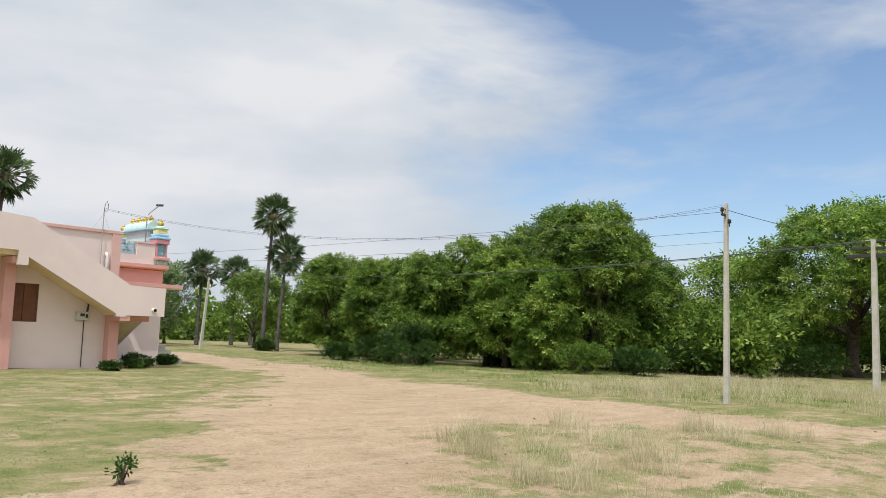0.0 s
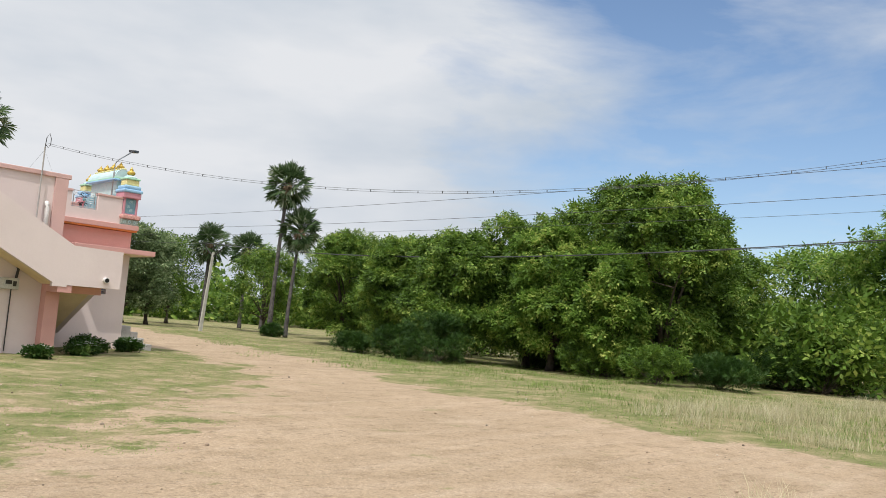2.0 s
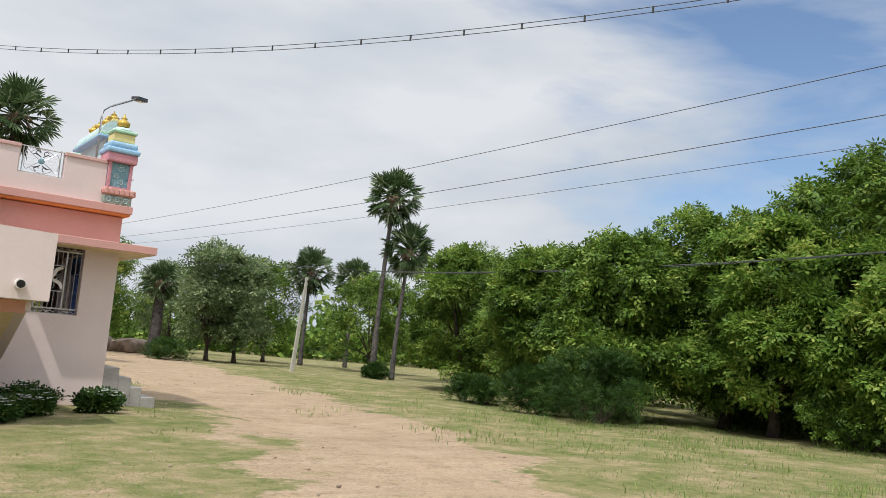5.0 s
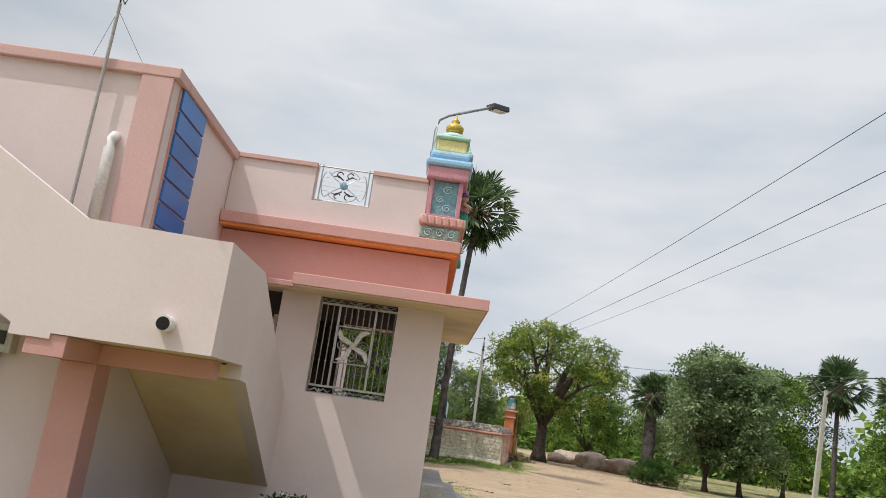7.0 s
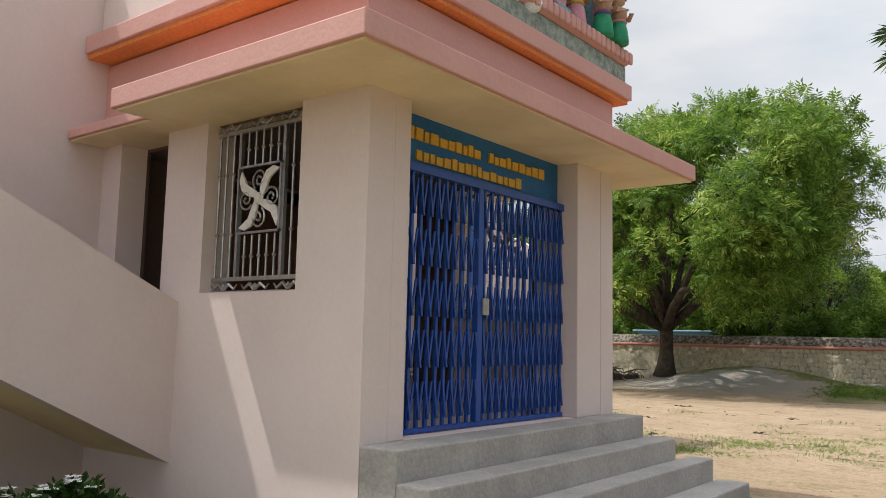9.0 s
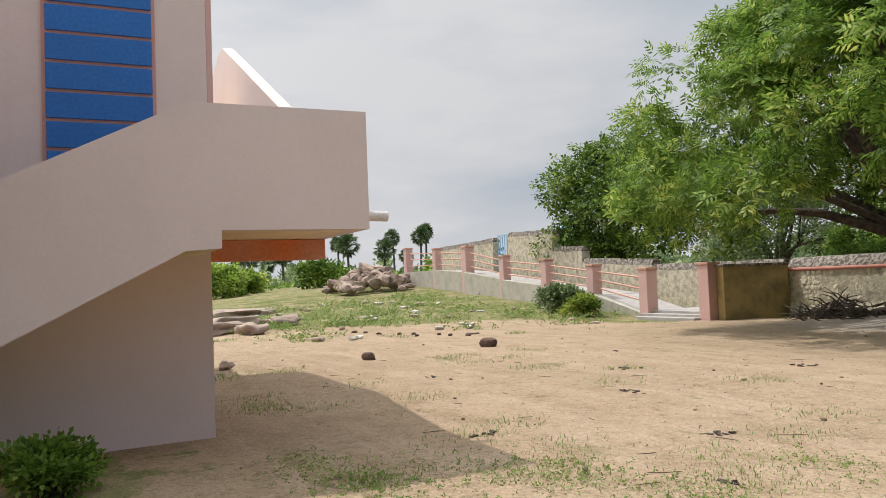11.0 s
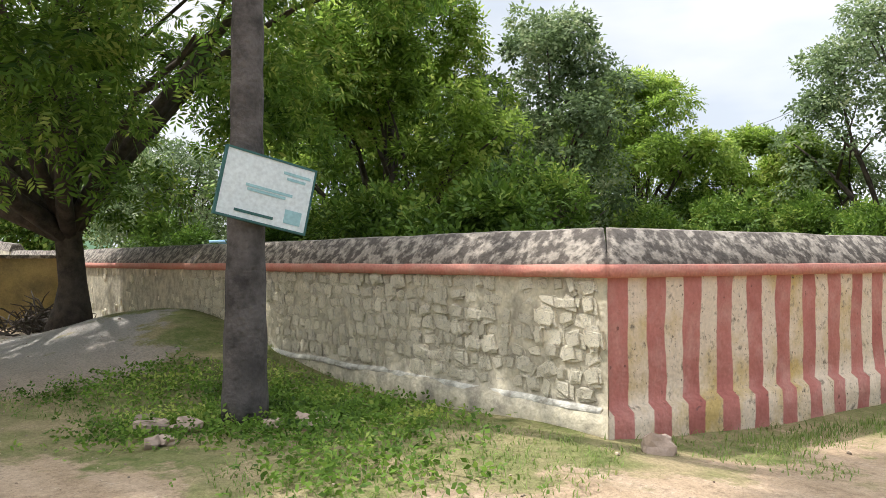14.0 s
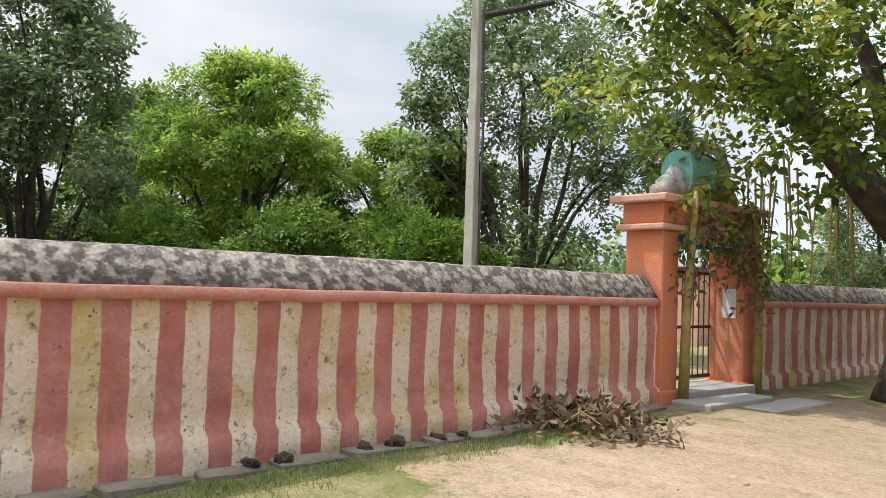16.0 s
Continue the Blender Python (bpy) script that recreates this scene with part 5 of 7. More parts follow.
# older enclosure walls behind the ramp
def old_wall(x0, y0, x1, y1, za, zb, name="wall_old", mat=M_MORTAR):
    w = thing(name, "old lime plastered rubble wall with rounded stained top", "wall", kind="structure", at=(x0, y0, 0))
    L = math.hypot(x1 - x0, y1 - y0)
    w.rotation_euler = (0, 0, math.atan2(y1 - y0, x1 - x0))
    n = int(L / 0.2)
    for nm, lo, hi, th, m_ in (("face", lambda t: -0.3, lambda t: za + (zb - za) * t - 0.14, 0.15, mat), ("coping", lambda t: za + (zb - za) * t - 0.14, lambda t: za + (zb - za) * t, 0.10, M_COPING)):
        verts, faces = [], []
        for i in range(n + 1):
            t, u = i / n, L * i / n
            j = 0.02 * noise.noise((u * 2, x0, y0))
            verts += [(u, -0.15, lo(t)), (u, -th + j, hi(t) + j), (u, th - 0.05, hi(t) + j), (u, 0.15, lo(t))]
        for i in range(n):
            for q in range(3):
                faces.append((4 * i + q, 4 * i + q + 4, 4 * i + q + 5, 4 * i + q + 1))
        faces += [(0, 1, 2, 3), (4 * n + 3, 4 * n + 2, 4 * n + 1, 4 * n)]
        ob = new(nm, mesh_of(nm, verts, faces, m_))
        ob.parent = w
    return w


old_wall(-14.5, 35.4, -9.3, 35.2, 2.22, 2.28)
old_wall(-8.2, 35.15, -5.4, 35.0, 2.38, 2.28)
old_wall(-5.4, 35.0, -3.9, 34.95, 1.78, 1.70)
old_wall(-3.9, 34.95, -0.9, 34.8, 1.38, 1.22)
old_wall(-0.9, 34.8, 3.2, 34.45, 1.10, 1.05)
bg = thing("blue_iron_gate", "narrow blue iron gate between old walls", "gate", at=(-8.75, 35.2, 1.2))
for k in range(7):
    put("bar", tube([(-0.45 + 0.15 * k, 0, 0), (-0.45 + 0.15 * k, 0, 1.15)], 0.018, 5), M_SKYBLUE, bg)
for z in (0.05, 0.6, 1.12):
    put("rail", box(-0.47, 0.47, -0.015, 0.015, z, z + 0.04), M_SKYBLUE, bg)
dome = thing("small_shrine_dome", "pale blue domed shrine roof beyond the wall", "shrine", at=(-11.6, 39.5, 0.0))
put("drum", box(-0.7, 0.7, -0.7, 0.7, 0, 2.35, 0.02), M_MINT, dome)
put("dome", lathe([(0.85, 0), (0.8, 0.15), (0.55, 0.4), (0.2, 0.55), (0.05, 0.62)], (0, 0, 2.35), 18), M_SKYBLUE, dome, smooth=True)

SHX, SHZ = 10.72, 1.44
shrine = thing("white_shrine", "small white and blue domed shrine on a purple edged slab", "shrine", at=(SHX, 50.4, 0.0))
put("slab", box(-0.68, 0.68, -0.66, 0.66, SHZ - 0.02, SHZ + 0.10, 0.02), M_WHITE, shrine)
put("slab_edge", box(-0.63, 0.63, -0.60, 0.60, SHZ - 0.14, SHZ - 0.02), M_PURPLE, shrine)
put("base", box(-0.60, 0.60, -0.55, 0.55, -0.3, SHZ - 0.14), M_GATEPINK, shrine)
put("plinth", box(-0.36, 0.36, -0.36, 0.36, SHZ + 0.10, SHZ + 0.18, 0.01), M_WHITE, shrine)
put("turret", box(-0.17, 0.17, -0.17, 0.17, SHZ + 0.18, SHZ + 0.58), M_SKYBLUE, shrine)
for dx in (-0.22, 0.22):
    for dy in (-0.22, 0.22):
        put("pillar", lathe([(0.05, 0), (0.035, 0.04), (0.035, 0.36), (0.05, 0.40)], (dx, dy, SHZ + 0.18), 8), M_WHITE, shrine, smooth=True)
put("eave", box(-0.31, 0.31, -0.31, 0.31, SHZ + 0.58, SHZ + 0.65, 0.02), M_WHITE, shrine)
put("turret_dome", lathe([(0.28, 0), (0.29, 0.08), (0.22, 0.20), (0.10, 0.28), (0.03, 0.33)], (0, 0, SHZ + 0.65), 14), M_WHITE, shrine, smooth=True)

# ---- trees ----
def leaf_cloud(name, centres, along, size, mat, leaflets=5, width=0.22, seed=0, facing=None):
    """Many small pointed leaves: each centre carries a spray of leaflets along its own twig direction."""
    rg = np.random.default_rng(seed)
    n = len(centres)
    d = along + rg.normal(0, 0.45, (n, 3))
    d /= np.linalg.norm(d, axis=1, keepdims=True) + 1e-9
    up = rg.normal(0, 0.42, (n, 3)) + np.array([0, 0, 0.55]) + (0 if facing is None else facing)
    side = np.cross(d, up)
    side /= np.linalg.norm(side, axis=1, keepdims=True) + 1e-9
    nor = np.cross(side, d)
    s = size * rg.uniform(0.65, 1.3, (n, 1))
    quads = []
    for k in range(leaflets):
        f = (k + 0.5) / leaflets
        sg = 1 if k % 2 else -1
        last = k == leaflets - 1
        base = centres + d * s * (f * 0.9)
        out = d * (1.0 if last else 0.55) + side * (0.0 if last else 0.95 * sg) - nor * 0.25
        ln = s * (0.55 if leaflets > 1 else 1.0)
        wd = (d * -0.55 * sg + side) if not last else side
        tip = base + out * ln
        mid = base + out * ln * 0.45
        q = np.stack([base, mid + wd * ln * width + nor * ln * 0.06, tip, mid - wd * ln * width + nor * ln * 0.06], 1)
        quads.append(q)
    v = np.concatenate(quads).reshape(-1, 3).astype(np.float32)
    nq = len(v) // 4
    me = bpy.data.meshes.new(name)
    me.vertices.add(len(v))
    me.vertices.foreach_set("co", v.ravel())
    me.loops.add(nq * 4)
    me.loops.foreach_set("vertex_index", np.arange(nq * 4, dtype=np.int32))
    me.polygons.add(nq)
    me.polygons.foreach_set("loop_start", np.arange(nq, dtype=np.int32) * 4)
    me.update(calc_edges=True)
    me.materials.append(mat)
    return me


def crown_centres(rg, radius, z0, z1, clumps, per, squash=1.0, hollow=0.45, clump_r=0.30, lean=(0, 0), shift=(0, 0)):
    """Clumps spread through an uneven dome, and the twigs of each clump; also the clump centres for the limbs."""
    cs = []
    for _ in range(clumps):
        a = rg.uniform(0, math.tau)
        t = rg.uniform(0, 1) ** 0.8
        zz = z0 + (z1 - z0) * t
        prof = math.sqrt(max(0.0, 1 - (max(0.0, t - 0.32) / 0.70) ** 2)) * (0.72 + 0.28 * min(1.0, t / 0.32))
        r = radius * prof * (hollow + (1 - hollow) * rg.uniform(0, 1) ** 0.5) * (0.88 + 0.2 * math.sin(3 * a + radius))
        cs.append((r * math.cos(a) + lean[0] * t + shift[0] * (1 - t), r * math.sin(a) * squash + lean[1] * t + shift[1] * (1 - t), zz))
    cs = np.array(cs)
    cr = clump_r * radius * rg.uniform(0.6, 1.3, (clumps, 1))
    idx = np.repeat(np.arange(clumps), per)
    dirs = rg.normal(0, 1, (len(idx), 3))
    dirs /= np.linalg.norm(dirs, axis=1, keepdims=True)
    dirs[:, 2] = np.where(rg.uniform(0, 1, len(idx)) < 0.6, np.abs(dirs[:, 2]), dirs[:, 2])
    rad = cr[idx] * rg.uniform(0.30, 1.0, (len(idx), 1)) ** 0.45
    pts = cs[idx] + dirs * rad * np.array([1, 1, 0.72])
    return cs, pts, dirs


def tree(name, x, y, height, radius, trunk_r, base_z, mat, clumps, per, size, label, seed, leaflets=5, width=0.22, squash=1.0, fork=None, group="", hollow=0.45, clump_r=0.30, turn=0.0, lean=(0, 0), droop=0.35, limbs=11, bark=None, shift=(0, 0)):
    rg = np.random.default_rng(seed)
    t_ = thing(name, label, "tree", group, at=(x, y, gz(x, y) - 0.03))
    t_.rotation_euler = (0, 0, turn)
    cs, pts, dirs = crown_centres(rg, radius, base_z, height - clump_r * radius * 0.5, clumps, per, squash, hollow, clump_r, lean, shift)
    fork = fork or base_z * 0.95
    bm = bmesh.new()
    k = max(4, int(fork / 0.25))
    px, py = rg.uniform(-0.08, 0.08), rg.uniform(-0.08, 0.08)
    trunk_pts = [(px * (i / k), py * (i / k) + 0.03 * math.sin(i), fork * i / k) for i in range(k + 1)]
    tube(trunk_pts, [trunk_r * (1.35 - 0.55 * min(1, 3.0 * i / k) - 0.1 * i / k) for i in range(k + 1)], 12, bm)
    order = rg.permutation(len(cs))[:limbs]
    for c in cs[order]:
        a, b = Vector(trunk_pts[-2]), Vector(c)
        bow = Vector((rg.uniform(-0.2, 0.2), rg.uniform(-0.2, 0.2), 0.12 * (b - a).length))
        ps = [a.lerp(b, f) + bow * math.sin(math.pi * f) + Vector((rg.normal(0, 0.03), rg.normal(0, 0.03), 0)) * (f > 0) for f in (0, 0.2, 0.4, 0.6, 0.8, 1.0)]
        r0 = trunk_r * rg.uniform(0.35, 0.6)
        tube(ps, [r0, r0 * 0.8, r0 * 0.62, r0 * 0.45, r0 * 0.3, r0 * 0.15], 7, bm)
        for _ in range(2):
            s0 = ps[3]
            e0 = Vector(cs[rg.integers(len(cs))])
            if (e0 - s0).length < radius * 0.8:
                tube([s0, s0.lerp(e0, 0.5) + Vector((0, 0, 0.08)), e0], [r0 * 0.4, r0 * 0.25, r0 * 0.1], 5, bm)
    put("trunk", bm, bark or M_BARK, t_, smooth=True)
    along = dirs + np.array([0, 0, -droop])
    c_ = new("crown", leaf_cloud("crown", pts, along, size, mat, leaflets, width, seed, dirs))
    c_.parent = t_
    return t_


NEEM_LABEL = "large shady neem tree with feathery bright green leaves"
tree("neem_tree", 6.5, 33.38, 5.6, 3.75, 0.19, 1.3, M_NEEM, 190, 135, 0.165, "large shady neem tree leaning over the compound wall", 3, leaflets=7, width=0.17, fork=1.25, limbs=20, hollow=0.62, clump_r=0.15, lean=(1.75, 0.12), shift=(0.15, -1.83))
G = "roadside wood"
WOOD = "dense round green tree in the roadside wood"
for k, (x, y, h, r, mat) in enumerate(((22.9, 13.9, 4.9, 2.1, M_DENSE), (24.0, 15.4, 5.1, 2.6, M_DENSE), (22.2, 16.8, 3.7, 1.7, M_NEEM), (23.4, 18.6, 4.4, 2.1, M_DENSE), (21.6, 19.8, 3.6, 1.7, M_DENSE),
                                       (22.4, 22.6, 3.6, 1.7, M_DENSE), (21.8, 14.8, 3.1, 1.4, M_NEEM), (26.6, 15.0, 4.4, 2.0, M_DENSE), (25.6, 24.4, 3.6, 1.9, M_DENSE), (27.0, 20.5, 3.9, 2.2, M_DENSE), (23.6, 27.6, 4.1, 1.8, M_DENSE), (26.2, 28.6, 4.2, 2.0, M_DENSE))):
    tree("wood_tree", x, y, h * 1.06, r * 1.05, 0.12, 0.55, mat, 110, 130, 0.165, WOOD, 40 + k, leaflets=4, width=0.27, fork=0.9, group=G, turn=k, clump_r=0.17, limbs=9)
tree("rain_tree", 29.9, 8.4, 5.6, 3.7, 0.26, 1.5, M_NEEM, 150, 70, 0.26, "broad spreading green tree with a thick trunk beside the track", 61, leaflets=5, fork=1.7, clump_r=0.17)
tree("wood_tree", 27.0, 15.5, 4.2, 2.4, 0.15, 0.8, M_DENSE, 80, 70, 0.24, WOOD, 62, leaflets=3, width=0.26, group=G)
tree("wood_tree", 33.0, 13.5, 4.6, 2.6, 0.15, 0.8, M_NEEM, 80, 70, 0.26, WOOD, 63, leaflets=3, width=0.26, group=G)
tree("wood_tree", 34.0, 7.0, 5.2, 3.0, 0.15, 0.8, M_DENSE, 80, 70, 0.28, WOOD, 64, leaflets=3, width=0.26, group=G)
# trees by the bend of the track
for k, (x, y, h, r, mat) in enumerate(((20.9, 40.4, 4.9, 1.6, M_DUSKY), (22.0, 40.2, 4.4, 1.5, M_DUSKY), (19.2, 52.0, 4.6, 2.2, M_DENSE), (26.0, 46.0, 5.0, 2.2, M_DENSE), (29.0, 41.0, 4.6, 2.2, M_DENSE), (31.0, 36.0, 4.4, 2.2, M_DENSE), (24.0, 54.0, 5.0, 2.4, M_DUSKY))):
    tree("field_tree", x, y, h, r, 0.10, 0.9, mat, 70, 75, 0.23, "slender dusty green tree beside the bend of the track", 80 + k, leaflets=3, width=0.26, group="trees by the bend", clump_r=0.26)
# trees inside the compound
for k, (x, y, h, r, mat, sz) in enumerate(((6.9, 37.6, 5.0, 1.9, M_LIME, 0.15), (7.9, 39.6, 4.6, 1.35, M_DUSKY, 0.13), (6.9, 43.2, 4.3, 1.9, M_LIME, 0.15), (8.6, 45.2, 3.4, 1.5, M_LIME, 0.14), (10.75, 45.0, 5.2, 1.9, M_DUSKY, 0.14),
                                           (4.2, 39.0, 4.8, 2.2, M_DENSE, 0.2), (3.0, 44.0, 4.4, 2.2, M_DENSE, 0.22), (13.4, 54.5, 3.6, 1.6, M_DUSKY, 0.15))):
    tree("compound_tree", x, y, h, r, 0.13, 0.45 if mat is M_LIME else 0.7, mat, 115, 72 if mat is M_DUSKY else 92, sz, ("grey-green small-leaved tree" if mat is M_DUSKY else "bright green bushy tree") + " inside the compound wall", 100 + k, leaflets=5 if mat is M_LIME else 3, width=0.24 if mat is M_LIME else 0.3, group="trees in the compound", clump_r=0.17, limbs=12)
tree("fig_tree", 15.75, 44.0, 5.3, 2.9, 0.27, 1.9, M_BANYAN, 110, 85, 0.15, "spreading fig tree with hanging aerial roots above the gate", 131, leaflets=3, width=0.36, fork=1.6, clump_r=0.15, droop=0.6, limbs=15)
roots = thing("aerial_roots", "pale hanging aerial roots of the fig tree", "roots", at=(15.0, 43.9, 0))
rng = random.Random(4)
for k in range(22):
    x, y = rng.uniform(-0.7, 0.3), rng.uniform(-0.25, 0.35)
    z0, z1 = rng.uniform(0.9, 1.2), rng.uniform(1.9, 2.3)
    put("root", tube([(x, y, z0), (x + rng.uniform(-0.03, 0.03), y, (z0 + z1) / 2), (x + rng.uniform(-0.05, 0.05), y, z1)], [0.004, 0.009, 0.012], 5), M_MARIGOLD, roots)
tree("ramp_tree", -4.6, 36.9, 4.5, 2.2, 0.12, 0.9, M_DENSE, 90, 110, 0.19, "dark green broad-leaved tree behind the ramp wall", 141, leaflets=3, width=0.36)
tree("ramp_tree", 0.4, 37.2, 3.2, 1.6, 0.12, 0.9, M_DUSKY, 60, 90, 0.14, "thin grey-green tree behind the old wall", 142, leaflets=3, width=0.28)


for nm, p_, kind_, seed_ in GARLANDS:
    ob = new(nm, leaf_cloud(nm, p_, np.array([0, -0.2, -1.0]) + 0 * p_, 0.13, M_DRYFROND if kind_ == "d" else M_BANYAN, 3, 0.22, seed_))
    ob.parent = cg
    tagged(ob, "withered leaf garland" if kind_ == "d" else "fresh green leaf garland")
stall = thing("blue_stall", "pale blue sheeted stall beyond the wall", "stall", at=(5.6, 36.4, 0))
put("wall", box(-0.9, 0.9, -0.4, 0.4, 0, 1.16), M_SKYBLUE, stall)
put("roof", box(-1.0, 1.0, -0.5, 0.5, 1.16, 1.20, 0.01), M_SKYBLUE, stall)


tree("far_tree", -34.5, 25.8, 3.4, 2.8, 0.25, 0.4, M_DENSE, 70, 60, 0.5, "broad dark green tree beyond the rocky ground", 151, leaflets=3, width=0.3, clump_r=0.22)

# fan palms
def palm_crown(seed, n=62, spread=1.0):
    rg = random.Random(seed)
    bm = bmesh.new()
    for k in range(n):
        a = k * 2.399 + rg.uniform(-0.2, 0.2)
        el = radians(-72 + 158 * (k / (n - 1)) ** 0.9)
        d = Vector((math.cos(a) * math.cos(el), math.sin(a) * math.cos(el), math.sin(el)))
        stem = spread * rg.uniform(0.36, 0.66)
        hub = d * stem
        side = d.cross(Vector((0, 0, 1))).normalized() if abs(d.z) < 0.98 else Vector((1, 0, 0))
        side = (Matrix.Rotation(rg.uniform(-0.9, 0.9), 3, d) @ side).normalized()
        nor = side.cross(d)
        tube([(0, 0, 0), hub], [0.018, 0.012], 4, bm, cap=False)
        m = 17
        for i in range(m):
            f = (i / (m - 1) - 0.5) * radians(205)
            v = (d * math.cos(f) + side * math.sin(f)).normalized()
            v = (v - Vector((0, 0, 0.12)) * rg.uniform(0.3, 1.0)).normalized()
            ln = spread * rg.uniform(0.34, 0.46) * (1 - 0.18 * abs(f))
            wv = v.cross(nor).normalized() * spread * 0.024
            fold = nor * 0.012 * (1 if i % 2 else -1)
            q = [bm.verts.new(p) for p in (hub, hub + v * ln * 0.66 + wv + fold, hub + v * ln + Vector((0, 0, -0.05 * rg.random())), hub + v * ln * 0.66 - wv - fold)]
            bm.faces.new(q)
    me = bpy.data.meshes.new("crown")
    bm.to_mesh(me)
    bm.free()
    me.materials.append(M_FROND)
    return me


def skirt(seed, spread, n=26):
    """Old dry fronds hanging round the top of the trunk."""
    rg = random.Random(seed)
    bm = bmesh.new()
    for k in range(n):
        a = rg.uniform(0, math.tau)
        r = rg.uniform(0.05, 0.2) * spread
        p = Vector((math.cos(a) * r, math.sin(a) * r, rg.uniform(-0.1, 0.15)))
        q = p + Vector((math.cos(a) * 0.3 * spread, math.sin(a) * 0.3 * spread, -rg.uniform(0.2, 0.55) * spread))
        s_ = Vector((-math.sin(a), math.cos(a), 0)) * 0.05 * spread
        bm.faces.new([bm.verts.new(v) for v in (p, (p + q) / 2 + s_, q, (p + q) / 2 - s_)])
    me = bpy.data.meshes.new("dry_fronds")
    bm.to_mesh(me)
    bm.free()
    me.materials.append(M_DRYFROND)
    return me


CROWNS = [palm_crown(k) for k in range(3)]
SKIRT = skirt(3, 1.0)


def palm(x, y, height, spread, r, label, lean=(0.0, 0.0), k=0, group="palms", dry=True):
    p = thing("palmyra_palm", label, "palm tree", group, at=(x, y, gz(x, y) - 0.05))
    n = int(height / 0.16)
    pts, rad = [], []
    for i in range(n + 1):
        t = i / n
        pts.append((lean[0] * t * t + 0.02 * math.sin(2.2 * t), lean[1] * t * t, height * t))
        rad.append(r * (1.25 - 0.5 * min(1, 4 * t) * 0.6 - 0.32 * t) * (1 + (0.045 if i % 2 else -0.02)))
    put("trunk", tube(pts, rad, 12), M_PALMBARK, p, smooth=True)
    c = new("crown", CROWNS[k % 3])
    c.parent = p
    c.location, c.scale, c.rotation_euler = (lean[0], lean[1], height), (spread, spread, spread), (0, 0, k * 1.3)
    if dry:
        d = new("dry_fronds", SKIRT)
        d.parent = p
        d.location, d.scale = (lean[0], lean[1], height), (spread, spread, spread)
        tagged(d, "hanging dry brown fronds")
    return p


palmC = palm(11.6, 32.66, 6.35, 1.2, 0.10, "tall palmyra palm with a notice board tied to its trunk", (0.25, -0.1), 0)
palm(24.7, 34.0, 6.9, 1.30, 0.105, "tall palmyra palm standing at the edge of the wood", (0.35, 0.1), 1)
palm(25.3, 33.6, 4.9, 1.25, 0.09, "shorter palmyra palm beside a taller one", (0.4, 0.1), 2)
palm(27.0, 44.0, 4.6, 1.35, 0.11, "palmyra palm among trees by the bend", (0.1, 0), 0)
palm(31.0, 46.5, 4.8, 1.4, 0.11, "palmyra palm among trees by the bend", (0.1, 0), 1)
palm(34.5, 49.5, 4.2, 1.3, 0.11, "palmyra palm among trees by the bend", (0.1, 0), 2)
palm(19.6, 43.0, 3.2, 1.0, 0.28, "stunted palm with a thick skirt of dead fronds", (0, 0), 1)
palm(8.2, 55.0, 4.6, 1.2, 0.16, "distant palmyra palm beyond the compound", (0.1, 0), 2)
rng = random.Random(9)
for k in range(17):
    a = radians(66 + 23 * rng.random())
    d = rng.uniform(60, 100)
    palm(14 - math.sin(a) * d, 23 + math.cos(a) * d, rng.uniform(2.8, 5.2), rng.uniform(0.95, 1.3), 0.13, "far palmyra palm on the skyline", (rng.uniform(-0.4, 0.4), 0), k, "palms on the skyline", dry=False)

# ---- notice board on the palm ----
nb = thing("notice_board", "white printed notice board tied askew to a palm trunk", "sign")
nb.matrix_basis = pose(11.752, 32.70, 1.27, 0, 12, 83) @ Matrix.Diagonal((1.22, 1, 1.15, 1))
put("board", box(-0.21, 0.21, -0.012, 0.012, -0.155, 0.155, 0.004), M_WHITE, nb)
for a in ((-0.215, 0.215, 0.15, 0.16), (-0.215, 0.215, -0.16, -0.15), (-0.215, -0.206, -0.15, 0.15), (0.206, 0.215, -0.15, 0.15)):
    put("edge", box(a[0], a[1], -0.016, 0.014, a[2], a[3]), M_DARKINK, nb)
for x0, x1, z, m_ in ((-0.1, 0.12, 0.0, M_TEALINK), (0.06, 0.19, 0.10, M_TEALINK), (0.08, 0.17, 0.075, M_TEALINK), (-0.13, 0.05, -0.125, M_DARKINK), (-0.09, 0.09, -0.018, M_TEALINK)):
    put("line", box(x0, x1, -0.0145, -0.012, z, z + 0.013), m_, nb)
put("stamp", box(0.10, 0.18, -0.0145, -0.012, -0.125, -0.06), M_TEALINK, nb)
for z in (0.08, -0.1):
    put("tie_wire", tube([(-0.14, 0.01, z), (-0.08, 0.22, z), (0.08, 0.24, z), (0.13, 0.01, z)], 0.004, 4), M_WIRE, nb)

# ---- poles and wires ----
def concrete_pole(x, y, h, r, label, name="utility_pole"):
    p = thing(name, label, "utility pole", "utility poles", at=(x, y, gz(x, y) - 0.05))
    b_ = bmesh.new()
    for i in range(9):
        t = i / 8
        w = r * (1.15 - 0.35 * t)
        for sx, sy in ((-1, -1), (1, -1), (1, 1), (-1, 1)):
            b_.verts.new((sx * w, sy * w * 0.8, h * t))
    b_.verts.ensure_lookup_table()
    for i in range(8):
        for q in range(4):
            b_.faces.new([b_.verts[4 * i + q], b_.verts[4 * i + (q + 1) % 4], b_.verts[4 * i + 4 + (q + 1) % 4], b_.verts[4 * i + 4 + q]])
    b_.faces.new([b_.verts[32 + q] for q in range(4)])
    bmesh.ops.bevel(b_, geom=[e for e in b_.edges], offset=0.006, segments=1, affect="EDGES")
    put("shaft", b_, M_CONC, p)
    return p


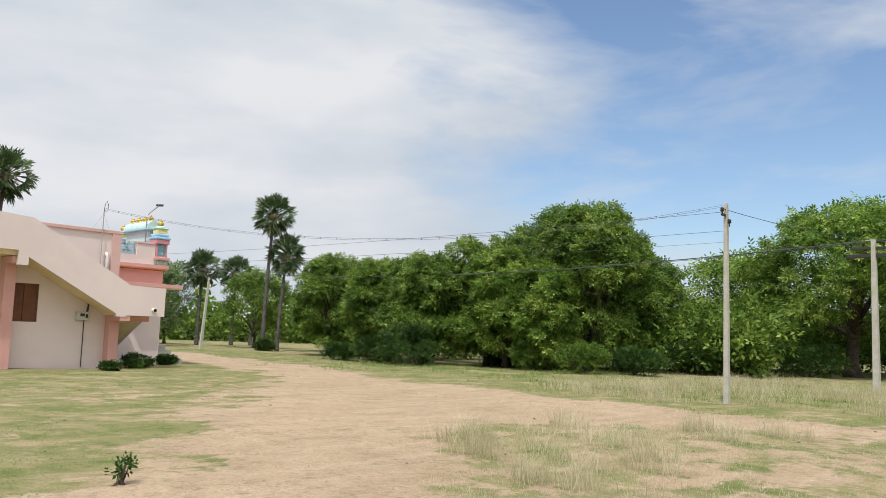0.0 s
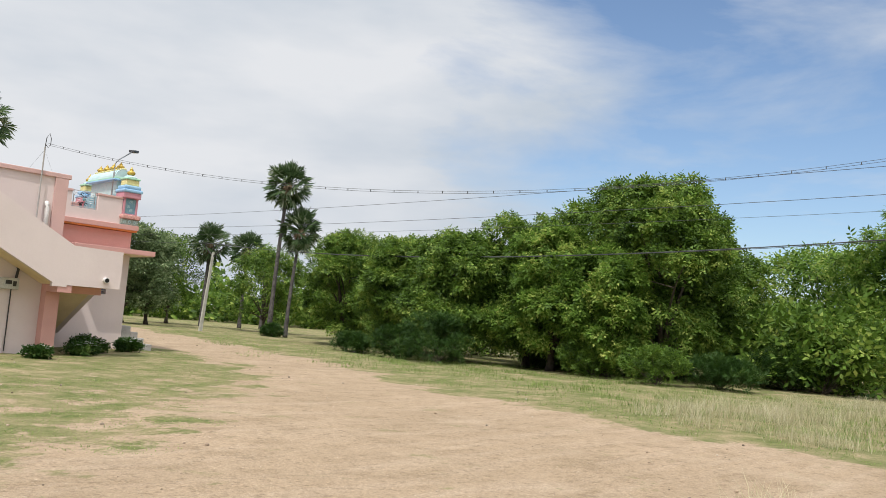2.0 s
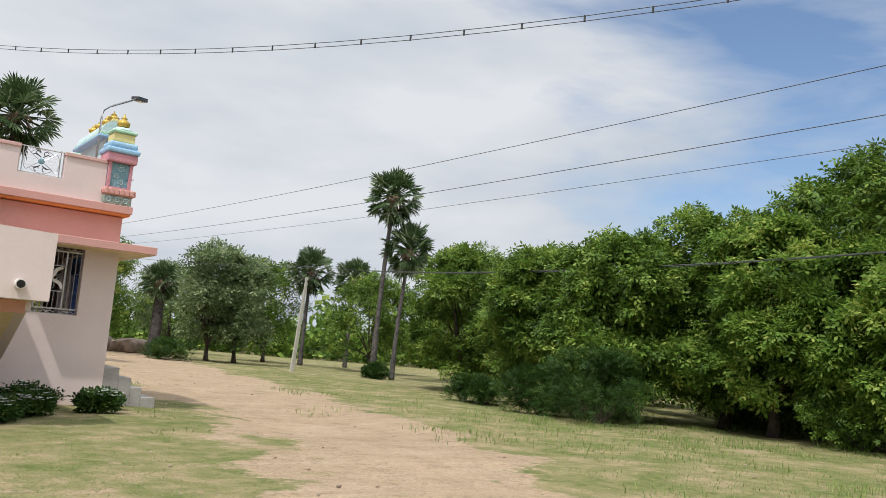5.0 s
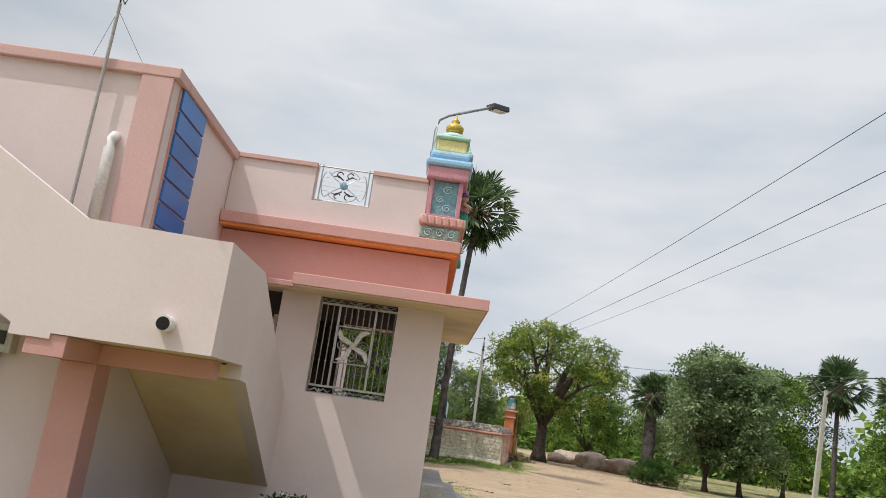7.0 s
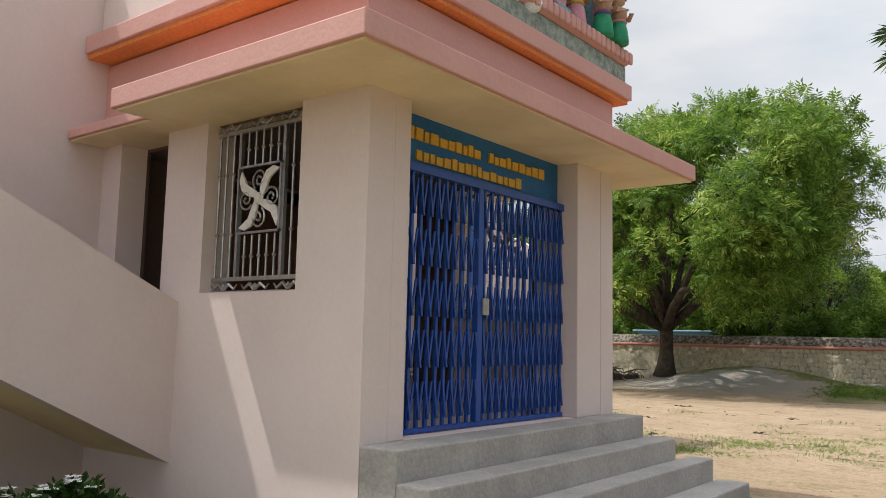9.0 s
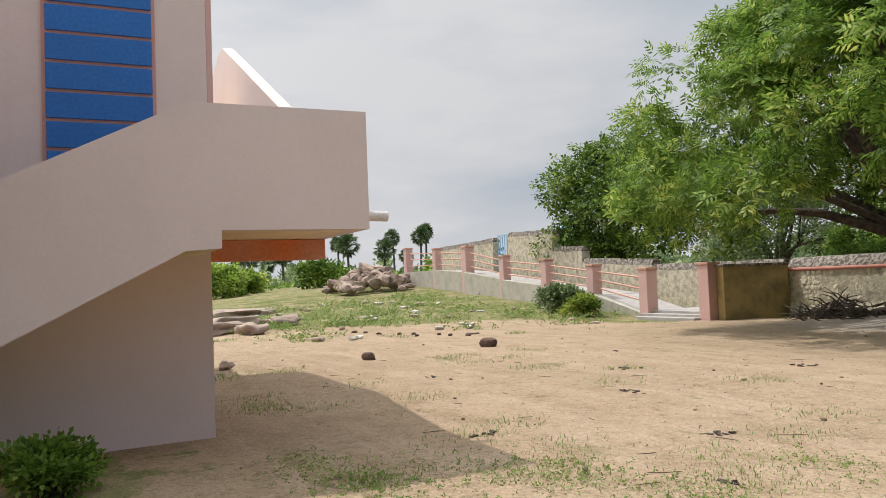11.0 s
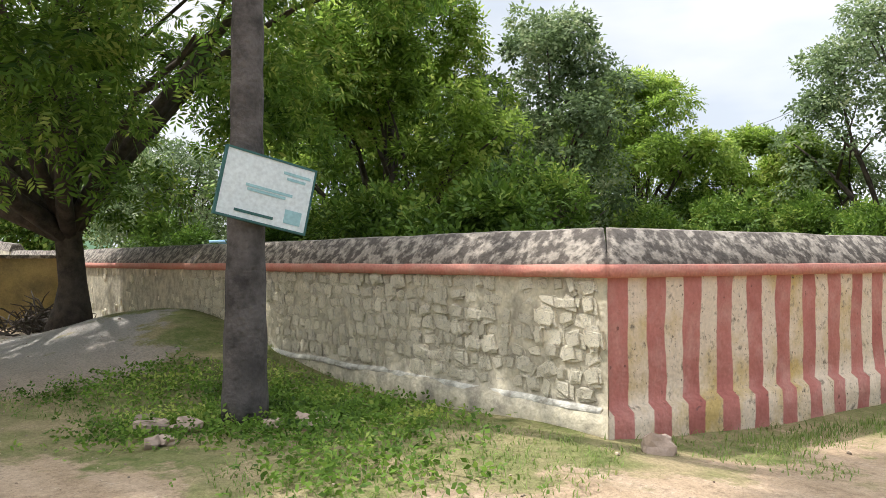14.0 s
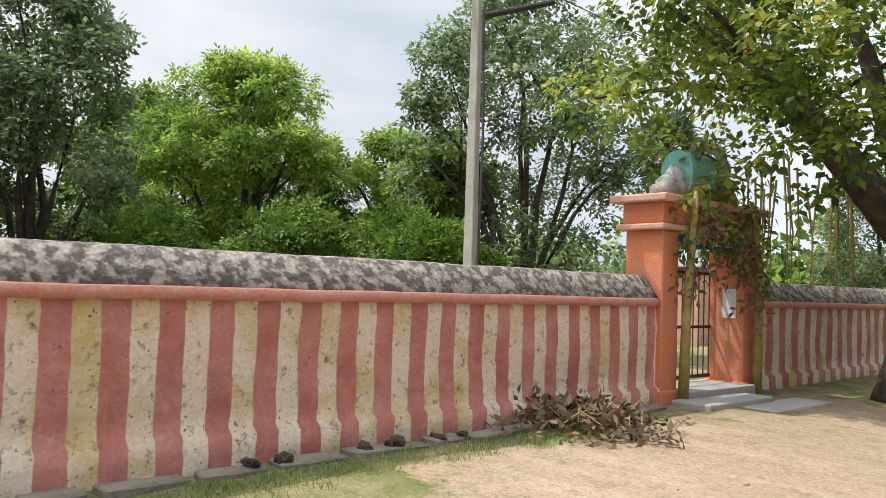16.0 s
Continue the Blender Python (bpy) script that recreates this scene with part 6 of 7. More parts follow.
def insulator(p, x, y, z):
    put("insulator", lathe([(0.012, -0.05), (0.012, 0), (0.035, 0.01), (0.025, 0.035), (0.035, 0.045), (0.015, 0.075)], (x, y, z), 10), M_DARKIRON, p, smooth=True)


pole1 = concrete_pole(13.885, 5.787, 3.3, 0.044, "slim concrete pole with wires beside the dirt track")
put("bracket", box(-0.16, 0.02, -0.02, 0.02, 3.08, 3.11), M_DARKIRON, pole1)
insulator(pole1, -0.15, 0, 3.14)
insulator(pole1, -0.06, -0.08, 2.95)
pole2 = concrete_pole(20.07, 5.18, 3.35, 0.07, "concrete pole with a dark crossarm among dry grass")
put("crossarm", box(-0.05, 0.05, -0.55, 0.55, 2.95, 3.03, 0.006), M_DARKIRON, pole2)
put("crossarm", box(-0.05, 0.05, -0.45, 0.45, 3.12, 3.18, 0.006), M_DARKIRON, pole2)
for y in (-0.45, -0.2, 0.2, 0.45):
    insulator(pole2, 0, y, 3.22)
pole3 = concrete_pole(22.32, 35.7, 3.55, 0.060, "leaning concrete pole with a V crossarm by the bend")
pole3.rotation_euler = (0, radians(4), 0)
for s_ in (-1, 1):
    put("v_arm", tube([(0, 0, 3.35), (0.25 * s_, -0.3 * s_, 3.75)], 0.03, 6), M_DARKIRON, pole3)
    insulator(pole3, 0.25 * s_, -0.3 * s_, 3.8)
insulator(pole3, 0, 0, 3.65)
pole4 = concrete_pole(12.97, 41.12, 3.95, 0.046, "grey pole with street lamp and crossarm behind the wall")
put("crossarm", box(-0.04, 0.04, -0.14, 0.14, 3.62, 3.67, 0.004), M_DARKIRON, pole4)
insulator(pole4, 0, -0.12, 3.72)
insulator(pole4, 0, 0.12, 3.72)
insulator(pole4, 0, 0, 4.02)
put("boom", tube([(0, 0, 3.25), (0.35, 0.65, 3.5)], 0.028, 8), M_DARKIRON, pole4)
put("lamp_arm", tube([(0, 0, 3.42), (-0.25, -0.2, 3.48), (-0.42, -0.33, 3.47)], 0.014, 6), M_STEEL, pole4)
lh = put("lamp_head", box(-0.17, 0.05, -0.045, 0.045, -0.02, 0.03, 0.010), M_GREYBOX, pole4)
lh.matrix_basis = pose(-0.42, -0.33, 3.47, 0, 6, 38)
put("cable", tube([(0.08, 0, 0.9), (0.1, 0, 2.2), (0.07, 0, 3.3)], 0.012, 5), M_WIRE, pole4)


def wire(a, b, sag, r, label, spacers=0):
    w = thing("overhead_wire", label, "wire", "overhead wires")
    A, B = Vector(a), Vector(b)
    pts = [A.lerp(B, k / 24) + Vector((0, 0, -4 * sag * (k / 24) * (1 - k / 24))) for k in range(25)]
    if not spacers:
        put("strand", tube(pts, r, 4), M_WIRE, w)
        return w
    put("strand", tube([p + Vector((0, 0, 0.014)) for p in pts], r, 4), M_WIRE, w)
    put("strand", tube([p - Vector((0, 0, 0.014)) for p in pts], r, 4), M_WIRE, w)
    for k in range(1, spacers):
        t = k / spacers
        p = A.lerp(B, t) + Vector((0, 0, -4 * sag * t * (1 - t)))
        put("spacer", box(p.x - 0.004, p.x + 0.004, p.y - 0.004, p.y + 0.004, p.z - 0.017, p.z + 0.017), M_WIRE, w)
    return w


MAST = (8.86, 17.38, 3.40)
wire(MAST, (13.75, 5.79, 3.18), 0.60, 0.0022, "twin service cable with spacers to the building", 36)
wire((13.75, 5.79, 3.14), (20.07, 5.0, 3.28), 0.1, 0.005, "single overhead wire between poles")
for dy, dz in ((-0.45, 0), (-0.2, 0.02), (0.2, 0.02), (0.45, 0)):
    wire((20.07, 5.18 + dy, 3.25 + dz), (22.32 + 0.4 * dy, 35.7 - 0.5 * dy, 3.75), 0.55, 0.006, "single overhead wire along the wood")
    wire((20.07, 5.18 + dy, 3.25 + dz), (22.0, -20 + dy, 3.5), 0.5, 0.006, "single overhead wire along the wood")
wire((13.85, 5.79, 3.10), (13.05, 41.2, 3.75), 0.30, 0.0032, "single overhead wire crossing the track")
wire((14.0, 5.79, 2.62), (13.15, 41.1, 3.40), 0.34, 0.0022, "single overhead wire crossing the track")
wire((13.95, 5.79, 2.80), (13.1, 41.1, 3.55), 0.34, 0.0032, "single overhead wire crossing the track")
wire((22.3, 35.7, 3.72), (12.97, 41.2, 3.75), 0.25, 0.006, "single overhead wire crossing the track")
wire((12.97, 41.12, 4.05), (4.0, 52.0, 4.6), 0.4, 0.006, "single overhead wire over the compound")
wire((12.97, 41.22, 3.75), (15.2, 58.0, 4.4), 0.4, 0.006, "single overhead wire over the compound")

# ---- loose things ----
def shrub(x, y, r, h, mat, label, seed, name="bush", size=0.09, per=60, clumps=26, width=0.34, leaflets=3):
    rg = np.random.default_rng(seed)
    cs, pts, dirs = crown_centres(rg, r, 0.08, h, clumps, per, 1.0, 0.3, 0.34)
    s_ = thing(name, label, "bush", at=(x, y, gz(x, y) - 0.02))
    bm = bmesh.new()
    for c in cs[:10]:
        tube([(0.03 * rg.normal(), 0.03 * rg.normal(), 0), (c[0] * 0.5, c[1] * 0.5, c[2] * 0.55), tuple(c)], [0.012, 0.008, 0.004], 4, bm)
    put("stems", bm, M_BARK, s_)
    c_ = new("leaves", leaf_cloud("leaves", pts, dirs + np.array([0, 0, 0.2]), size, mat, leaflets, width, seed))
    c_.parent = s_
    return s_, pts


def flowers(parent, pts, n, seed):
    rg = np.random.default_rng(seed)
    outer = pts[np.argsort(-(pts[:, 2] + 0.3 * rg.uniform(0, 1, len(pts))))][: n * 3]
    bm = bmesh.new()
    for p in outer[rg.permutation(len(outer))[:n]]:
        for k in range(5):
            a = k * math.tau / 5
            c, s_ = Vector(p) + Vector((0.02, -0.02, 0.07)), 0.026
            q = [c, c + Vector((math.cos(a - 0.5), math.sin(a - 0.5), 0.2)) * s_, c + Vector((math.cos(a), math.sin(a), 0.1)) * s_ * 1.5, c + Vector((math.cos(a + 0.5), math.sin(a + 0.5), 0.2)) * s_]
            bm.faces.new([bm.verts.new(v) for v in q])
    tagged(put("flowers", bm, M_FLOWER, parent), "small white five-petalled flowers", kind="stuff")


for k, (x, y, r, h) in enumerate(((8.75, 16.3, 0.18, 0.12), (9.7, 17.2, 0.24, 0.11), (10.2, 17.9, 0.26, 0.13), (9.9, 17.5, 0.2, 0.12), (10.35, 18.55, 0.27, 0.18), (10.95, 18.1, 0.22, 0.15), (11.15, 18.6, 0.17, 0.15))):
    s_, pts = shrub(x, y, r, h, M_SHRUB, "low dark green shrub with white flowers beside the building", 200 + k, "flowering_shrub", 0.07, 55, 22)
    flowers(s_, pts, 30, 210 + k)
for k, (x, y, r, h) in enumerate(((3.5, 35.8, 0.8, 1.5), (7.4, 35.5, 0.75, 1.35), (8.9, 35.7, 0.8, 1.5), (10.4, 35.6, 0.8, 1.4), (6.4, 37.4, 0.9, 1.7), (9.6, 37.2, 0.9, 1.8), (9.4, 42.2, 0.95, 1.7), (10.3, 43.4, 0.95, 1.8), (8.2, 43.4, 0.95, 1.9), (11.3, 42.6, 0.8, 1.5), (8.0, 41.0, 0.9, 1.7), (9.3, 40.2, 0.8, 1.5))):
    shrub(x, y, r, h, M_DENSE, "leafy green bush behind the compound wall", 280 + k, "compound_bush", 0.12, 80, 36, 0.26, 4)
shrub(10.28, 22.22, 0.17, 0.22, M_NEEM, "small leafy weed by the stair wall", 221, "weed", 0.05, 60, 22)
shrub(-0.9, 32.1, 0.42, 0.42, M_DUSKY, "leafy green bush growing beside the ramp", 222, "bush", 0.15, 60, 26)
shrub(0.1, 31.9, 0.4, 0.3, M_BANYAN, "leafy green bush growing beside the ramp", 223, "bush", 0.12, 50, 20)
for k, (x, y, r, h) in enumerate(((-27.4, 29.4, 1.4, 1.3), (-27.6, 26.9, 1.3, 0.9), (-24.8, 34.0, 1.3, 1.1), (-30.0, 31.0, 1.1, 1.0), (-28.5, 25.2, 1.2, 0.8))):
    shrub(x, y, r, h, (M_LIME, M_DUSKY, M_DENSE)[k % 3], "rounded green bush beyond the rocky ground", 300 + k, "far_bush", 0.3, 50, 30, 0.3, 3)
UNDER = [(20.2 + 0.75 * k + 0.5 * math.sin(5 * k), 12.4 + 0.9 * k + 0.7 * math.cos(3 * k), 0.75, 0.55 + 0.2 * math.sin(7 * k)) for k in range(1, 11)]
thicket = random.Random(31)
for k in range(34):
    x = thicket.uniform(24.6, 36.0)
    y = thicket.uniform(8.0, 31.0)
    shrub(x, y, 1.5, thicket.uniform(1.3, 2.2), M_DENSE, "dark leafy thicket deep in the shade of the wood", 320 + k, "thicket", 0.30, 26, 24, 0.28, 3)
for k, (x, y, r, h) in enumerate(UNDER):
    shrub(x, y, r, h, M_DENSE, "dark green undergrowth in the shade of the wood", 260 + k, "undergrowth", 0.10, 70, 30, 0.26, 4)
for k, (x, y, r, h) in enumerate(((19.6, 18.6, 0.95, 1.15), (19.9, 20.3, 0.8, 0.8), (24.6, 11.4, 1.0, 0.9), (20.2, 22.8, 0.6, 0.5), (24.3, 33.2, 0.5, 0.45), (18.6, 38.5, 0.9, 0.6), (27.5, 9.0, 1.2, 0.8), (21.4, 11.6, 0.8, 0.6))):
    shrub(x, y, r, h, M_SHRUB, "bluish green thorny bush at the foot of the wood", 230 + k, "thorn_bush", 0.10, 90, 34, 0.18, 5)
pump, pts = shrub(3.47, 4.99, 0.08, 0.15, M_SHRUB, "small dark-leaved seedling in the dust", 250, "seedling", 0.05, 7, 7)

# white standpipe at the edge of the wood
sp = thing("standpipe", "short white standpipe with a bent outlet", "pipe", at=(20.3, 22.7, gz(20.3, 22.7)))
put("pipe", tube([(0, 0, -0.05), (0, 0, 0.30)], 0.05, 10), M_PVC, sp)
put("outlet", tube([(0, 0, 0.27), (-0.16, -0.08, 0.27), (-0.16, -0.08, 0.18)], 0.03, 8), M_PVC, sp)
put("footing", box(-0.16, 0.16, -0.16, 0.16, -0.05, 0.05, 0.01), M_CEMENT, sp)

# boulders, bricks, rubble
rng = random.Random(77)


def boulder(x, y, sx, sy, sz, label="pinkish granite boulder lying on the ground", name="boulder", mat=None, group="", rough=0.16):
    b_ = put(name, stone(rng, sx, sy, sz, 2 if sx > 0.5 else 1, rough), mat or M_ROCK, smooth=sx > 0.5)
    b_.location, b_.rotation_euler = (x, y, gz(x, y) - 0.04 * sz), (0, 0, rng.uniform(0, 6))
    return tagged(b_, label, "rock", group)


for x, y, s_ in ((18.3, 46.5, 1.6), (19.4, 45.3, 1.5), (18.9, 47.6, 1.3), (17.6, 48.6, 1.2), (20.0, 46.4, 1.2), (17.0, 47.5, 0.9), (18.4, 49.4, 1.3)):
    boulder(x, y, s_, s_ * 0.8, s_ * 0.5, group="boulders by the bend")
for x, y, s_ in ((-1.8, 24.6, 1.5), (-3.4, 25.3, 1.2), (-8.0, 26.5, 1.8), (-3.0, 26.4, 0.8), (-1.0, 25.4, 0.7)):
    boulder(x, y, s_, s_ * 0.6, 0.24, "flat pinkish rock slab half sunk in grass", "rock_slab", rough=0.34)
heap = thing("rubble_heap", "heap of broken granite rubble against the ramp end", "rubble", at=(-13.2, 32.2, gz(-13.2, 32.2)))
for k in range(85):
    a, d = rng.uniform(0, math.tau), 2.3 * rng.random() ** 0.6
    s_ = rng.uniform(0.2, 0.6)
    ob = put("rubble_stone", stone(rng, s_, s_ * rng.uniform(0.6, 1), s_ * rng.uniform(0.4, 0.8), 1, 0.22), M_ROCK, heap)
    ob.location, ob.rotation_euler = (d * math.cos(a), d * 0.7 * math.sin(a), max(0, 1.05 * (1 - d / 2.4)) * rng.uniform(0.5, 1.0) - 0.05), (rng.uniform(-0.5, 0.5), rng.uniform(-0.5, 0.5), rng.uniform(0, 6))
for x, y, s_, in ((5.31, 25.39, 0.15), (4.97, 27.12, 0.19)):
    b_ = put("brick", stone(rng, s_ * 1.2, s_ * 0.75, s_ * 0.7, 1, 0.10), M_BRICK)
    b_.location, b_.rotation_euler = (x, y, gz(x, y) - 0.005), (0, 0, rng.uniform(0, 3))
    tagged(b_, "broken dark brick lying on the bare earth", "brick", "loose bricks")
boulder(5.40, 23.78, 0.17, 0.12, 0.10, "pinkish broken stone lying on the bare yard", "yard_stone", M_ROCK, "", 0.3)
for k in range(9):
    x = 0.3 + k * 0.3 + rng.uniform(-0.1, 0.1)
    y = 27.0 + 0.12 * k + rng.uniform(-0.12, 0.12)
    boulder(x, y, rng.uniform(0.05, 0.13), 0.07, 0.045, "small dark stone edging the grass", "edging_stone", M_BRICK, "edging stones")
for k in range(46):
    x, y = rng.uniform(-9, 2.5), rng.uniform(25.2, 31.8)
    boulder(x, y, rng.uniform(0.10, 0.34), rng.uniform(0.08, 0.2), rng.uniform(0.04, 0.10), "pale stone lying among the weeds", "weed_stone", M_LIMELINE if k % 2 else M_ROCK, "stones among the weeds", 0.25)
for k in range(14):
    a, d = rng.uniform(-2.6, 1.2), rng.uniform(0.22, 0.62)
    boulder(11.65 + d * math.cos(a), 32.62 + d * math.sin(a), rng.uniform(0.07, 0.20), rng.uniform(0.06, 0.14), rng.uniform(0.04, 0.09), "small broken stone at the palm's foot", "foot_stone", M_ROCK, "stones round the palm", 0.3)
boulder(13.56, 33.60, 0.14, 0.11, 0.10, "rough stone at the corner of the striped wall", "corner_stone", M_ROCK, "", 0.3)
# twig heap by the neem
twigs = thing("twig_heap", "heap of dead twigs and dry leaves by the wall", "debris", at=(5.1, 33.5, gz(5.1, 33.5)))
for k in range(150):
    a, d = rng.uniform(0, math.tau), rng.uniform(0, 1.25)
    p = Vector((d * math.cos(a), 0.5 * d * math.sin(a), rng.uniform(0, 0.35 * (1 - d))))
    q = p + Vector((rng.uniform(-0.4, 0.4), rng.uniform(-0.3, 0.3), rng.uniform(-0.08, 0.25)))
    put("twig", tube([p, (p + q) / 2 + Vector((0, 0, 0.04)), q], [0.012, 0.009, 0.005], 4), M_BARK, twigs)
for k in range(5):
    ob = put("clod", stone(rng, rng.uniform(0.2, 0.4), 0.25, 0.2, 1), M_BARK, twigs)
    ob.location = (rng.uniform(-0.6, 0.6), rng.uniform(-0.2, 0.2), 0)
# dark clods caught along the foot of the striped wall
for k in range(12):
    u = rng.uniform(4.5, 8.0)
    x, y = 13.28 + 0.1353 * u + 0.16, 33.62 + 0.9908 * u
    b_ = put("dark_clod", stone(rng, rng.uniform(0.04, 0.13), rng.uniform(0.03, 0.08), rng.uniform(0.03, 0.06), 1, 0.35), M_BARK)
    b_.location = (x, y, 0.022 + 0.011 * (u - 2.5) - 0.005)
    tagged(b_, "dark crumbling clod at the striped wall's foot", "clod", "clods at the wall")
# heap of dry leaves by the gate
lh_pts = np.array([(rng.gauss(0, 0.32), rng.gauss(0, 0.22), 0) for _ in range(420)])
lh_pts[:, 2] = np.clip(0.2 * (1 - np.hypot(lh_pts[:, 0] / 0.8, lh_pts[:, 1] / 0.55)), 0, 1) * np.array([rng.random() for _ in range(420)])
dl = thing("dry_leaf_heap", "heap of dry brown leaves and stalks at the wall foot", "debris", at=(14.45, 40.35, gz(14.45, 40.35) + 0.02))
hp = new("leaves", leaf_cloud("leaves", lh_pts, np.array([(rng.gauss(0, 1), rng.gauss(0, 1), 0.3) for _ in range(420)]), 0.12, M_DRYFROND, 3, 0.25, 5))
hp.parent = dl
for k in range(16):
    a, x0, y0 = rng.uniform(0, math.tau), rng.gauss(0, 0.22), rng.gauss(0, 0.16)
    L = rng.uniform(0.15, 0.4)
    put("stalk", tube([(x0, y0, 0.04), (x0 + 0.5 * L * math.cos(a), y0 + 0.5 * L * math.sin(a), 0.14), (x0 + L * math.cos(a), y0 + L * math.sin(a), 0.07)], [0.006, 0.005, 0.003], 5), M_MARIGOLD, dl)
# pebbles and clods scattered on the earth
pv, pf = [], []
peb = [stone(random.Random(300 + k), 1, 0.8, 0.6, 0, 0.2) for k in range(4)]
peb_d = []
for b_ in peb:
    b_.verts.index_update()
    peb_d.append(([v.co.copy() for v in b_.verts], [tuple(v.index for v in f.verts) for f in b_.faces]))
    b_.free()
for k in range(15000):
    x, y = (rng.uniform(0, 14), rng.uniform(23, 33)) if k % 2 else (rng.uniform(2, 18), rng.uniform(2, 41))
    if 3.4 < x < 12.1 and 16.7 < y < 23.9:
        continue
    s_ = rng.choice((0.004, 0.005, 0.005, 0.007, 0.007, 0.009, 0.012)) if k % 40 else rng.uniform(0.02, 0.035)
    vs, fs = peb_d[k % 4]
    m = pose(x, y, gz(x, y), 0, 0, rng.uniform(0, 360)) @ Matrix.Scale(s_, 4)
    k0 = len(pv)
    pv += [m @ v for v in vs]
    pf += [tuple(k0 + q for q in f) for f in fs]
tagged(new("pebbles", mesh_of("pebbles", pv, pf, M_PEBBLE)), "scattered small pebbles and dark clods", "pebbles", kind="stuff")
# clods of dried dung and dead twigs on the yard
for x, y in ((11.6, 24.6), (10.9, 25.3), (10.2, 24.3), (9.4, 25.9), (11.9, 26.6), (8.2, 26.8), (9.0, 28.0), (12.4, 25.6), (10.6, 27.4), (7.4, 25.2), (12.9, 27.9), (6.6, 27.9)):
    cl = thing("earth_clod", "crumbled dark clod lying on the bare yard", "clod", "clods on the yard", at=(x, y, gz(x, y)))
    for k in range(rng.randint(4, 9)):
        ob = put("crumb", stone(rng, rng.uniform(0.02, 0.055), rng.uniform(0.015, 0.035), rng.uniform(0.010, 0.022), 1, 0.35), M_BARK, cl)
        ob.location = (rng.gauss(0, 0.05), rng.gauss(0, 0.05), -0.004)
tw = bmesh.new()
for k in range(90):
    x, y, a = rng.uniform(4, 14.5), rng.uniform(23.6, 31), rng.uniform(0, math.tau)
    L = rng.uniform(0.04, 0.16)
    ends = [Vector((x + f * L * math.cos(a + 0.25 * f), y + f * L * math.sin(a + 0.25 * f), 0)) for f in (-0.5, 0, 0.5)]
    tube([(p.x, p.y, gz(p.x, p.y) + 0.004) for p in ends], [0.0012, 0.002, 0.001], 4, tw)
tagged(put("dead_twigs", tw, M_BARK), "scattered thin dead twigs on the yard", "twigs", kind="stuff")


# ---- grass ----
def blades(name, roots, height, width, mat, seed, lean=0.45, label="", bunch=1):
    rg = np.random.default_rng(seed)
    r = np.repeat(roots, bunch, 0)
    n = len(r)
    if bunch > 1:
        r = r + np.c_[rg.normal(0, 0.035, (n, 2)), np.zeros(n)]
    a = rg.uniform(0, math.tau, n)
    h = height * rg.uniform(0.45, 1.25, n)
    b = lean * h * rg.uniform(0.2, 1.2, n)
    c, s_ = np.cos(a), np.sin(a)
    w = width * rg.uniform(0.7, 1.3, n)
    side = np.stack([-s_ * w, c * w, 0 * w], -1)
    mid = r + np.stack([c * b * 0.35, s_ * b * 0.35, h * 0.6], -1)
    tip = r + np.stack([c * b, s_ * b, h], -1)
    v = np.stack([r - side, r + side, mid + side * 0.7, tip, mid - side * 0.7], 1).reshape(-1, 3).astype(np.float32)
    me = bpy.data.meshes.new(name)
    me.vertices.add(len(v))
    me.vertices.foreach_set("co", v.ravel())
    me.loops.add(n * 7)
    me.loops.foreach_set("vertex_index", (np.arange(n, dtype=np.int32)[:, None] * 5 + np.array([[0, 1, 2, 4, 4, 2, 3]], np.int32)).ravel())
    me.polygons.add(n * 2)
    me.polygons.foreach_set("loop_start", (np.arange(n, dtype=np.int32)[:, None] * 7 + np.array([[0, 4]], np.int32)).ravel())
    me.update(calc_edges=True)
    me.materials.append(mat)
    return tagged(new(name, me), label, "grass", kind="stuff")


def sown(n, x0, x1, y0, y1, seed, low=0.55, patchy=0.0):
    rg = np.random.default_rng(seed)
    x, y = rg.uniform(x0, x1, n), rg.uniform(y0, y1, n)
    g = greenness(x, y) + patchy * (np.sin(x * 1.9 + 2 * np.sin(y * 1.3)) * np.sin(y * 2.1 + np.sin(x * 0.8)) - 0.35)
    free = ~((x > 3.5) & (x < 11.4) & (y > 17.3) & (y < 23.2))
    k = (g > low) & free
    return np.stack([x[k], y[k], ground_z(x[k], y[k]) - 0.005], -1)


blades("short_grass", sown(110000, -1, 13, 4, 18, 1, 0.5, 0.7), 0.015, 0.0032, M_GRASS, 1, 0.9, "short sparse green grass")
blades("short_grass", sown(70000, 11, 22, 2, 34, 2, 0.6, 0.7), 0.03, 0.0035, M_GRASS, 2, 0.9, "short sparse green grass")
blades("short_grass", sown(40000, 4, 11.5, -1, 6, 3, 0.6, 0.6), 0.030, 0.0014, M_DRYGRASS, 3, 0.9, "short dry grass")
blades("short_grass", sown(60000, 9.5, 16, 30.5, 42, 4, 0.6, 0.9), 0.034, 0.0028, M_GRASS, 4, 1.5, "short green grass along the wall")
blades("short_grass", sown(50000, -14, 3, 23, 33, 5, 0.6, 1.3), 0.05, 0.004, M_GRASS, 5, 0.9, "green weeds below the ramp")
rg = np.random.default_rng(12)


def leafy(name, roots, size, mat, seed, label, height):
    """Low broad-leaved weeds."""
    g_ = np.random.default_rng(seed)
    p_ = roots + np.stack([0 * roots[:, 0], 0 * roots[:, 0], g_.uniform(0.0, height, len(roots))], -1)
    ob = new(name, leaf_cloud(name, p_, g_.normal(0, 1, p_.shape) * [1, 1, 0.4], size, mat, 3, 0.34, seed))
    return tagged(ob, label, "weeds", kind="stuff")


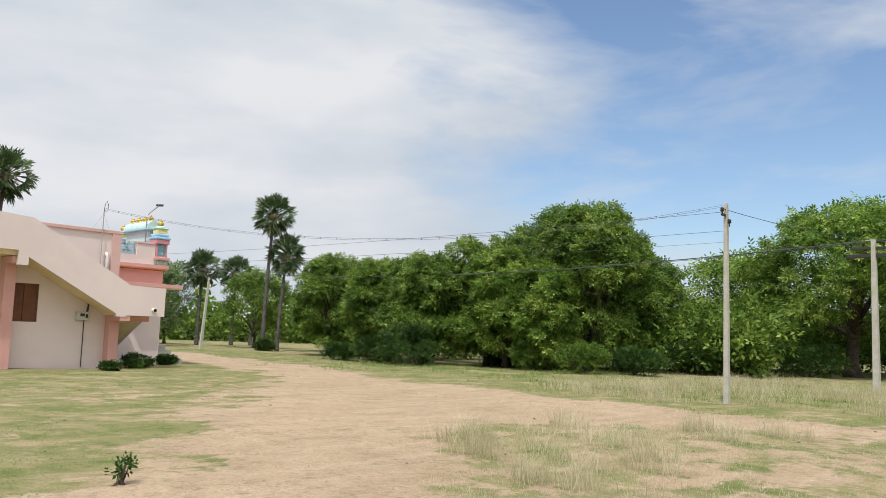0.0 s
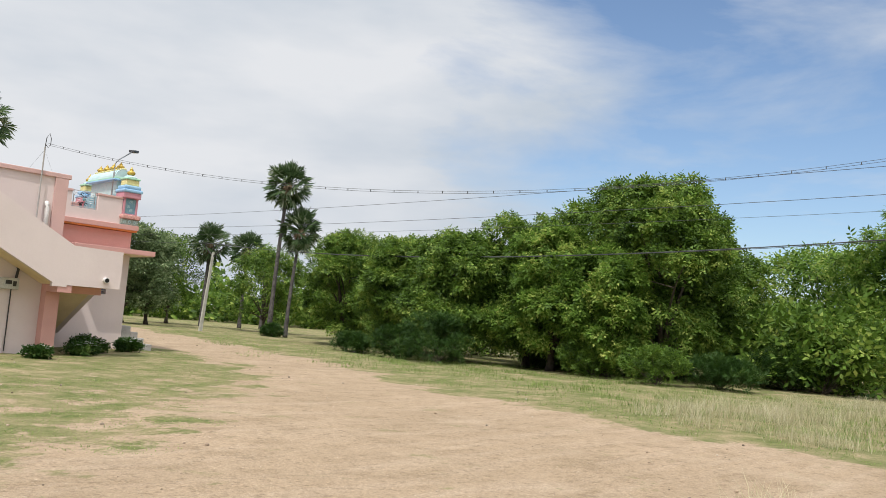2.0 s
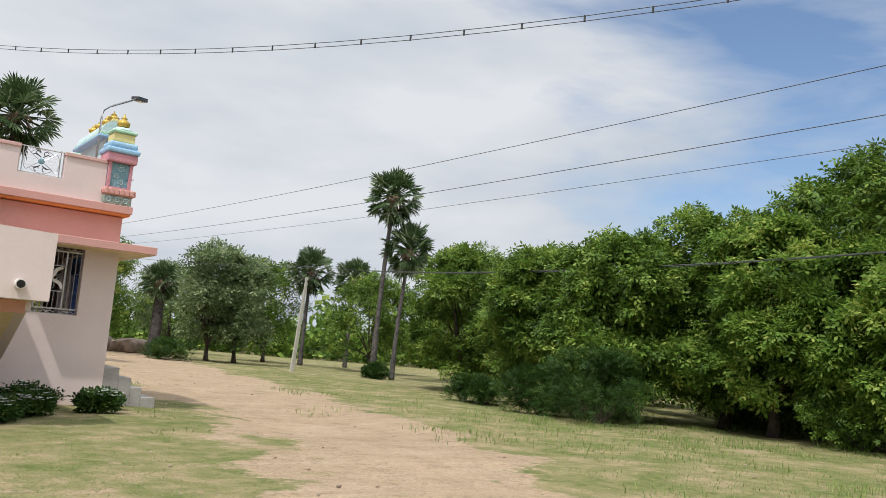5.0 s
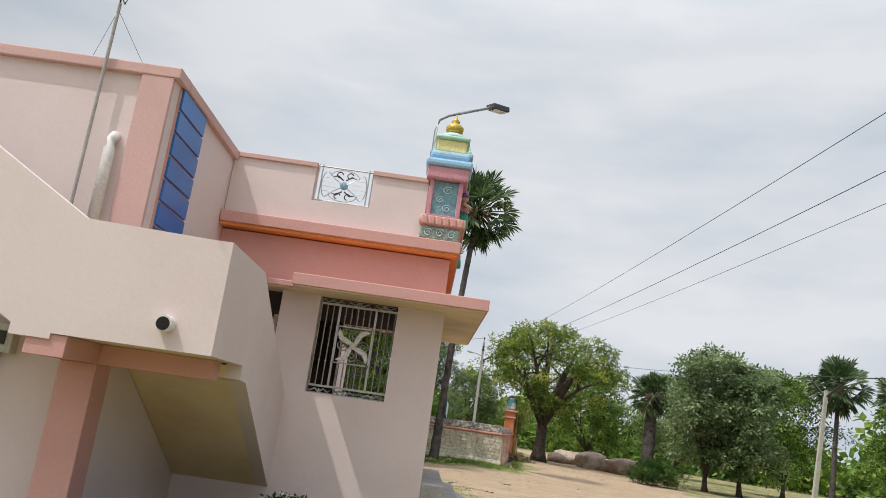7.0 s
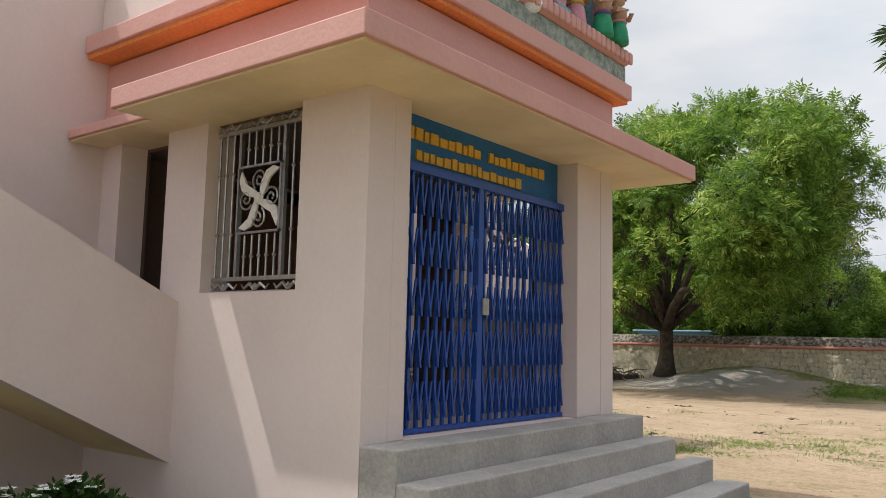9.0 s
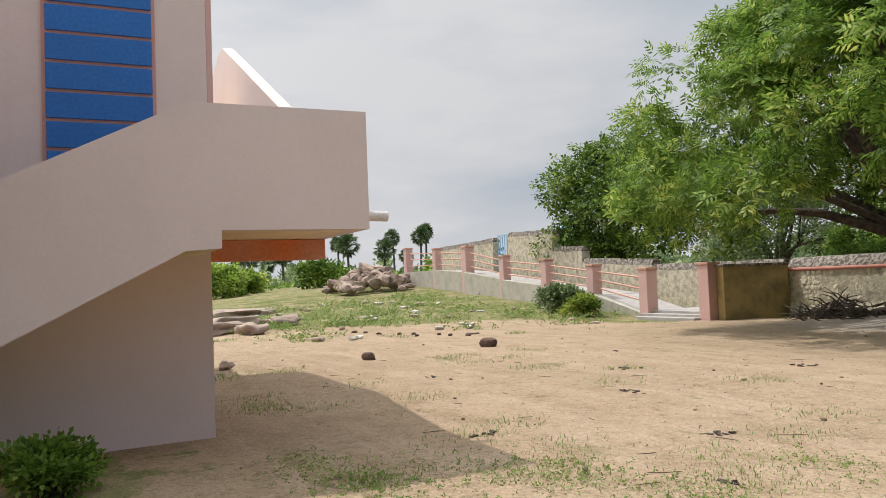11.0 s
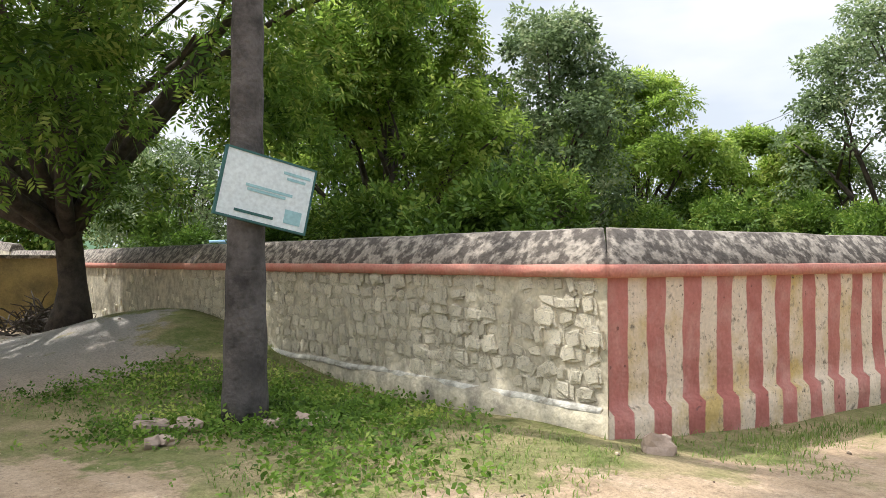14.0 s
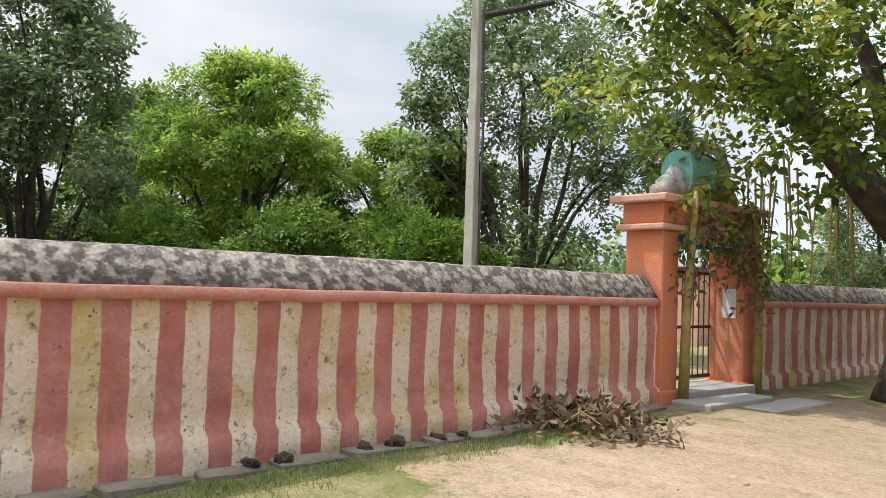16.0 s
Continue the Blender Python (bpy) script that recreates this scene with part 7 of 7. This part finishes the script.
def tufts(centres, spread, per, seed):
    g_ = np.random.default_rng(seed)
    c = np.repeat(np.array(centres, float), per, 0) + g_.normal(0, spread, (len(centres) * per, 2))
    return np.stack([c[:, 0], c[:, 1], ground_z(c[:, 0], c[:, 1]) - 0.01], -1)


near_c = [(6.6, 4.9), (6.9, 4.5), (6.2, 4.4), (7.5, 5.0), (8.6, 5.2), (9.5, 4.3), (5.8, 3.8), (6.4, 3.6), (9.9, 3.6), (7.8, 4.2), (8.8, 3.8), (5.6, 3.2), (7.2, 3.4)]
near_c += [(x + rg.normal(0, 0.35), y + rg.normal(0, 0.3)) for x, y in near_c for _ in range(2)]
blades("tall_dry_grass", tufts(near_c, 0.075, 85, 6), 0.22, 0.0017, M_DRYGRASS, 6, 1.1, "tall straw-coloured grass tufts")
verge = [(13.2 + rg.uniform(0, 6.5), rg.uniform(1, 9.5)) for _ in range(70)]
verge += [(rg.uniform(14.5, 21), rg.uniform(3, 9.0)) for _ in range(60)]
verge = [(x + max(0, (y - 8) * 0.25), y) for x, y in verge]
blades("tall_dry_grass", tufts(verge, 0.15, 95, 7), 0.24, 0.0023, M_DRYGRASS, 7, 1.0, "tall straw-coloured grass tufts")
verge = [(14.2 + rg.uniform(0, 6.5), rg.uniform(3, 22)) for _ in range(120)]
blades("verge_grass", tufts([(x + max(0, (y - 9) * 0.35), y) for x, y in verge], 0.16, 90, 17), 0.10, 0.003, M_GRASS, 17, 1.0, "grey-green grass clumps on the verge")
weeds = [(rg.uniform(-9, 1.5), rg.uniform(25.5, 32.3)) for _ in range(60)]
leafy("weeds", tufts(weeds, 0.3, 60, 8), 0.09, M_GRASS, 8, "leafy green weeds below the ramp", 0.14)
weeds = [(10.0 + rg.uniform(0, 3.2), 32.0 + rg.uniform(0, 1.4)) for _ in range(40)] + [(11.6 + rg.normal(0, 0.25), 32.6 + rg.normal(0, 0.25)) for _ in range(8)]
leafy("weeds", tufts(weeds, 0.20, 120, 9), 0.050, M_NEEM, 9, "leafy green weeds at the wall foot", 0.07)
edge = [(13.28 + 0.1353 * u + 0.34 + rg.uniform(-0.08, 0.16), 33.62 + 0.9908 * u) for u in np.linspace(0.6, 6.9, 60)]
blades("wall_foot_grass", tufts(edge, 0.07, 110, 15), 0.045, 0.0024, M_GRASS, 15, 0.9, "green grass fringe along the foot slabs")
green = [(x + rg.normal(0, 0.16), y + rg.normal(0, 0.10)) for x, y in ((10.5, 23.28), (10.97, 23.47), (10.75, 23.4), (10.87, 23.91), (11.17, 24.18), (11.7, 24.42), (11.71, 25.23)) for _ in range(7)]
leafy("weeds", tufts(green, 0.11, 60, 18), 0.022, M_GRASS, 18, "low green weeds in patches on the yard", 0.03)
yard = [(rg.uniform(5.5, 13.2), 23.5 + 4.0 * rg.uniform(0, 1) ** 1.5) for _ in range(46)]
blades("yard_grass", tufts(yard, 0.14, 170, 14), 0.032, 0.0026, M_GRASS, 14, 1.0, "thin green grass patches on the yard")
litter = [(13.9 + rg.uniform(0, 6), rg.uniform(6, 24)) for _ in range(70)]
blades("weeds", tufts(litter, 0.2, 40, 10), 0.09, 0.004, M_GRASS, 10, 1.1, "green weeds on the verge")

# ---- distance ----
def far_wood(a0, a1, dist, depth, height, n, seed, mat, label, size=0.9):
    """A belt of far trees round the horizon: clumped leaves with an uneven skyline."""
    rg_ = np.random.default_rng(seed)
    a = np.radians(rg_.uniform(a0, a1, n))
    d = dist + depth * rg_.uniform(0, 1, n)
    top = height * (0.55 + 0.45 * np.sin(a * 37 + seed) * np.sin(a * 91 + 2)) + 0.25 * height * np.sin(a * 211)
    top = np.clip(top, 0.3 * height, 1.3 * height)
    z = top * rg_.uniform(0, 1, n) ** 0.6
    x, y = 13 - np.sin(a) * d, 22 + np.cos(a) * d
    pts = np.stack([x, y, z - 0.3], -1)
    ob = new("far_wood", leaf_cloud("far_wood", pts, rg_.normal(0, 1, (n, 3)) + [0, 0, 0.3], size, mat, 3, 0.4, seed))
    return tagged(ob, label, "wood", kind="stuff")


far_wood(-130, 40, 48, 22, 4.2, 26000, 3, M_DENSE, "belt of far green trees behind the track")
far_wood(40, 150, 85, 60, 4.2, 16000, 4, M_DUSKY, "belt of far scrub and trees on the skyline", 1.2)
far_wood(62, 102, 46, 26, 2.2, 8000, 7, M_NEEM, "belt of bright scrub below the skyline", 0.55)
far_wood(10, 52, 36, 10, 3.0, 7000, 6, M_DUSKY, "belt of scrub beyond the compound", 0.6)
far_wood(150, 230, 60, 40, 4.0, 8000, 5, M_DENSE, "belt of far green trees", 1.2)
